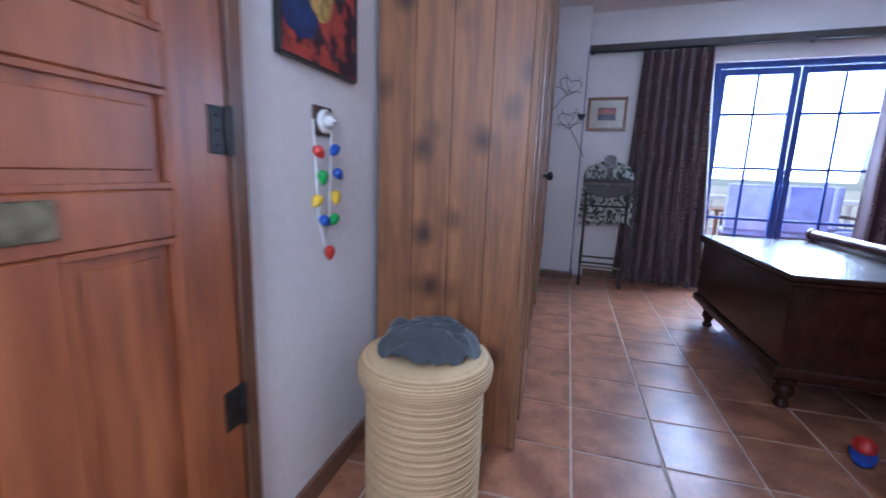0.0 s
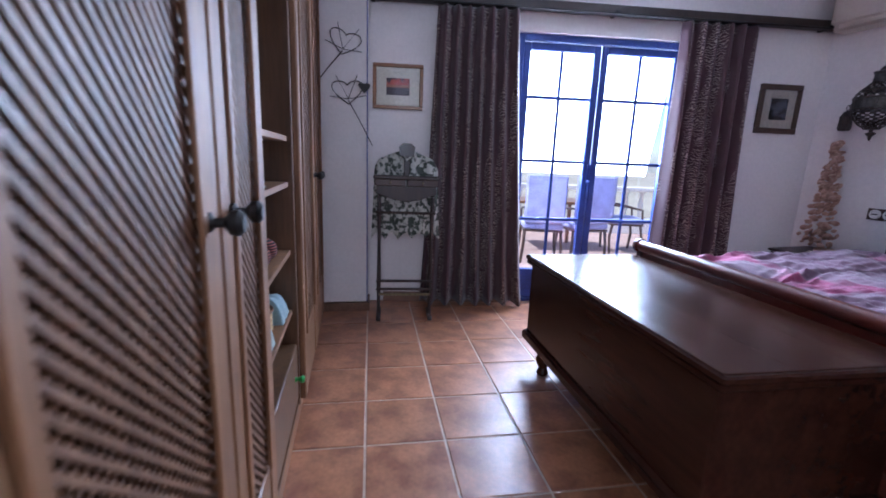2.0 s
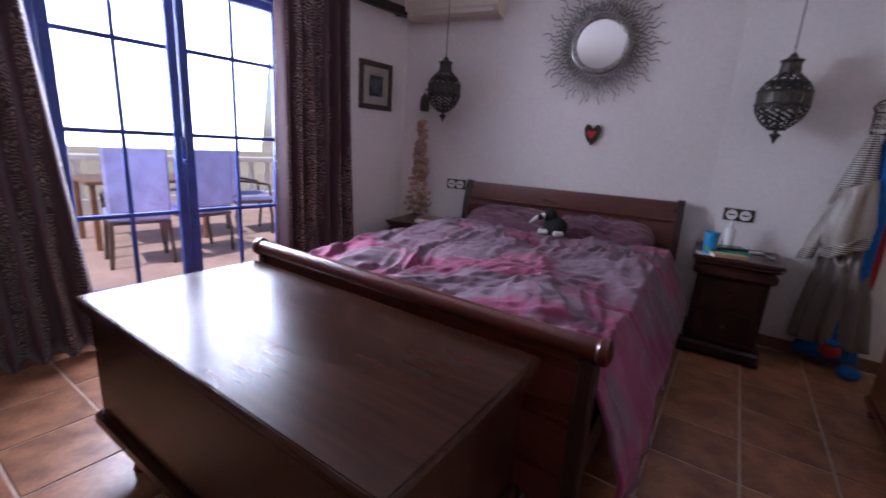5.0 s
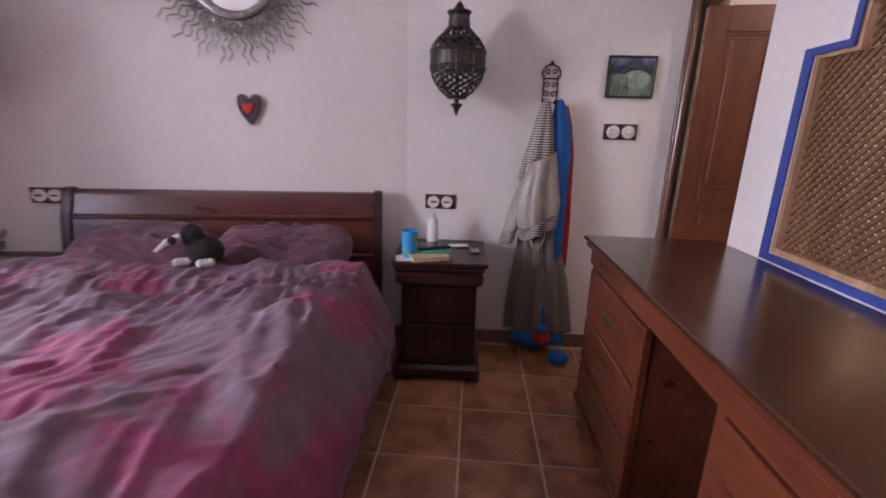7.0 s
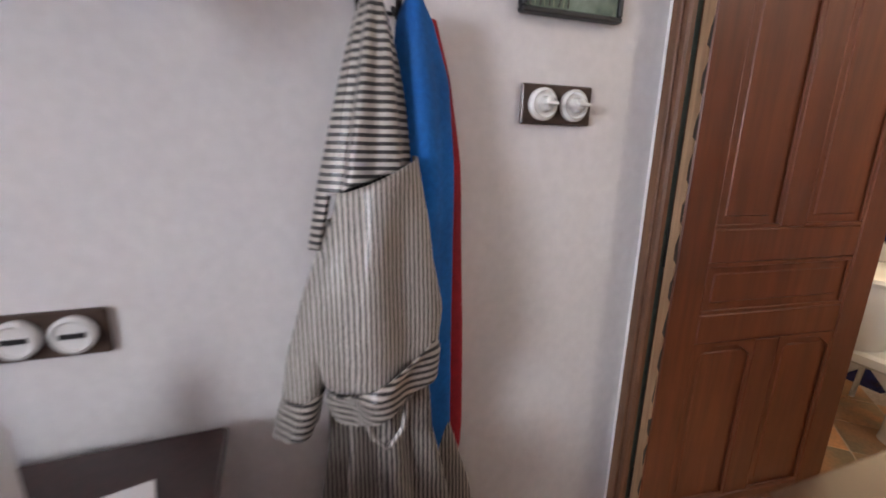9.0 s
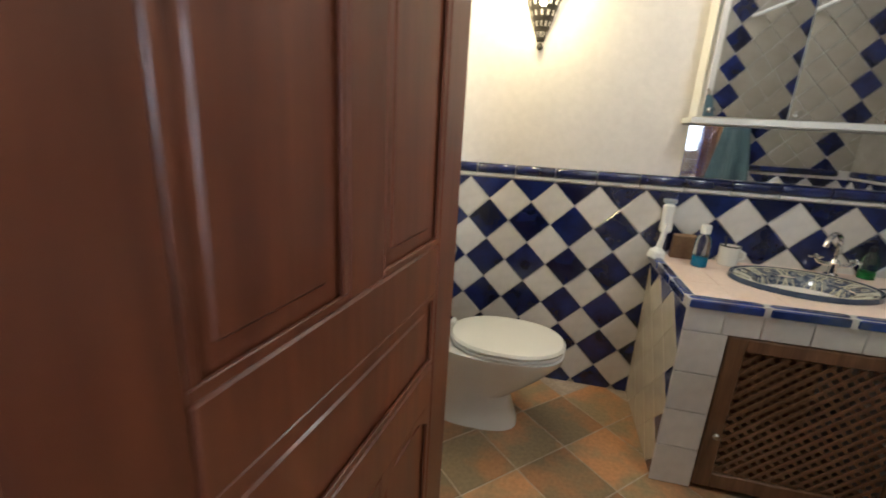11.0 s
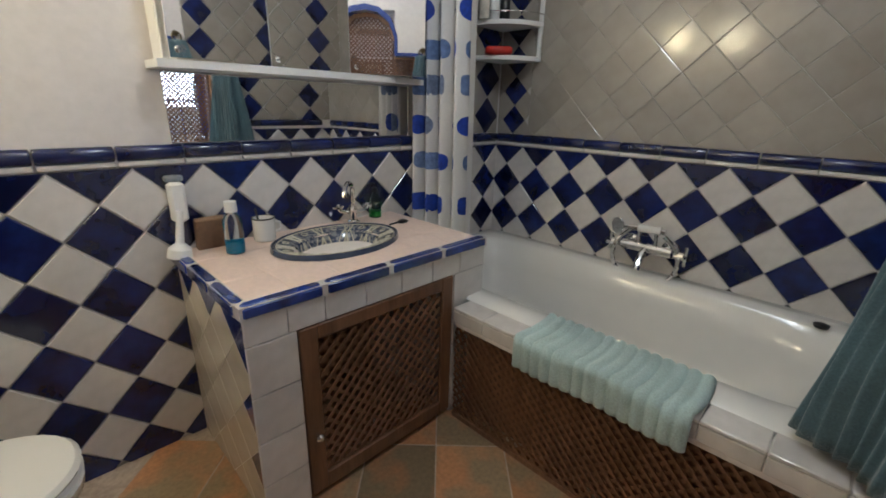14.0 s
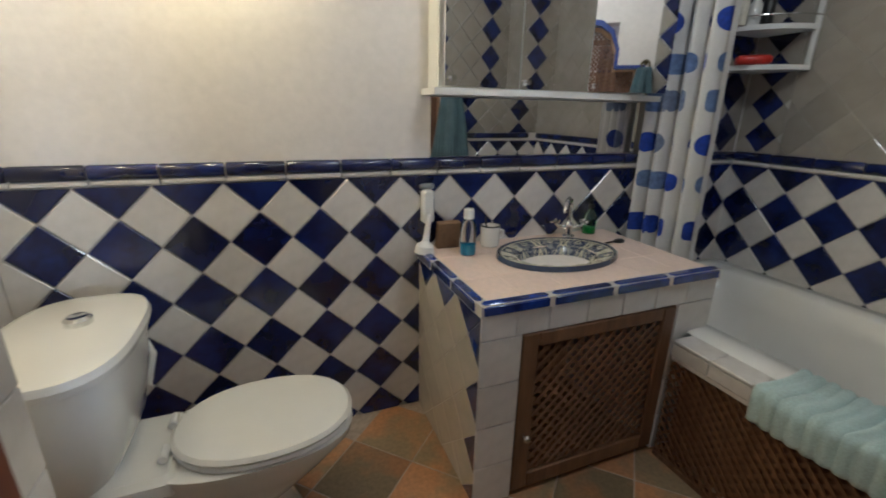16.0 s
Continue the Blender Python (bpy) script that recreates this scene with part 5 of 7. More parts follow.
part("belt_loop", Mesh().tube([(-0.17, 1.39, 0.80), (-0.195, 1.375, 0.74), (-0.20, 1.345, 0.715), (-0.195, 1.315, 0.75), (-0.18, 1.30, 0.81)], 0.006, 6), ROBE, robe, "thin hanging belt loop")
garment("blue_robe", BLUECLOTH, "bright blue fleece robe hanging on the coat hook", [(0.06, 0.16, 0.03), (0.3, 0.12, 0.02), (0.6, 0.07, 0.0), (0.9, 0.055, -0.012), (1.25, 0.058, -0.008), (1.42, 0.05, 0.0), (1.52, 0.032, 0.012), (1.56, 0.014, 0.015)], 1.25, 0.15, 2.2, 4)
garment("red_robe", REDCLOTH, "red fleece robe hanging behind the blue one", [(0.04, 0.10, 0.10), (0.3, 0.075, 0.05), (0.6, 0.06, 0.0), (0.9, 0.052, -0.003), (1.25, 0.046, 0.005), (1.43, 0.032, 0.02), (1.53, 0.018, 0.035)], 1.195, 0.10, 4.2, 4)
part("hem", Mesh().ball(0.06, pose(-0.17, 1.27, 0.14), 0.7, 1.0, 0.9), REDCLOTH, bpy.data.objects["red_robe"], "bunched red hem")
part("pompom", Mesh().ball(0.035, pose(-0.185, 1.265, 0.20), 0.8, 1.1, 0.7), BLUECLOTH, bpy.data.objects["blue_robe"], "blue fringe at the hem")
tagged(part("blue_sock", Mesh().ball(0.055, pose(4.24, 1.164, 0.044), 1.1, 1.15, 0.8), BLUECLOTH, None, "blue fleece slipper on the floor by the robes"), "", "slipper")

# ---- dresser ----
dres = thing("dresser", pose(0, 0, 0), "brown wooden dressing table with drawers and a polished top", "dresser")
X0, X1, Y0, Y1, DT = 2.05, 3.80, 0.60, 1.17, 0.915
part("top", Mesh().box(X0 - 0.03, Y0 - 0.01, DT - 0.018, X1 + 0.03, Y1 + 0.03, DT, c=0.006), DRESSTOP, dres)
part("top_moulding", Mesh().box(X0 - 0.015, Y0 - 0.01, DT - 0.05, X1 + 0.015, Y1 + 0.018, DT - 0.018, c=0.014), DRESSER, dres)
part("apron", Mesh().box(X0, Y0, DT - 0.13, X1, Y1 - 0.004, DT - 0.05, c=0.008), DRESSER, dres)
for a, b_ in ((3.10, X1), (X0, 2.72)):
    part("pedestal", Mesh().box(a, Y0, 0.10, b_, Y1 - 0.02, DT - 0.13, c=0.005), DRESSER, dres)
    for z0, z1 in ((0.55, 0.775), (0.32, 0.535), (0.115, 0.305)):
        d = part("drawer", Mesh().box(a + 0.03, Y1 - 0.025, z0, b_ - 0.04, Y1 - 0.002, z1, c=0.007), DRESSER, dres)
        xm = (a + b_) / 2
        zz = (z0 + z1) / 2
        part("drop_handle", Mesh().box(xm - 0.05, Y1 - 0.003, zz - 0.018, xm + 0.05, Y1 + 0.002, zz + 0.018, c=0.002).tube([(xm - 0.035, Y1, zz + 0.004), (xm - 0.03, Y1 + 0.018, zz - 0.018), (xm + 0.03, Y1 + 0.018, zz - 0.018), (xm + 0.035, Y1, zz + 0.004)], 0.0045, 6), BRASS, d, "aged brass drop handle")
    part("plinth", Mesh().box(a - 0.012, Y0, 0.055, b_ + 0.012, Y1, 0.11, c=0.014), DRESSER, dres)
    for x in (a + 0.05, b_ - 0.05):
        part("foot", Mesh().lathe([(0.028, 0), (0.034, 0.02), (0.022, 0.04), (0.034, 0.056)], 12, pose(x, Y1 - 0.05, 0)), DRESSER, dres)
    part("corner_column", Mesh().box(a - 0.004, Y1 - 0.03, 0.11, a + 0.024, Y1 + 0.004, DT - 0.13, c=0.006), DRESSER, dres)
part("back_board", Mesh().box(2.72, Y0, 0.3, 3.10, Y0 + 0.015, DT - 0.13), DRESSER, dres)

# lattice window between bedroom and bathroom
lwin = thing("window_2", pose(0, 0, 0), "wooden lattice window with a blue painted stepped border", "window", kind="structure")
out = [(2.66, 0.92), (3.545, 0.92), (3.545, 1.68), (3.36, 1.68), (3.36, 1.80), (3.31, 1.93), (3.22, 2.0), (3.11, 2.02), (3.0, 2.0), (2.91, 1.93), (2.86, 1.80), (2.86, 1.68), (2.66, 1.68)]
inn = [(2.72, 0.95), (3.50, 0.95), (3.50, 1.655), (3.335, 1.655), (3.335, 1.79), (3.29, 1.90), (3.21, 1.96), (3.11, 1.977), (3.01, 1.96), (2.93, 1.90), (2.885, 1.79), (2.885, 1.655), (2.72, 1.655)]
for y0, y1 in ((0.581, 0.586), (0.434, 0.439)):
    bd = Mesh()
    n_ = len(out)
    for i in range(n_):
        j = (i + 1) % n_
        bd.prism([out[i], out[j], inn[j], inn[i]], y0, y1, None, "y")
    part("painted_border", bd, BLUEPAINT, lwin, "blue painted border")
fw = Mesh()
for i in range(len(inn)):
    j = (i + 1) % len(inn)
    c = (3.11, 1.4)
    sh = lambda p: (p[0] + (c[0] - p[0]) * 0.05, p[1] + (c[1] - p[1]) * 0.05)
    fw.prism([inn[i], inn[j], sh(inn[j]), sh(inn[i])], 0.53, 0.575, None, "y")
part("wooden_frame", fw, DOOREDGE, lwin)
lt = Mesh()
slats(lt, 2.74, 3.48, 0.96, 1.65, 0.034, 0.018, 0.006, 0.0)
slats(lt, 2.90, 3.32, 1.65, 1.95, 0.034, 0.015, 0.006, 0.0)
part("lattice", Mesh().add([(y, 0.545 + x, z) for x, y, z in lt.v], lt.f), LATTICE_WOOD, lwin, "turned wooden lattice")

# ---- entrance: basket, garland, shoes ----
bk = thing("laundry_basket", pose(-0.335, 1.275, 0), "round pale woven rope laundry basket with a lid", "basket")
part("body", Mesh().lathe([(0.185, 0), (0.19, 0.02)] + [(0.19 + 0.004 * (i % 2), 0.02 + i * 0.0122) for i in range(38)] + [(0.19, 0.49)], 36), ROPE, bk)
part("lid", Mesh().lathe([(0.213, 0.475), (0.218, 0.49), (0.22, 0.52), (0.21, 0.545), (0.19, 0.552), (0.10, 0.548), (0.01, 0.547)], 36), ROPE, bk)


def cloth(s, t):
    a, r = s * 2 * math.pi, t
    x, y = 0.155 * r * math.cos(a) * (1 + 0.1 * math.cos(2 * a)), 0.125 * r * math.sin(a)
    h = 0.085 * (1 - r ** 5) + 0.024 * noise.noise(Vector((x * 22, y * 16, 1))) + 0.014 * (1 - 2.2 * abs(noise.noise(Vector((x * 18 + y * 34, y * 20, 6))))) + 0.012 * math.sin(y * 90 + x * 25) * r
    return x, y, 0.551 + max(0.0, h)


tagged(part("folded_trousers", Mesh().grid(cloth, 96, 36), GREYCLOTH, None, "dark grey folded trousers on the basket lid", 80, pose(-0.325, 1.285, 0, 0, 0, 20)), "", "trousers")

gl = thing("light_garland", pose(-0.69, 1.235, 1.27, 0, 0, 90), "garland of coloured bulbs hanging from the switch", "garland")
part("wire", Mesh().tube([(-0.05, -0.012, 0.0), (-0.04, -0.014, -0.15), (-0.03, -0.014, -0.3), (0.0, -0.014, -0.39), (0.03, -0.014, -0.3), (0.04, -0.014, -0.15), (0.055, -0.012, 0.0)], 0.003, 6), WHITEPLASTIC, gl)
for k, (x, z, mt) in enumerate(((-0.055, -0.09, REDP), (-0.03, -0.16, GREENP), (-0.055, -0.235, YELP), (-0.03, -0.30, BLUEP), (0.005, -0.40, REDP), (0.05, -0.08, BLUEP), (0.055, -0.155, BLUEP), (0.045, -0.225, YELP), (0.04, -0.30, GREENP))):
    part("bulb", Mesh().lathe([(0.006, 0.012), (0.015, 0.004), (0.017, -0.008), (0.012, -0.024), (0.003, -0.036)], 12, pose(x, -0.03, z, 0, (k % 3 - 1) * 50, 0)), mt, gl)


def slipper(m, lab):
    s = thing("slipper", m, lab, "slipper", "slippers by the chest")
    part("sole", Mesh().lathe([(0.05, 0), (0.055, 0.012), (0.052, 0.022)], 20, None, 2.2, 0.85), BLUEP, s)
    part("upper", Mesh().ball(0.048, pose(0.035, 0, 0.03), 1.5, 0.9, 0.75), REDP, s, "red upper")
    return s


slipper(pose(1.36, 2.11, 0, 0, 0, 60), "red and blue slipper on the floor")
slipper(pose(1.50, 2.06, 0, 0, 0, 75), "red and blue slipper on the floor")

# things in the open wardrobe bay
def shelf_things():
    base = WM
    figure = Mesh().lathe([(0.045, 0), (0.05, 0.02), (0.046, 0.05), (0.03, 0.075), (0.024, 0.085), (0.032, 0.10), (0.03, 0.125), (0.012, 0.14)], 18)
    tagged(part("figurine", figure, mat("brown_glaze", (0.30, 0.14, 0.075), 0.3), None, "small brown rounded figurine on the upper shelf", 60, base @ pose(-0.14, 1.31, 1.308)), "", "figurine")

    def trinket(x, y, z, w, d, h, turn, colour, label):
        b_ = thing("keepsake_box", base @ pose(x, y, z, 0, 0, turn), label, "box", "boxes in the wardrobe")
        part("box", Mesh().box(-w / 2, -d / 2, 0, w / 2, d / 2, h, c=0.006), colour, b_)
        part("lid", Mesh().box(-w / 2 - 0.003, -d / 2 - 0.003, h, w / 2 + 0.003, d / 2 + 0.003, h + 0.012, c=0.004), colour, b_)
        part("trim", Mesh().box(-w / 2 - 0.002, -d / 2 - 0.002, h * 0.35, w / 2 + 0.002, d / 2 + 0.002, h * 0.5, c=0.001), BRASS, b_, "tarnished metal band")
    trinket(-0.13, 1.47, 1.308, 0.09, 0.15, 0.045, 6, SILVER, "ornate pale metal trinket box on the upper shelf")
    trinket(-0.15, 1.46, 1.123, 0.08, 0.09, 0.045, -8, WHITEPLASTIC, "small white keepsake box on a wardrobe shelf")
    trinket(-0.13, 1.56, 1.123, 0.07, 0.08, 0.055, 12, MOUNT, "small cream keepsake box on a wardrobe shelf")
    fr_ = thing("photo_frame", base @ pose(-0.17, 1.22, 1.124, 0, -14, 0), "small silver photo frame leaning on a shelf", "photo frame")
    part("frame", Mesh().box(0, 0, 0, 0.014, 0.012, 0.13, c=0.003).box(0, 0.098, 0, 0.014, 0.11, 0.13, c=0.003).box(0, 0.012, 0, 0.014, 0.098, 0.012, c=0.003).box(0, 0.012, 0.118, 0.014, 0.098, 0.13, c=0.003), SILVER, fr_)
    part("print", Mesh().box(0.003, 0.012, 0.012, 0.009, 0.098, 0.118), ART_GREEN, fr_)
    tagged(part("leaflet", Mesh().box(0, 0, 0, 0.10, 0.17, 0.004, c=0.001), PAPER, None, "pale leaflet lying at the shelf edge", 34, base @ pose(-0.13, 1.30, 1.123, 0, 0, 14)), "", "leaflet")
    knit = bands("red_black_knit", (0.012, 0.01, 0.012), (0.33, 0.09, 0.07), 32, "Z", 0.95, 0.0, 0.55, 0.65, 0.3)
    doll = Mesh().ball(0.055, pose(0, 0, 0.11), 0.85, 1.15, 1.2).ball(0.055, pose(-0.01, -0.005, 0.215), 1, 1.1, 1)
    doll.tube([(0, 0.05, 0.145), (0.01, 0.10, 0.15), (0.03, 0.16, 0.155)], 0.026, 10).tube([(0, -0.05, 0.145), (0.02, -0.10, 0.12), (0.04, -0.13, 0.09)], 0.026, 10)
    doll.tube([(0.02, 0.03, 0.05), (0.08, 0.05, 0.04), (0.12, 0.06, 0.035)], 0.028, 10).tube([(0.02, -0.03, 0.05), (0.08, -0.05, 0.04), (0.12, -0.06, 0.035)], 0.028, 10)
    doll.ball(0.042, pose(0.14, 0.07, 0.042), 1, 1.1, 1).ball(0.042, pose(0.14, -0.06, 0.042), 1, 1.1, 1).ball(0.03, pose(0.035, 0.175, 0.155))
    tagged(part("plush_doll", doll, knit, None, "dark plush doll in a red striped jumper on a shelf", 34, base @ pose(-0.22, 1.44, 0.833)), "", "doll")
    tagged(part("picture_book", Mesh().box(0, 0, 0, 0.014, 0.2, 0.26, m=pose(0, 0, 0, 0, -12, 0), c=0.003), BLOUSE, None, "pale picture book standing against the shelf back", 34, base @ pose(-0.16, 1.10, 0.833)), "", "book")

    def towel(m, w, d, h, label):
        def f(a, c_):
            x, y = (a - 0.5) * d, (c_ - 0.5) * w
            e = max(abs(a - 0.5), abs(c_ - 0.5)) * 2
            return x * (1 + 0.04 * noise.noise(Vector((c_ * 4, 1, w)))), y, h * (1 - e ** 6) + 0.018 * noise.noise(Vector((a * 4, c_ * 5, w * 9))) * (1 - e ** 4)
        me = Mesh().grid(f, 26, 26)
        me.grid(lambda a, c_: ((a - 0.5) * d, (c_ - 0.5) * w, 0.0), 4, 4)
        tagged(part("folded_towel", me, AQUA, None, label, 70, m), "", "towel", "towels in the wardrobe")
    towel(base @ pose(-0.16, 1.60, 0.563), 0.16, 0.26, 0.10, "pale blue folded towel in the wardrobe")
    towel(base @ pose(-0.15, 1.22, 0.563), 0.26, 0.24, 0.13, "pale blue fluffy towel in the wardrobe")
    wk = thing("wicker_basket", base @ pose(-0.13, 1.44, 0.563), "small brown wicker basket on a wardrobe shelf", "basket")
    part("body", Mesh().lathe([(0.065, 0), (0.07, 0.01)] + [(0.072 + 0.004 * (i % 2), 0.012 + i * 0.008) for i in range(10)] + [(0.068, 0.09)], 20), ROPE, wk)
    part("rim", Mesh().tube([(0.076 * math.cos(a), 0.076 * math.sin(a), 0.093) for a in (2 * math.pi * i / 20 for i in range(21))], 0.006, 6), LATTICE_WOOD, wk, "dark woven rim")


shelf_things()

# ---- bathroom ----
van = thing("vanity_unit", pose(0, 0, 0), "white tiled vanity unit with blue edging and lattice door", "vanity")
VX0, VX1, VY, VZ = 2.61, 3.605, -0.895, 0.777
part("side_wall", Mesh().box(3.455, -1.515, 0, VX1 - 0.012, VY - 0.012, 0.735), PLASTER, van)
part("side_wall", Mesh().box(VX0 + 0.01, -1.515, 0, 2.79, VY - 0.012, 0.735), PLASTER, van)
part("lintel", Mesh().box(2.79, -1.515, 0.66, 3.455, VY - 0.012, 0.735), PLASTER, van)
part("back", Mesh().box(2.79, -1.5, 0.0, 3.455, -1.47, 0.66), PINE_SHADED, van)


def tiles_on(parent, rects, put, material, gap=0.003, depth=0.01, name="tile"):
    for a, b_, c, d in rects:
        w, h = c - a - gap, d - b_ - gap
        me = Mesh().box(-w / 2, -h / 2, 0, w / 2, h / 2, depth, c=0.0025)
        part(name, me, material, parent, "", 34, put((a + c) / 2, (b_ + d) / 2))


front = lambda u, v: pose(u, VY - 0.012, v, 90, 0, 180)
fr = []
for z0, z1 in ((0.0, 0.17), (0.17, 0.33), (0.33, 0.49), (0.49, 0.655)):
    fr += [(3.455, z0, VX1, z1), (VX0, z0, 2.79, z1)]
xs = [VX0, 2.76, 2.91, 3.06, 3.21, 3.36, 3.48, VX1]
fr += [(xs[i], 0.655, xs[i + 1], 0.742) for i in range(7)]
tiles_on(van, fr, front, WHITETILE)
BX, BY = 3.10, -1.235
ctop = Mesh().box(VX0 + 0.01, -1.525, 0.735, BX - 0.17, VY - 0.014, 0.762).box(BX + 0.17, -1.525, 0.735, VX1 - 0.01, VY - 0.014, 0.762)
ctop.box(BX - 0.17, -1.525, 0.735, BX + 0.17, BY - 0.12, 0.762).box(BX - 0.17, BY + 0.12, 0.735, BX + 0.17, VY - 0.014, 0.762)
cw = part("countertop", ctop, PLASTER, van)
ys = (-1.52, BY - 0.12, BY + 0.12, VY - 0.035)
tr = [(a, ys[k], b_, ys[k + 1]) for a, b_ in ((VX0 + 0.01, 2.77), (2.77, BX - 0.17), (BX + 0.17, 3.44), (3.44, VX1 - 0.03)) for k in range(3)]
tr += [(BX - 0.17, ys[0], BX + 0.17, ys[1]), (BX - 0.17, ys[2], BX + 0.17, ys[3])]
tiles_on(cw, tr, lambda u, v: pose(u, v, 0.762), PINKTOP, 0.001)
for i in range(4):
    x0 = VX0 + i * 0.25
    x1 = min(VX1 + 0.006, x0 + 0.25)
    part("edge_tile", Mesh().box(x0 + 0.0035, VY - 0.035, 0.737, x1 - 0.0035, VY + 0.008, 0.781, c=0.012), EDGETILE, van)
part("edge_joint", Mesh().box(VX0, VY - 0.033, 0.739, VX1 + 0.004, VY + 0.004, 0.7775).box(VX1 - 0.028, -1.515, 0.739, VX1 + 0.006, VY - 0.033, 0.7775), WHITETILE, van, "pale joints of the blue edging")
for i in range(3):
    y0 = -1.515 + i * 0.197
    part("edge_tile", Mesh().box(VX1 - 0.03, y0 + 0.003, 0.737, VX1 + 0.01, y0 + 0.194, 0.781, c=0.012), EDGETILE, van)
# side face: pale tiles set on the diagonal, with blue corners along the edges
R = 0.105


def clip(poly, x0, x1, z0, z1):
    for ax, lim, sg in ((0, x0, 1), (0, x1, -1), (1, z0, 1), (1, z1, -1)):
        out_ = []
        for i in range(len(poly)):
            p, q = poly[i], poly[(i + 1) % len(poly)]
            dp, dq = sg * (p[ax] - lim), sg * (q[ax] - lim)
            if dp >= 0:
                out_.append(p)
            if dp * dq < 0:
                t = dp / (dp - dq)
                out_.append((p[0] + (q[0] - p[0]) * t, p[1] + (q[1] - p[1]) * t))
        poly = out_
        if len(poly) < 3:
            return []
    return poly


def diamonds(parent, put, cx, cz, x0, x1, z0, z1, colour, rr=R, thick=0.007, flip=1, rx=None):
    """Square tiles on their points, clipped to a field; colour(i, j) picks the glaze. Whole tiles share one mesh."""
    g = rr - thick * 0.37
    rx = rx or rr
    gx = rx - thick * 0.37
    share = {}
    i0, i1 = math.floor((x0 - cx) / rx) - 1, math.ceil((x1 - cx) / rx) + 1
    j0, j1 = math.floor((z0 - cz) / rr) - 1, math.ceil((z1 - cz) / rr) + 1
    for i in range(i0, i1 + 1):
        for j in range(j0, j1 + 1):
            if (i + j) % 2:
                continue
            ux, uz = cx + i * rx, cz + j * rr
            poly = [(ux + gx, uz), (ux, uz + g), (ux - gx, uz), (ux, uz - g)]
            cut = clip(poly, x0, x1, z0, z1)
            if len(cut) < 3:
                continue
            ar = abs(sum(cut[k][0] * cut[(k + 1) % len(cut)][1] - cut[(k + 1) % len(cut)][0] * cut[k][1] for k in range(len(cut)))) / 2
            if ar < 0.0006:
                continue
            mt = colour(i, j)
            whole = ar > 2 * g * gx * 0.999
            if whole and mt.name in share:
                ob = new("tile", share[mt.name])
                ob.parent = parent
            else:
                me = Mesh()
                loc = [((p[0] - ux) * flip, p[1] - uz) for p in cut]
                n_ = len(loc)
                mx_, mz_ = sum(p[0] for p in loc) / n_, sum(p[1] for p in loc) / n_
                ins = [(p[0] + (mx_ - p[0]) * 0.04, p[1] + (mz_ - p[1]) * 0.04) for p in loc]
                me.add([(p[0], p[1], 0) for p in loc] + [(p[0], p[1], thick * 0.6) for p in loc] + [(p[0], p[1], thick) for p in ins],
                       [tuple(range(2 * n_, 3 * n_))] + [(k + r, (k + 1) % n_ + r, (k + 1) % n_ + r + n_, k + r + n_) for r in (0, n_) for k in range(n_)])
                ob = part("tile", me, mt, parent, "", 8)
                if whole:
                    share[mt.name] = ob.data
            ob.matrix_basis = put(ux, uz)


bath_s, bath_w = bpy.data.objects["bath_wall_south"], bpy.data.objects["bath_wall_west"]
for ob, a in ((bath_s, (1.766, -1.5305, 0, 4.949, -1.5225, 1.075)), (bath_w, (1.7655, -1.52, 0.4, 1.7725, 0.439, 2.6))):
    part("grout_bed", Mesh().box(*a), mat("pale_grout", (0.60, 0.57, 0.54), 0.9, scale=10), ob)
checker = lambda i, j: BLUETILE if i % 2 == 0 else WHITETILE
diamonds(bath_s, lambda u, v: pose(u, -1.5223, v, 90, 0, 180), 3.985, 0.859, 1.775, 4.948, 0.0, 1.071, checker, flip=-1)
TW = lambda u, v: pose(1.773, u, v, 90, 0, 90)
diamonds(bath_w, TW, -0.79, 0.859, -1.52, 0.437, 0.45, 1.071, checker, rx=0.1065)
# rails over the tiled field
for k in range(17):
    x0 = 1.78 + k * 0.193
    part("rail_tile", Mesh().lathe([(0.022, 0), (0.024, 0.004), (0.024, 0.184), (0.022, 0.188)], 12, pose(x0, -1.522, 1.117, 0, 90, 0), 1.0, 0.75), BLUETILE, bath_s)
    part("pencil_tile", Mesh().box(x0, -1.53, 1.075, x0 + 0.189, -1.512, 1.093, c=0.005), WHITETILE, bath_s)
for k in range(10):
    y0 = -1.51 + k * 0.193
    part("rail_tile", Mesh().lathe([(0.022, 0), (0.024, 0.004), (0.024, 0.184), (0.022, 0.188)], 12, pose(1.773, y0, 1.117, -90, 0, 0), 0.75, 1.0), BLUETILE, bath_w)
    part("pencil_tile", Mesh().box(1.77, y0, 1.075, 1.783, y0 + 0.189, 1.093, c=0.005), WHITETILE, bath_w)
# pale diagonal tiles above the tub, with a column of small blue ones by the corner
diamonds(bath_w, TW, -0.73, 1.35, -1.30, 0.437, 1.142, 2.45, lambda i, j: CREAMTILE, 0.105, 0.0028)
diamonds(bath_w, TW, -1.405, 1.222, -1.52, -1.302, 1.142, 2.45, lambda i, j: BLUETILE if i == 0 else CREAMTILE, 0.08, 0.0028)
diamonds(bath_s, lambda u, v: pose(u, -1.5303, v, 90, 0, 180), 1.88, 1.24, 1.775, 2.49, 1.142, 2.45, lambda i, j: BLUETILE if i == 0 else CREAMTILE, 0.105, 0.0028, flip=-1)
ws = bpy.data.objects["wall_south"]
NW = lambda u, v: pose(u, 0.4395, v, 90, 0, 0)
diamonds(ws, NW, 1.96, 0.859, 1.775, 2.60, 0.54, 1.071, checker)
diamonds(ws, NW, 2.49, 1.24, 1.775, 2.60, 1.142, 2.45, lambda i, j: BLUETILE if i in (0, -5) else CREAMTILE)
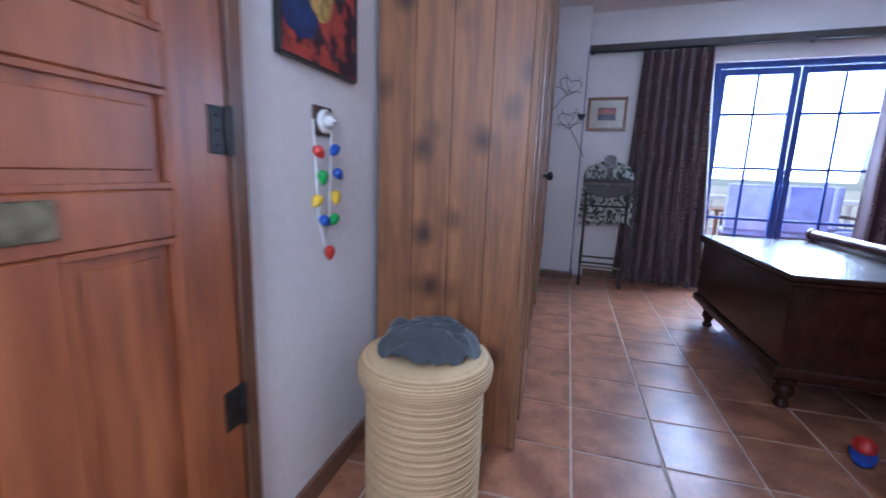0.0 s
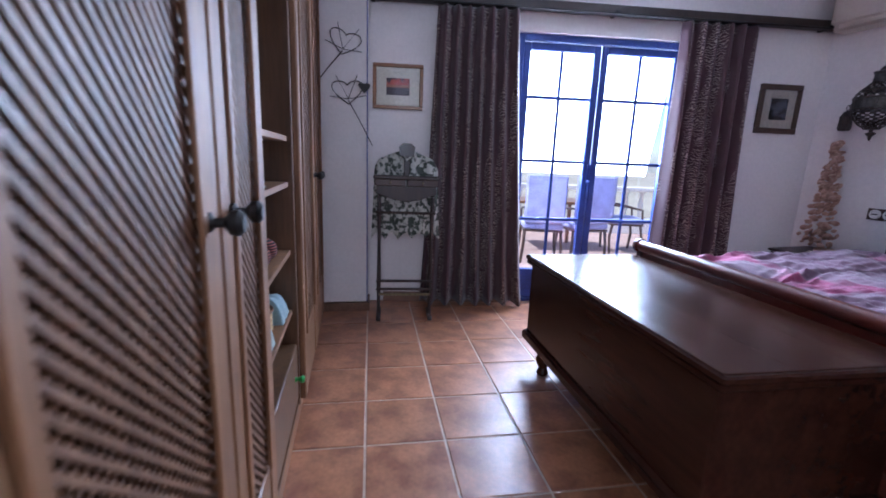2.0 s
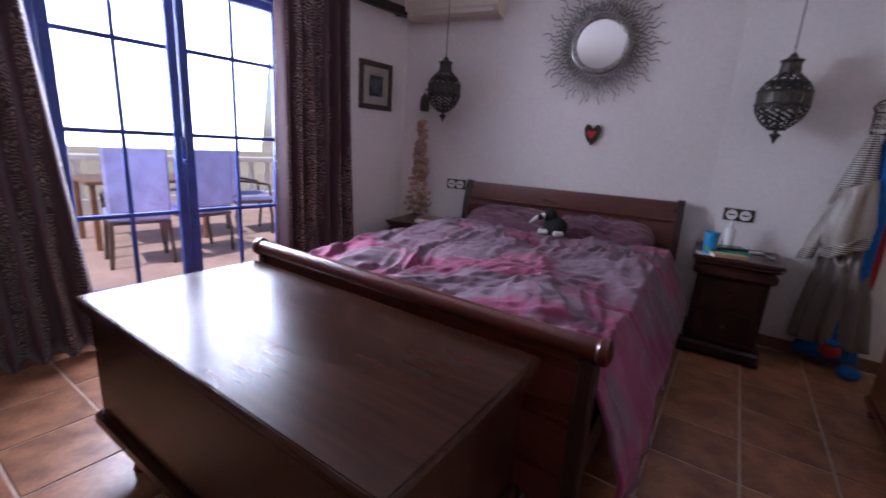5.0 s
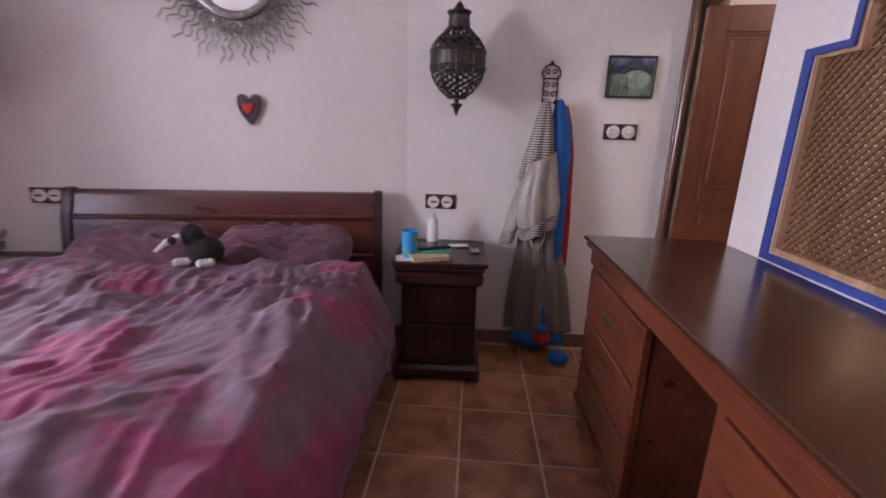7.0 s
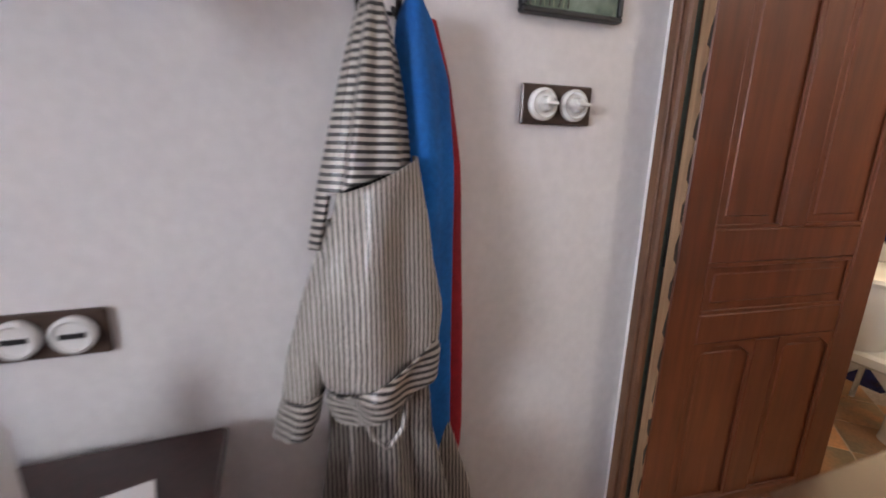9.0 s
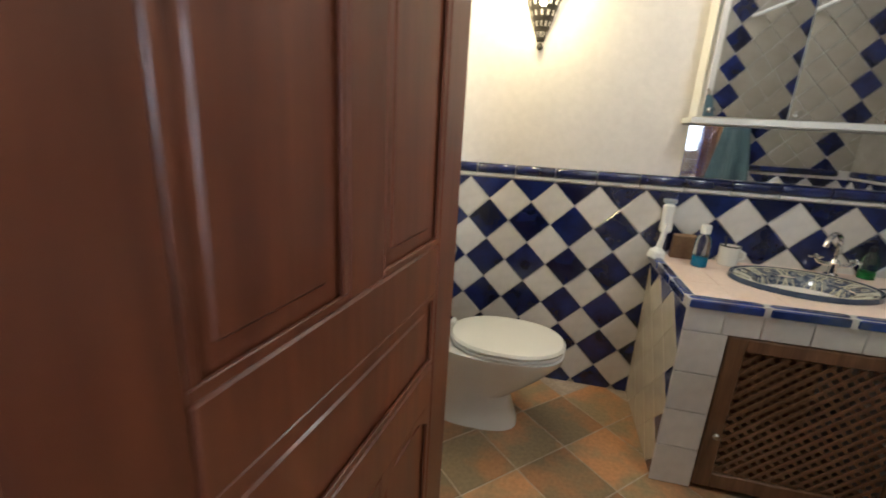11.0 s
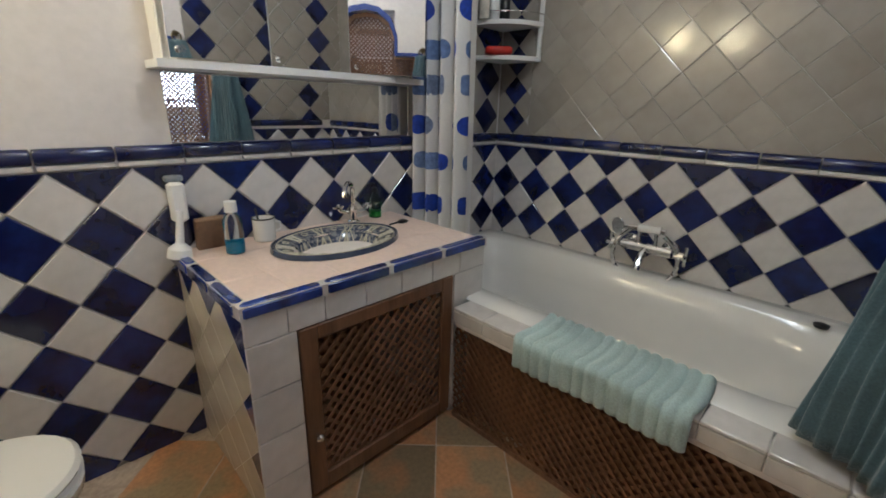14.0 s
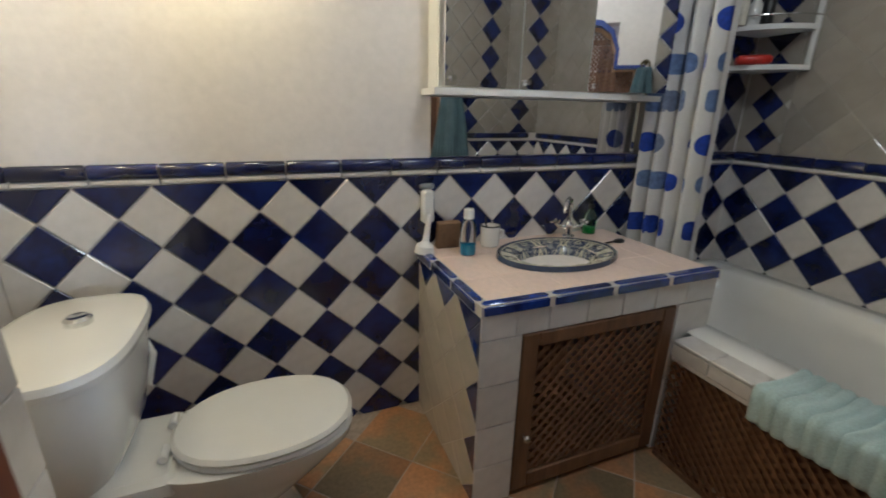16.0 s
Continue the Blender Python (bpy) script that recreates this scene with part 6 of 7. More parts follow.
for k in range(4):
    part("rail_tile", Mesh().lathe([(0.022, 0), (0.024, 0.004), (0.024, 0.180), (0.022, 0.184)], 12, pose(1.86 + k * 0.186, 0.436, 1.117, 0, 90, 0), 1.0, 0.75), BLUETILE, ws)
SF = lambda u, v: pose(VX1 - 0.0125, u, v, 90, 0, 90)
diamonds(van, SF, VY - 0.006, 0.63, -1.51, VY - 0.006, 0.0, 0.735, lambda i, j: EDGETILE if i == 0 or j == 1 else IVORYTILE, 0.105, 0.0028)
# jamb strip of square tiles beside the toilet
be = bpy.data.objects["bath_wall_east"]
for k in range(14):
    part("tile", Mesh().box(-0.045, -0.075, 0, 0.045, 0.075, 0.01, c=0.002), WHITETILE, be, "", 34, pose(4.575, -0.6195, 0.08 + k * 0.153, 90, 0, 0))
    for y in (-0.085, -0.235, -0.385, -0.535):
        part("tile", Mesh().box(-0.073, -0.075, 0, 0.073, 0.075, 0.008, c=0.002), WHITETILE, be, "", 34, pose(4.5245, y - 0.005, 0.08 + k * 0.153, 90, 0, -90))

# lattice door of the vanity
vd = part("door_frame", Mesh().box(2.795, VY - 0.02, 0.02, 2.855, VY - 0.002, 0.652, c=0.004).box(3.39, VY - 0.02, 0.02, 3.45, VY - 0.002, 0.652, c=0.004).box(2.855, VY - 0.02, 0.02, 3.39, VY - 0.002, 0.085, c=0.004).box(2.855, VY - 0.02, 0.60, 3.39, VY - 0.002, 0.652, c=0.004), LATTICE_WOOD, van)
vl = Mesh()
slats(vl, 2.857, 3.388, 0.087, 0.598, 0.046, 0.018, 0.004, 0.0)
part("lattice", Mesh().add([(y, VY - 0.018 + x, z) for x, y, z in vl.v], vl.f), LATTICE_WOOD, vd, "wooden lattice panel")
part("knob", Mesh().lathe([(0.008, 0), (0.006, 0.012), (0.014, 0.022), (0.008, 0.03)], 12, pose(3.42, VY - 0.002, 0.26, -90, 0, 0)), CHROME, vd, "chrome knob")

# basin
bas = thing("wash_basin", pose(3.10, -1.235, VZ - 0.014), "oval basin painted with blue and white arabesques", "basin")
BLUEWHITE = mat("arabesque_glaze", (0.24, 0.25, 0.27), 0.12, second=(0.035, 0.05, 0.10), scale=70, fine=60, bump=0.0, coat=0.5, lo=0.44, hi=0.56, var=0.9)
CREAMPAINT = mat("cream_glaze_line", (0.60, 0.57, 0.46), 0.15, var=0.1, bump=0.0, coat=0.4)
bowl = [(1.0, 0.016), (0.985, 0.028), (0.93, 0.026), (0.80, 0.018), (0.645, 0.006), (0.60, -0.03), (0.42, -0.07), (0.06, -0.085)]
part("bowl", Mesh().lathe(bowl, 64, None, 0.26, 0.185, cap=False), BLUEWHITE, bas, "", 60)
part("rim", Mesh().lathe([(0.97, 0.0), (1.005, 0.012), (0.988, 0.030), (0.96, 0.0285), (0.945, 0.0265)], 64, None, 0.26, 0.185, cap=False), mat("dark_blue_rim", (0.05, 0.07, 0.13), 0.15, coat=0.5), bas)
part("drain", Mesh().lathe([(0.024, -0.086), (0.02, -0.083)], 18), CHROME, bas)


def in_bowl(r, a):
    """A point on the inside of the bowl, at a share r of its width."""
    for (r1, z1), (r0, z0) in zip(bowl[1:], bowl[2:]):
        if r >= r0:
            k = (r - r0) / (r1 - r0)
            return 0.26 * r * math.cos(a), 0.185 * r * math.sin(a), z0 + (z1 - z0) * min(1, k) + 0.001
    return 0.0, 0.0, -0.084


for k in range(10):
    a = 2 * math.pi * k / 10
    for q, w in ((0.33, 0.0034), (0.25, 0.002)):
        part("painted_arc", Mesh().tube([in_bowl(0.92 - q * 1.35 * abs(math.sin(t)) ** 1.0, a + q * 1.2 * math.cos(t)) for t in (math.pi * i / 18 for i in range(19))], w, 5), CREAMPAINT, bas, "cream painted arch")
    part("painted_flower", Mesh().tube([in_bowl(0.82 + 0.045 * math.sin(t), a + 0.055 * math.cos(t)) for t in (2 * math.pi * i / 12 for i in range(13))], 0.002, 5), CREAMPAINT, bas, "cream painted ring")
part("painted_band", Mesh().tube([in_bowl(0.92, t) for t in (2 * math.pi * i / 48 for i in range(49))], 0.002, 5), CREAMPAINT, bas, "cream painted line")
fc = thing("basin_tap", pose(2.90, -1.43, VZ + 0.0), "old-style chrome mixer tap with cross handles", "tap")
part("base", Mesh().lathe([(0.028, 0), (0.028, 0.008), (0.016, 0.016), (0.014, 0.05), (0.02, 0.06), (0.014, 0.075)], 16), CHROME, fc)
part("spout", Mesh().tube([(0, 0, 0.06)] + [(0.05 - 0.05 * math.cos(t), 0.0 + 0.045 * (1 - math.cos(t)), 0.14 + 0.05 * math.sin(t)) for t in (math.pi * i / 10 for i in range(11))], 0.010, 10), CHROME, fc)
for s in (-1, 1):
    tp_ = part("handle", Mesh().tube([(0, 0, 0.045), (s * 0.05, -s * 0.02, 0.055), (s * 0.062, -s * 0.02, 0.07)], 0.008, 8), CHROME, fc)
    part("cross", Mesh().tube([(s * 0.062 - 0.026, -s * 0.02, 0.075), (s * 0.062 + 0.026, -s * 0.02, 0.075)], 0.005, 6).tube([(s * 0.062, -s * 0.02 - 0.026, 0.075), (s * 0.062, -s * 0.02 + 0.026, 0.075)], 0.005, 6).ball(0.009, pose(s * 0.062, -s * 0.02, 0.08), seg=8), CHROME, tp_)

VT = VZ - 0.003
mo = thing("mouthwash_bottle", pose(3.44, -1.36, VT), "clear bottle with blue mouthwash and a white cap", "bottle")
part("bottle", Mesh().lathe([(0.03, 0), (0.032, 0.006), (0.032, 0.12), (0.02, 0.14), (0.016, 0.15)], 18), clear("clear_plastic", (0.93, 0.96, 0.97), 0.1), mo)
part("mouthwash", Mesh().lathe([(0.0285, 0.003), (0.029, 0.045), (0.005, 0.0455)], 18), CYANP, mo, "bright blue liquid")
part("cap", Mesh().lathe([(0.021, 0.148), (0.02, 0.185)], 16), WHITEPLASTIC, mo)
mg = thing("enamel_mug", pose(3.30, -1.44, VT), "white enamel mug with a dark rim holding brushes", "mug")
part("mug", Mesh().lathe([(0.036, 0), (0.04, 0.004), (0.042, 0.088), (0.039, 0.088), (0.036, 0.008)], 22), CERAMIC, mg)
part("rim", Mesh().lathe([(0.0425, 0.086), (0.0435, 0.09), (0.039, 0.091)], 22, cap=False), BLACK, mg)
part("handle", Mesh().tube([(-0.04, 0, 0.07), (-0.065, 0, 0.06), (-0.065, 0, 0.035), (-0.04, 0, 0.025)], 0.005, 6), CERAMIC, mg)
tagged(part("toothbrush", Mesh().tube([(0.01, 0, 0.01), (0.03, 0.01, 0.13)], 0.004, 6), BLACK, None, "dark toothbrush standing in the mug", 34, pose(3.30, -1.44, VT)), "", "toothbrush")
tagged(part("brown_box", Mesh().box(0, 0, 0, 0.10, 0.035, 0.115, c=0.003), mat("brown_card", (0.22, 0.13, 0.07), 0.6), None, "small brown box standing against the tiles", 34, pose(3.43, -1.50, VT, -8, 0, 0)), "", "box")
so = thing("soap_bottle", pose(2.75, -1.47, VT), "clear green soap dispenser bottle with a dark pump", "bottle")
part("bottle", Mesh().lathe([(0.03, 0), (0.03, 0.085), (0.014, 0.11), (0.013, 0.12)], 16), clear("green_plastic_clear", (0.75, 0.92, 0.78), 0.1), so)
part("soap", Mesh().lathe([(0.027, 0.003), (0.027, 0.03), (0.004, 0.0305)], 16), GREENP, so)
part("pump", Mesh().lathe([(0.014, 0.12), (0.012, 0.14), (0.004, 0.142), (0.004, 0.165)], 10).tube([(0, 0, 0.163), (0.035, 0.0, 0.158)], 0.005, 6), BLACK, so)
tagged(part("nail_brush", Mesh().lathe([(0.02, 0), (0.022, 0.008), (0.012, 0.014)], 12, None, 1.3, 0.8).tube([(0.02, 0, 0.006), (0.085, 0.01, 0.006)], 0.004, 6), BLACK, None, "small dark brush beside the basin", 34, pose(2.72, -1.30, VT)), "", "brush")
br = thing("brush_holder", pose(3.565, -1.515, 0.88), "white wall-mounted toothbrush holder", "holder")
part("holder", Mesh().box(-0.025, 0, 0, 0.025, 0.045, 0.14, c=0.01), WHITEPLASTIC, br)
part("clip", Mesh().box(-0.028, 0, 0.14, 0.028, 0.03, 0.16, c=0.004), mat("clear_grey", (0.3, 0.32, 0.34), 0.3), br)
hd = thing("hair_dryer_nozzle", pose(3.60, -1.43, VT), "white funnel-shaped plastic piece on the counter corner", "nozzle")
part("funnel", Mesh().lathe([(0.04, 0), (0.036, 0.03), (0.014, 0.05), (0.010, 0.16)], 14, pose(0, 0, 0, 0, -8, 0)), WHITEPLASTIC, hd)

# mirror cabinet
mc = thing("mirror_cabinet", pose(-0.03, 0, 0), "white three-door mirror cabinet with its mirrored doors ajar", "mirror cabinet")
part("carcass", Mesh().box(2.60, -1.529, 1.40, 3.585, -1.425, 2.05, c=0.004), WHITEPLASTIC, mc)
for a, b_, pivot, turn in ((2.605, 2.925, 2.925, -22.0), (2.93, 3.25, 3.09, 0.0), (3.255, 3.575, 3.255, 5.0)):
    d = part("door", Mesh().box(a - pivot, -0.006, 0, b_ - pivot, 0.006, 0.64), MIRROR, mc, "mirrored door", 34, pose(pivot, -1.416, 1.405, 0, 0, turn))
    part("knob", Mesh().lathe([(0.008, 0), (0.008, 0.012), (0.011, 0.016)], 12, pose(b_ - pivot - 0.03, 0.006, 0.025, -90, 0, 0)), CHROME, d)
curve = [(2.55 + 1.06 * i / 16, -1.40 + 0.06 * math.sin(math.pi * (i + 1.5) / 19)) for i in range(17)]
part("shelf", Mesh().prism([(2.55, -1.529)] + curve + [(3.61, -1.529)], 1.376, 1.399), WHITEPLASTIC, mc)
tagged(part("wall_mirror", Mesh().box(2.50, -1.5295, 1.145, 3.545, -1.5185, 1.371), MIRROR, None, "low strip mirror under the cabinet"), "", "mirror")

# toilet
tl = thing("toilet", pose(0, 0, 0), "white ceramic toilet with a rounded cistern and closed lid", "toilet")


def oval(cx, cy, rx, ry, n_=36, e=2.6):
    return [(cx + rx * abs(math.cos(t)) ** (2 / e) * (1 if math.cos(t) > 0 else -1), cy + ry * abs(math.sin(t)) ** (2 / e) * (1 if math.sin(t) > 0 else -1)) for t in (2 * math.pi * i / n_ for i in range(n_))]


def loft(rings):
    me = Mesh()
    n_ = len(rings[0][0])
    me.add([(x, y, z) for r, z in rings for x, y in r], [tuple(range(n_ - 1, -1, -1)), tuple(range(n_ * (len(rings) - 1), n_ * len(rings)))] + [(k * n_ + i, k * n_ + (i + 1) % n_, (k + 1) * n_ + (i + 1) % n_, (k + 1) * n_ + i) for k in range(len(rings) - 1) for i in range(n_)])
    return me


TY = -1.095
CY = -1.13
part("cistern", loft([(oval(4.69, CY, 0.10, 0.19, e=3), 0.40), (oval(4.685, CY, 0.125, 0.215, e=3), 0.46), (oval(4.675, CY, 0.145, 0.24, e=3), 0.60), (oval(4.67, CY, 0.155, 0.25, e=3), 0.725)]), CERAMIC, tl)
part("cistern_lid", loft([(oval(4.67, CY, 0.162, 0.257, e=3), 0.726), (oval(4.67, CY, 0.168, 0.263, e=3), 0.745), (oval(4.67, CY, 0.162, 0.257, e=3), 0.762), (oval(4.67, CY, 0.135, 0.23, e=3), 0.77)]), CERAMIC, tl)
part("flush_button", Mesh().lathe([(0.032, 0.768), (0.032, 0.784), (0.024, 0.792), (0.005, 0.790)], 24, pose(4.65, -1.17, 0)), CHROME, tl, "chrome flush button")
part("overflow_pipe", Mesh().tube([(4.60, -1.40, 0.42), (4.575, -1.42, 0.52), (4.60, -1.43, 0.60), (4.68, -1.43, 0.63)], 0.013, 8), CERAMIC, tl)
part("pedestal", loft([(oval(4.34, TY, 0.20, 0.115), 0.0), (oval(4.34, TY, 0.195, 0.105), 0.03), (oval(4.36, TY, 0.17, 0.09), 0.15), (oval(4.30, TY, 0.24, 0.13), 0.26), (oval(4.26, TY, 0.285, 0.18), 0.36), (oval(4.26, TY, 0.29, 0.187), 0.388)]), CERAMIC, tl)
part("shelf", Mesh().box(4.45, TY - 0.15, 0.33, 4.74, TY + 0.15, 0.40, c=0.03), CERAMIC, tl)
part("seat", loft([(oval(4.225, TY, 0.25, 0.183, e=2.2), 0.390), (oval(4.225, TY, 0.255, 0.188, e=2.2), 0.40), (oval(4.225, TY, 0.25, 0.184, e=2.2), 0.408)]), WHITEPLASTIC, tl)
part("seat_lid", loft([(oval(4.225, TY, 0.252, 0.186, e=2.2), 0.411), (oval(4.225, TY, 0.256, 0.189, e=2.2), 0.42), (oval(4.225, TY, 0.245, 0.18, e=2.2), 0.431), (oval(4.225, TY, 0.20, 0.14, e=2.2), 0.437)]), CERAMIC, tl)
for s in (-1, 1):
    part("lid_hinge", Mesh().lathe([(0.012, 0), (0.012, 0.05)], 10, pose(4.485, TY + s * 0.07 - 0.025, 0.418, -90, 0, 0)), WHITEPLASTIC, tl)
part("water_pipe", Mesh().tube([(4.78, TY - 0.24, 0.0), (4.76, TY - 0.25, 0.35), (4.70, TY - 0.26, 0.62), (4.62, TY - 0.24, 0.60), (4.60, TY - 0.2, 0.52)], 0.012, 8), CERAMIC, tl)

# bathtub
tub = thing("bathtub", pose(0, 0, 0), "white enamel built-in bathtub", "bathtub")
OX, OY, AX, AY = 2.245, -0.55, 0.468, 0.96


def rr(ax, ay, e, n_=64):
    return oval(OX, OY, ax, ay, n_, e)


rings = [(rr(AX, AY, 40), 0.525), (rr(AX - 0.01, AY - 0.01, 30), 0.535), (rr(AX - 0.115, AY - 0.09, 7), 0.537), (rr(AX - 0.13, AY - 0.11, 6), 0.525), (rr(AX - 0.16, AY - 0.16, 5), 0.40), (rr(AX - 0.19, AY - 0.24, 4.5), 0.22), (rr(AX - 0.24, AY - 0.32, 4), 0.155), (rr(0.05, 0.1, 2), 0.145)]
me = Mesh()
n_ = 64
me.add([(x, y, z) for r, z in rings for x, y in r], [(k * n_ + i, k * n_ + (i + 1) % n_, (k + 1) * n_ + (i + 1) % n_, (k + 1) * n_ + i) for k in range(len(rings) - 1) for i in range(n_)] + [tuple(range(n_ * (len(rings) - 1), n_ * len(rings)))])
part("basin", me, ENAMEL, tub, "", 60)
part("overflow", Mesh().lathe([(0.03, 0), (0.03, 0.008), (0.024, 0.012)], 20, pose(2.285, 0.235, 0.44, 90, 0, 0)), CHROME, tub, "chrome overflow")
part("drain", Mesh().lathe([(0.03, 0.147), (0.026, 0.152)], 18, pose(2.285, 0.0, 0)), CHROME, tub)
ap = thing("tub_surround", pose(0, 0, 0), "brown lattice panel fronting the bathtub under a white ledge", "tub panel")
part("ledge_core", Mesh().box(2.715, VY + 0.02, 0.44, 2.80, 0.438, 0.512), PLASTER, ap)
for k in range(9):
    y0 = VY + 0.02 + k * 0.148
    part("ledge_tile", Mesh().box(2.712, y0, 0.513, 2.812, min(0.438, y0 + 0.146), 0.527, c=0.004), WHITETILE, ap)
    part("ledge_tile", Mesh().box(2.80, y0, 0.462, 2.811, min(0.438, y0 + 0.146), 0.512, c=0.003), WHITETILE, ap)
part("backing", Mesh().box(2.70, VY + 0.02, 0.0, 2.72, 0.438, 0.44), PINE_SHADED, ap)
al = Mesh()
slats(al, VY + 0.015, 0.436, 0.01, 0.455, 0.040, 0.015, 0.004, 2.786)
part("lattice", al, LATTICE_WOOD, ap, "diagonal wooden lattice")
part("bottom_rail", Mesh().box(2.77, VY + 0.02, 0.0, 2.80, 0.436, 0.02), LATTICE_WOOD, ap)


def bath_mat(s, t):
    y = -0.57 + 0.57 * s
    rib = abs(math.sin(s * 15 * math.pi)) ** 0.6 * 0.013
    k = t * 0.36
    if k < 0.20:
        return 2.605 + k, y + 0.012 * math.sin(k * 14), 0.540 + rib
    if k < 0.24:
        a = (k - 0.20) / 0.04 * math.pi / 2
        return 2.805 + (0.024 + rib) * math.sin(a), y, 0.516 + (0.024 + rib) * math.cos(a)
    return 2.829 + rib + 0.006 * math.sin(s * 9), y + 0.01 * (k - 0.24), 0.516 - (k - 0.24) * 0.75


tagged(part("bath_mat", Mesh().grid(bath_mat, 112, 22), MATTERRY, None, "ribbed aqua bath mat folded over the tub ledge", 80, None, 0.008), "", "bath mat")
mx = thing("bath_mixer", pose(1.783, -0.51, 0.66) @ Matrix.Scale(1.3, 4), "old-style chrome bath mixer with a hand shower", "tap")
part("body", Mesh().tube([(0.05, -0.09, 0), (0.05, 0.09, 0)], 0.018, 10).tube([(0, -0.07, 0), (0.05, -0.07, 0)], 0.02, 10).tube([(0, 0.07, 0), (0.05, 0.07, 0)], 0.02, 10), CHROME, mx)
part("spout", Mesh().tube([(0.05, 0, 0), (0.09, 0, -0.02), (0.12, 0, -0.07)], 0.014, 10), CHROME, mx)
for s in (-1, 1):
    h_ = part("handle", Mesh().lathe([(0.014, 0), (0.014, 0.03)], 10, pose(0.05, s * 0.10, 0, -90 * s, 0, 0)), CHROME, mx)
    part("cross", Mesh().tube([(0.05, s * 0.135, -0.035), (0.05, s * 0.135, 0.035)], 0.006, 6).tube([(0.015, s * 0.135, 0), (0.085, s * 0.135, 0)], 0.006, 6), CHROME, h_)
part("hand_shower", Mesh().tube([(0.06, -0.09, 0.07), (0.06, 0.06, 0.075)], 0.011, 8).lathe([(0.01, 0), (0.032, 0.012), (0.032, 0.02)], 14, pose(0.06, -0.10, 0.07, 90, 0, 60)), CHROME, mx)
part("grip", Mesh().tube([(0.06, -0.035, 0.073), (0.06, 0.045, 0.077)], 0.0145, 12), CERAMIC, mx, "white porcelain grip")
for y in (-0.07, 0.07):
    part("wall_plate", Mesh().lathe([(0.034, 0), (0.032, 0.006), (0.022, 0.012)], 20, pose(0, y, 0, 0, 90, 0)), CHROME, mx)
for y in (-0.03, 0.03):
    part("cradle", Mesh().tube([(0.05, y, 0.01), (0.06, y, 0.06)], 0.007, 6), CHROME, mx)
part("hose", Mesh().tube([(0.06 + 0.01 * math.sin(3 * a), 0.115 * math.sin(a), -0.035 - 0.115 * math.cos(a)) for a in (math.pi * (-0.82 + 1.64 * i / 28) for i in range(29))], 0.008, 8), CHROME, mx)
tagged(part("rubber_plug", Mesh().lathe([(0.022, 0), (0.026, 0.012), (0.01, 0.018)], 12), BLACK, None, "black rubber plug on the tub rim", 34, pose(1.92, 0.18, 0.537)), "", "plug")

# corner shelf
cs = thing("corner_shelf", pose(1.785, -1.517, 0), "white plastic corner shelf with bottles and sponges", "shelf")
for z in (1.53, 1.70):
    part("shelf", Mesh().prism([(0, 0)] + [(0.27 * math.cos(t), 0.27 * math.sin(t)) for t in (math.pi / 2 * i / 12 for i in range(13))], z, z + 0.022), WHITEPLASTIC, cs)
for x, y in ((0.26, 0.01), (0.01, 0.26)):
    part("upright", Mesh().box(x - 0.01, y - 0.01, 1.53, x + 0.01, y + 0.01, 2.0, c=0.003), WHITEPLASTIC, cs)
part("guard", Mesh().tube([(0.27 * math.cos(t), 0.27 * math.sin(t), 1.76) for t in (math.pi / 2 * i / 12 for i in range(13))], 0.003, 6), CHROME, cs)
tagged(part("sponge", Mesh().box(-0.07, -0.04, 0, 0.07, 0.04, 0.04, c=0.015), REDP, None, "red sponge on the corner shelf", 50, pose(1.99, -1.38, 1.553, 0, 0, -45)), "", "sponge")
for k, (x, y, h_, mt) in enumerate(((1.93, -1.40, 0.14, BLACK), (1.99, -1.42, 0.12, WHITEPLASTIC), (2.05, -1.44, 0.15, PAPER))):
    b_ = thing("shampoo_bottle", pose(x, y, 1.723), "shampoo bottle on the corner shelf", "bottle", "bottles on the corner shelf")
    part("body", Mesh().lathe([(0.024, 0), (0.026, 0.005), (0.026, h_ - 0.03), (0.014, h_ - 0.01)], 14), mt, b_)
    part("cap", Mesh().lathe([(0.014, h_ - 0.01), (0.014, h_ + 0.02)], 12), BLACK if k else WHITEPLASTIC, b_)

# shower curtain
def drape(s, t, off=0.0):
    w = math.sin(s * 4 * 2 * math.pi + 0.7)
    spread = 1.0 + 0.12 * (1 - t)
    y = -1.47 + 0.27 * s * spread
    x = 2.48 - 0.08 * s + 0.042 * w + off
    return x, y, 0.46 + 1.75 * t


sc = tagged(part("shower_curtain", Mesh().grid(drape, 120, 20), SHOWER, None, "white shower curtain with rows of blue circles and squares", 80), "", "shower curtain")
SPOT = [mat("print_royal_blue", (0.02, 0.06, 0.42), 0.6, var=0.3, scale=30), mat("print_pale_blue", (0.16, 0.24, 0.48), 0.6, var=0.3, scale=40), mat("print_grey_blue", (0.20, 0.25, 0.40), 0.6, var=0.3, scale=40)]
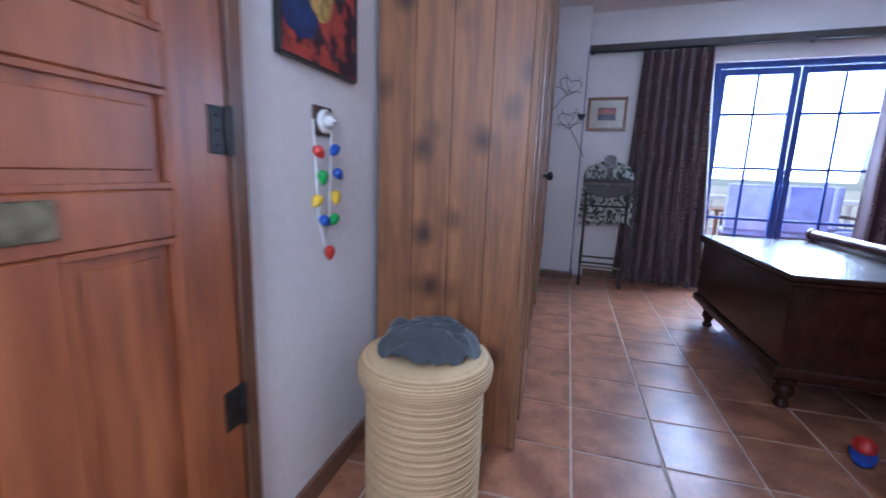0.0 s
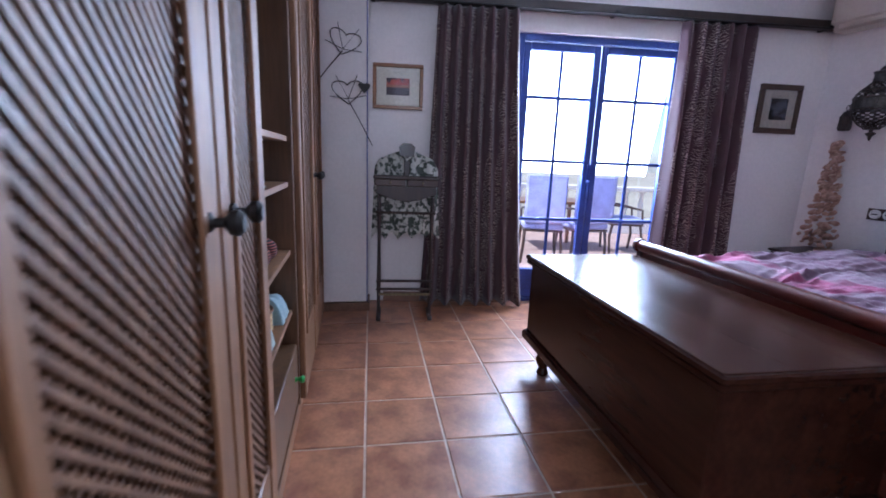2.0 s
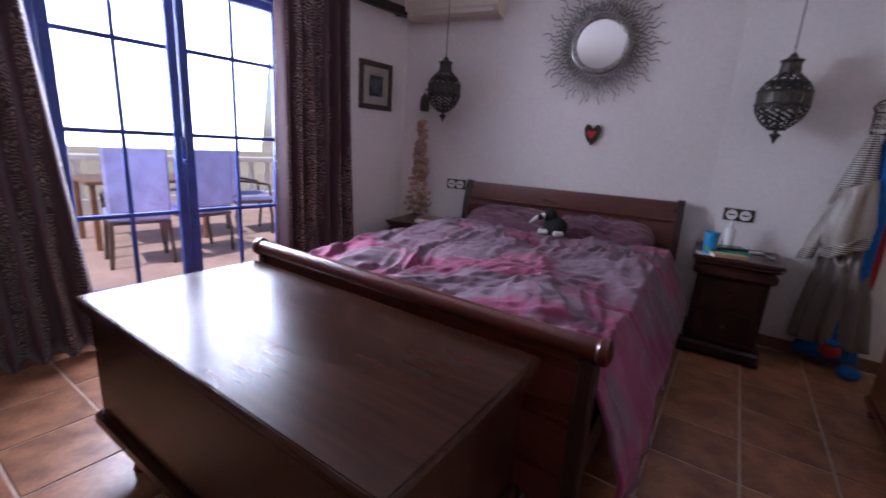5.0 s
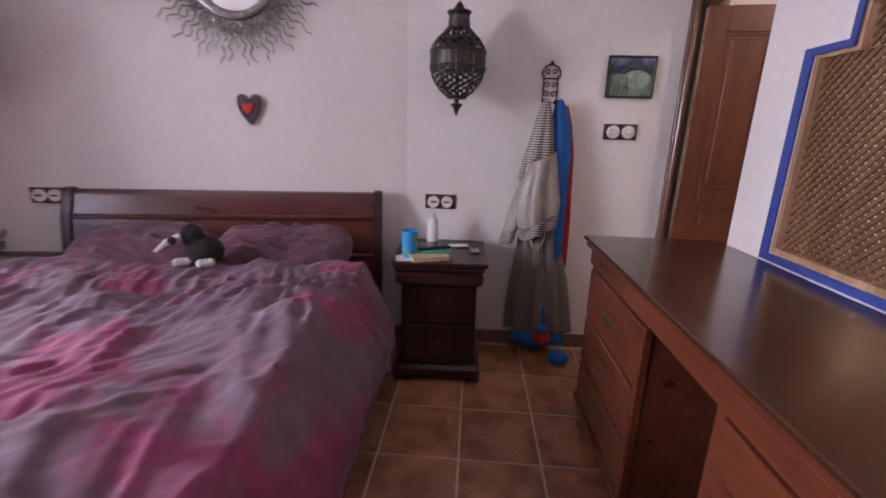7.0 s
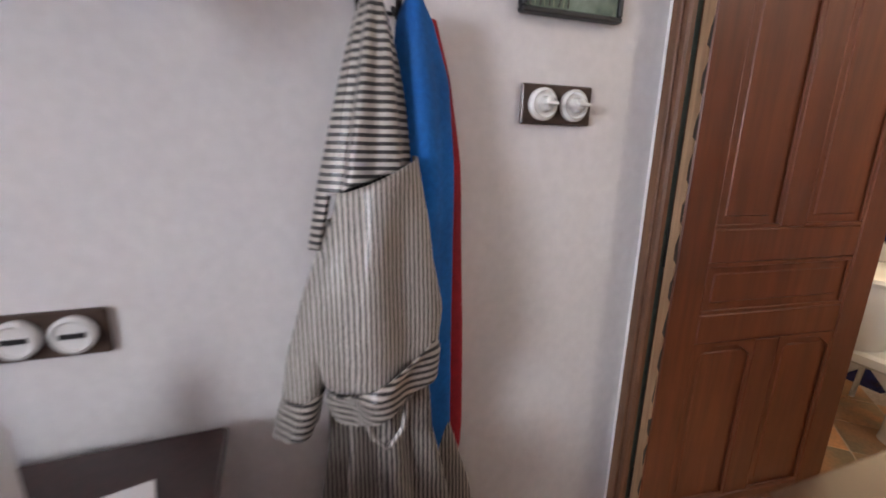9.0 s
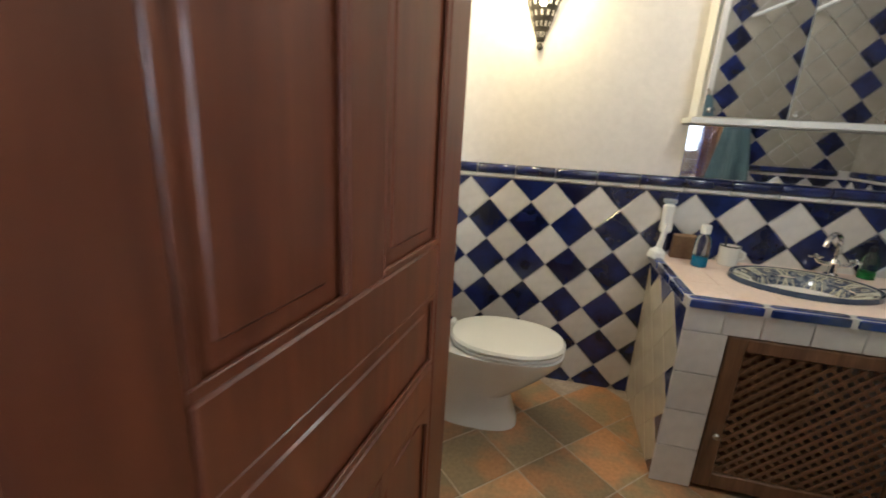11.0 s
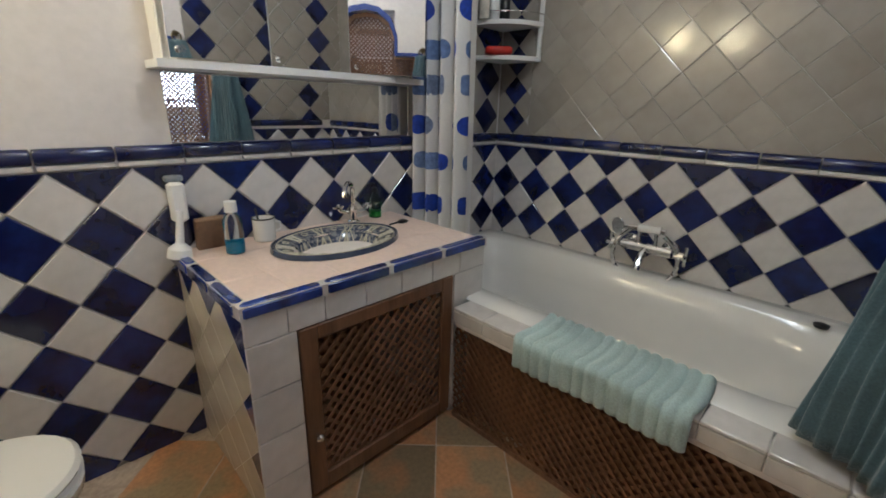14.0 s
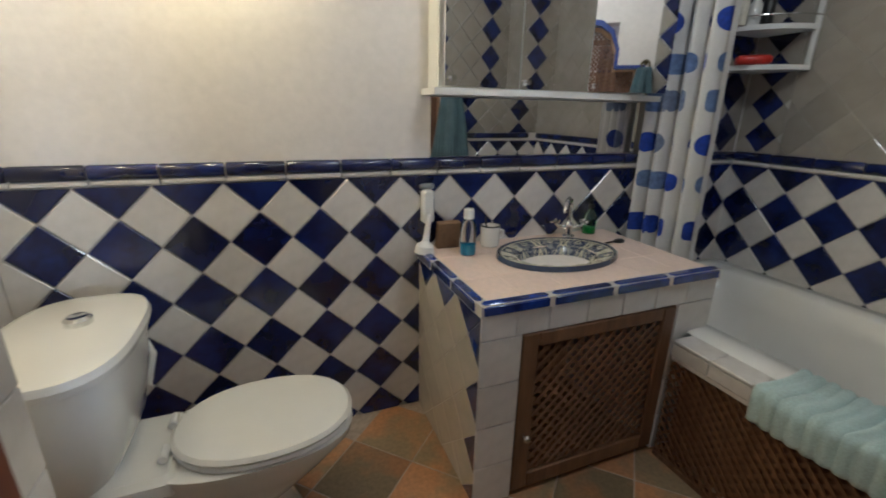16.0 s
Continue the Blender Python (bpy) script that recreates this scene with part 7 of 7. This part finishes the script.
for r, z in enumerate((0.58, 0.82, 1.03, 1.20, 1.38, 1.53, 1.69, 1.85, 2.02)):
    for c_ in range(5):
        s0, t0 = (c_ + 0.5 + 0.12 * ((r * 7 + c_ * 3) % 3 - 1)) / 5, (z - 0.46) / 1.75
        kind_ = r % 3

        def spot(a, b_):
            n_, e = a * 2 * math.pi, (2, 5, 3)[kind_]
            hw, hh = (0.062, 0.070, 0.074)[kind_], (0.026, 0.026, 0.024)[kind_]
            cu, su = math.cos(n_), math.sin(n_)
            u = hw * b_ * abs(cu) ** (2 / e) * (1 if cu > 0 else -1)
            v = hh * b_ * abs(su) ** (2 / e) * (1 if su > 0 else -1)
            return drape(min(1, max(0, s0 + u)), t0 + v, 0.003)
        part("printed_spot", Mesh().grid(spot, 20, 4), SPOT[(0, 2, 1)[kind_] if (r + c_) % 4 else 2 - kind_] if r > 1 else SPOT[0], sc)
cr = thing("curtain_rod", pose(0, 0, 0), "white shower curtain rod over the tub", "rod")
part("rod", Mesh().tube([(2.42, -1.53, 2.24), (2.42, 0.44, 2.24)], 0.012, 10), WHITEPLASTIC, cr)
for k in range(6):
    part("ring", Mesh().tube([(2.42 + 0.02 * math.cos(a), -1.44 + 0.07 * k, 2.24 + 0.022 * math.sin(a)) for a in (2 * math.pi * i / 12 for i in range(13))], 0.0025, 5), CHROME, cr)


# robe on the wall beside the lattice
def robe2(s, t):
    an = s * math.pi
    w = 0.20 - 0.15 * t ** 1.2
    f = 1 + 0.04 * math.sin(44 * an) + 0.12 * math.sin(6 * an + 2 * noise.noise(Vector((t * 2, 0, 3))))
    return 2.66 + w * math.cos(an) * f, 0.435 - (0.06 + 0.17 * (1 - t) ** 0.7) * math.sin(an) * f, 0.56 + 1.1 * t


hb2 = thing("robe_hook", pose(2.66, 0.44, 1.68), "small brass ring hook on the bathroom wall", "hook")
part("ring", Mesh().tube([(0.03 * math.cos(a), -0.02, 0.03 * math.sin(a)) for a in (2 * math.pi * i / 14 for i in range(15))], 0.006, 6), BRASS, hb2)
part("plate", Mesh().lathe([(0.02, 0), (0.02, 0.008)], 12, pose(0, 0, 0.02, 90)), BRASS, hb2)
tagged(part("bath_robe", Mesh().grid(robe2, 150, 30), TEALCLOTH, None, "grey-blue ribbed terry bathrobe hanging on the wall", 80, None, 0.006), "", "robe")

# wall sconce
def sconce(m, label):
    s = thing("wall_sconce", m, label, "wall lamp", "pierced wall sconces")
    fil = Mesh()
    for j in range(16):
        for i in range(18):
            if j % 2 and i % 3 == 0:
                continue
            a, b_ = math.pi * i / 18, math.pi * (i + 1) / 18
            r0, r1 = 0.014 + 0.0072 * j, 0.014 + 0.0072 * (j + 1)
            z0, z1 = 0.04 + 0.021 * j, 0.04 + 0.021 * (j + 1)
            fil.add([(r0 * math.cos(a), -r0 * math.sin(a), z0), (r0 * math.cos(b_), -r0 * math.sin(b_), z0), (r1 * math.cos(b_), -r1 * math.sin(b_), z1), (r1 * math.cos(a), -r1 * math.sin(a), z1)], [(0, 1, 2, 3)])
    part("pierced_cone", fil, LAMPMETAL, s, "pierced dark metal half cone", 80)
    part("finial", Mesh().ball(0.016, pose(0, -0.012, 0.02), seg=10), LAMPMETAL, s)
    b_ = part("bulb", Mesh().ball(0.022, pose(0, -0.05, 0.20), 1, 1, 1.3, 10), emit("bulb_glow", (1.0, 0.75, 0.4), 12.0), s)
    b_.visible_shadow = False
    return s


sconce(pose(4.235, -1.53, 1.66, 0, 0, 180), "half-cone pierced metal wall sconce, lit")
sconce(pose(4.95, -1.12, 1.74, 0, 0, 90), "half-cone pierced metal wall sconce, lit")
# Invented lamp base, out of view, to go with the bathroom fill light.
cl = thing("ceiling_lamp", pose(3.2, -0.35, H), "small white lamp base added on the ceiling above the bathroom fill light", "ceiling lamp")
part("base", Mesh().lathe([(0.06, 0), (0.06, -0.03), (0.02, -0.05)], 20), WHITEPLASTIC, cl)

# ---- floor tiles ----
fl = bpy.data.objects["floor"]
PX, PY = 0.356, 0.356
tm = Mesh().box(-PX / 2 + 0.005, -PY / 2 + 0.005, -0.012, PX / 2 - 0.005, PY / 2 - 0.005, 0.0, c=0.003).data("tile", TERRA)
for i in range(-4, 13):
    for j in range(-17, 4):
        x, y = 0.522 + (i - 0.5) * PX, 4.236 + (j - 0.5) * PY
        if not (-0.85 < x < 4.6 and y < 5.3) or (y < 0.42 and x > 0.5) or y < -1.4:
            continue
        ob = new("tile", tm)
        ob.parent = fl
        ob.matrix_basis = pose(x, y, 0.0006 * ((i * 7 + j * 3) % 3))
bs = 0.27
tb_ = Mesh().box(-bs / 2 + 0.002, -bs / 2 + 0.002, -0.012, bs / 2 - 0.002, bs / 2 - 0.002, -0.001, c=0.003).data("tile", BATHFLOOR)
dg = bs * math.sqrt(0.5)
for i in range(-2, 14):
    for j in range(-2, 13):
        x, y = 2.78 + i * dg, -1.56 + j * dg
        if (i + j) % 2 == 0 and 2.70 < x < (4.46 if y > -0.55 else 4.92) and -1.50 < y < 0.32:
            ob = new("tile", tb_)
            ob.parent = fl
            ob.matrix_basis = pose(x, y, 0, 0, 0, 45)
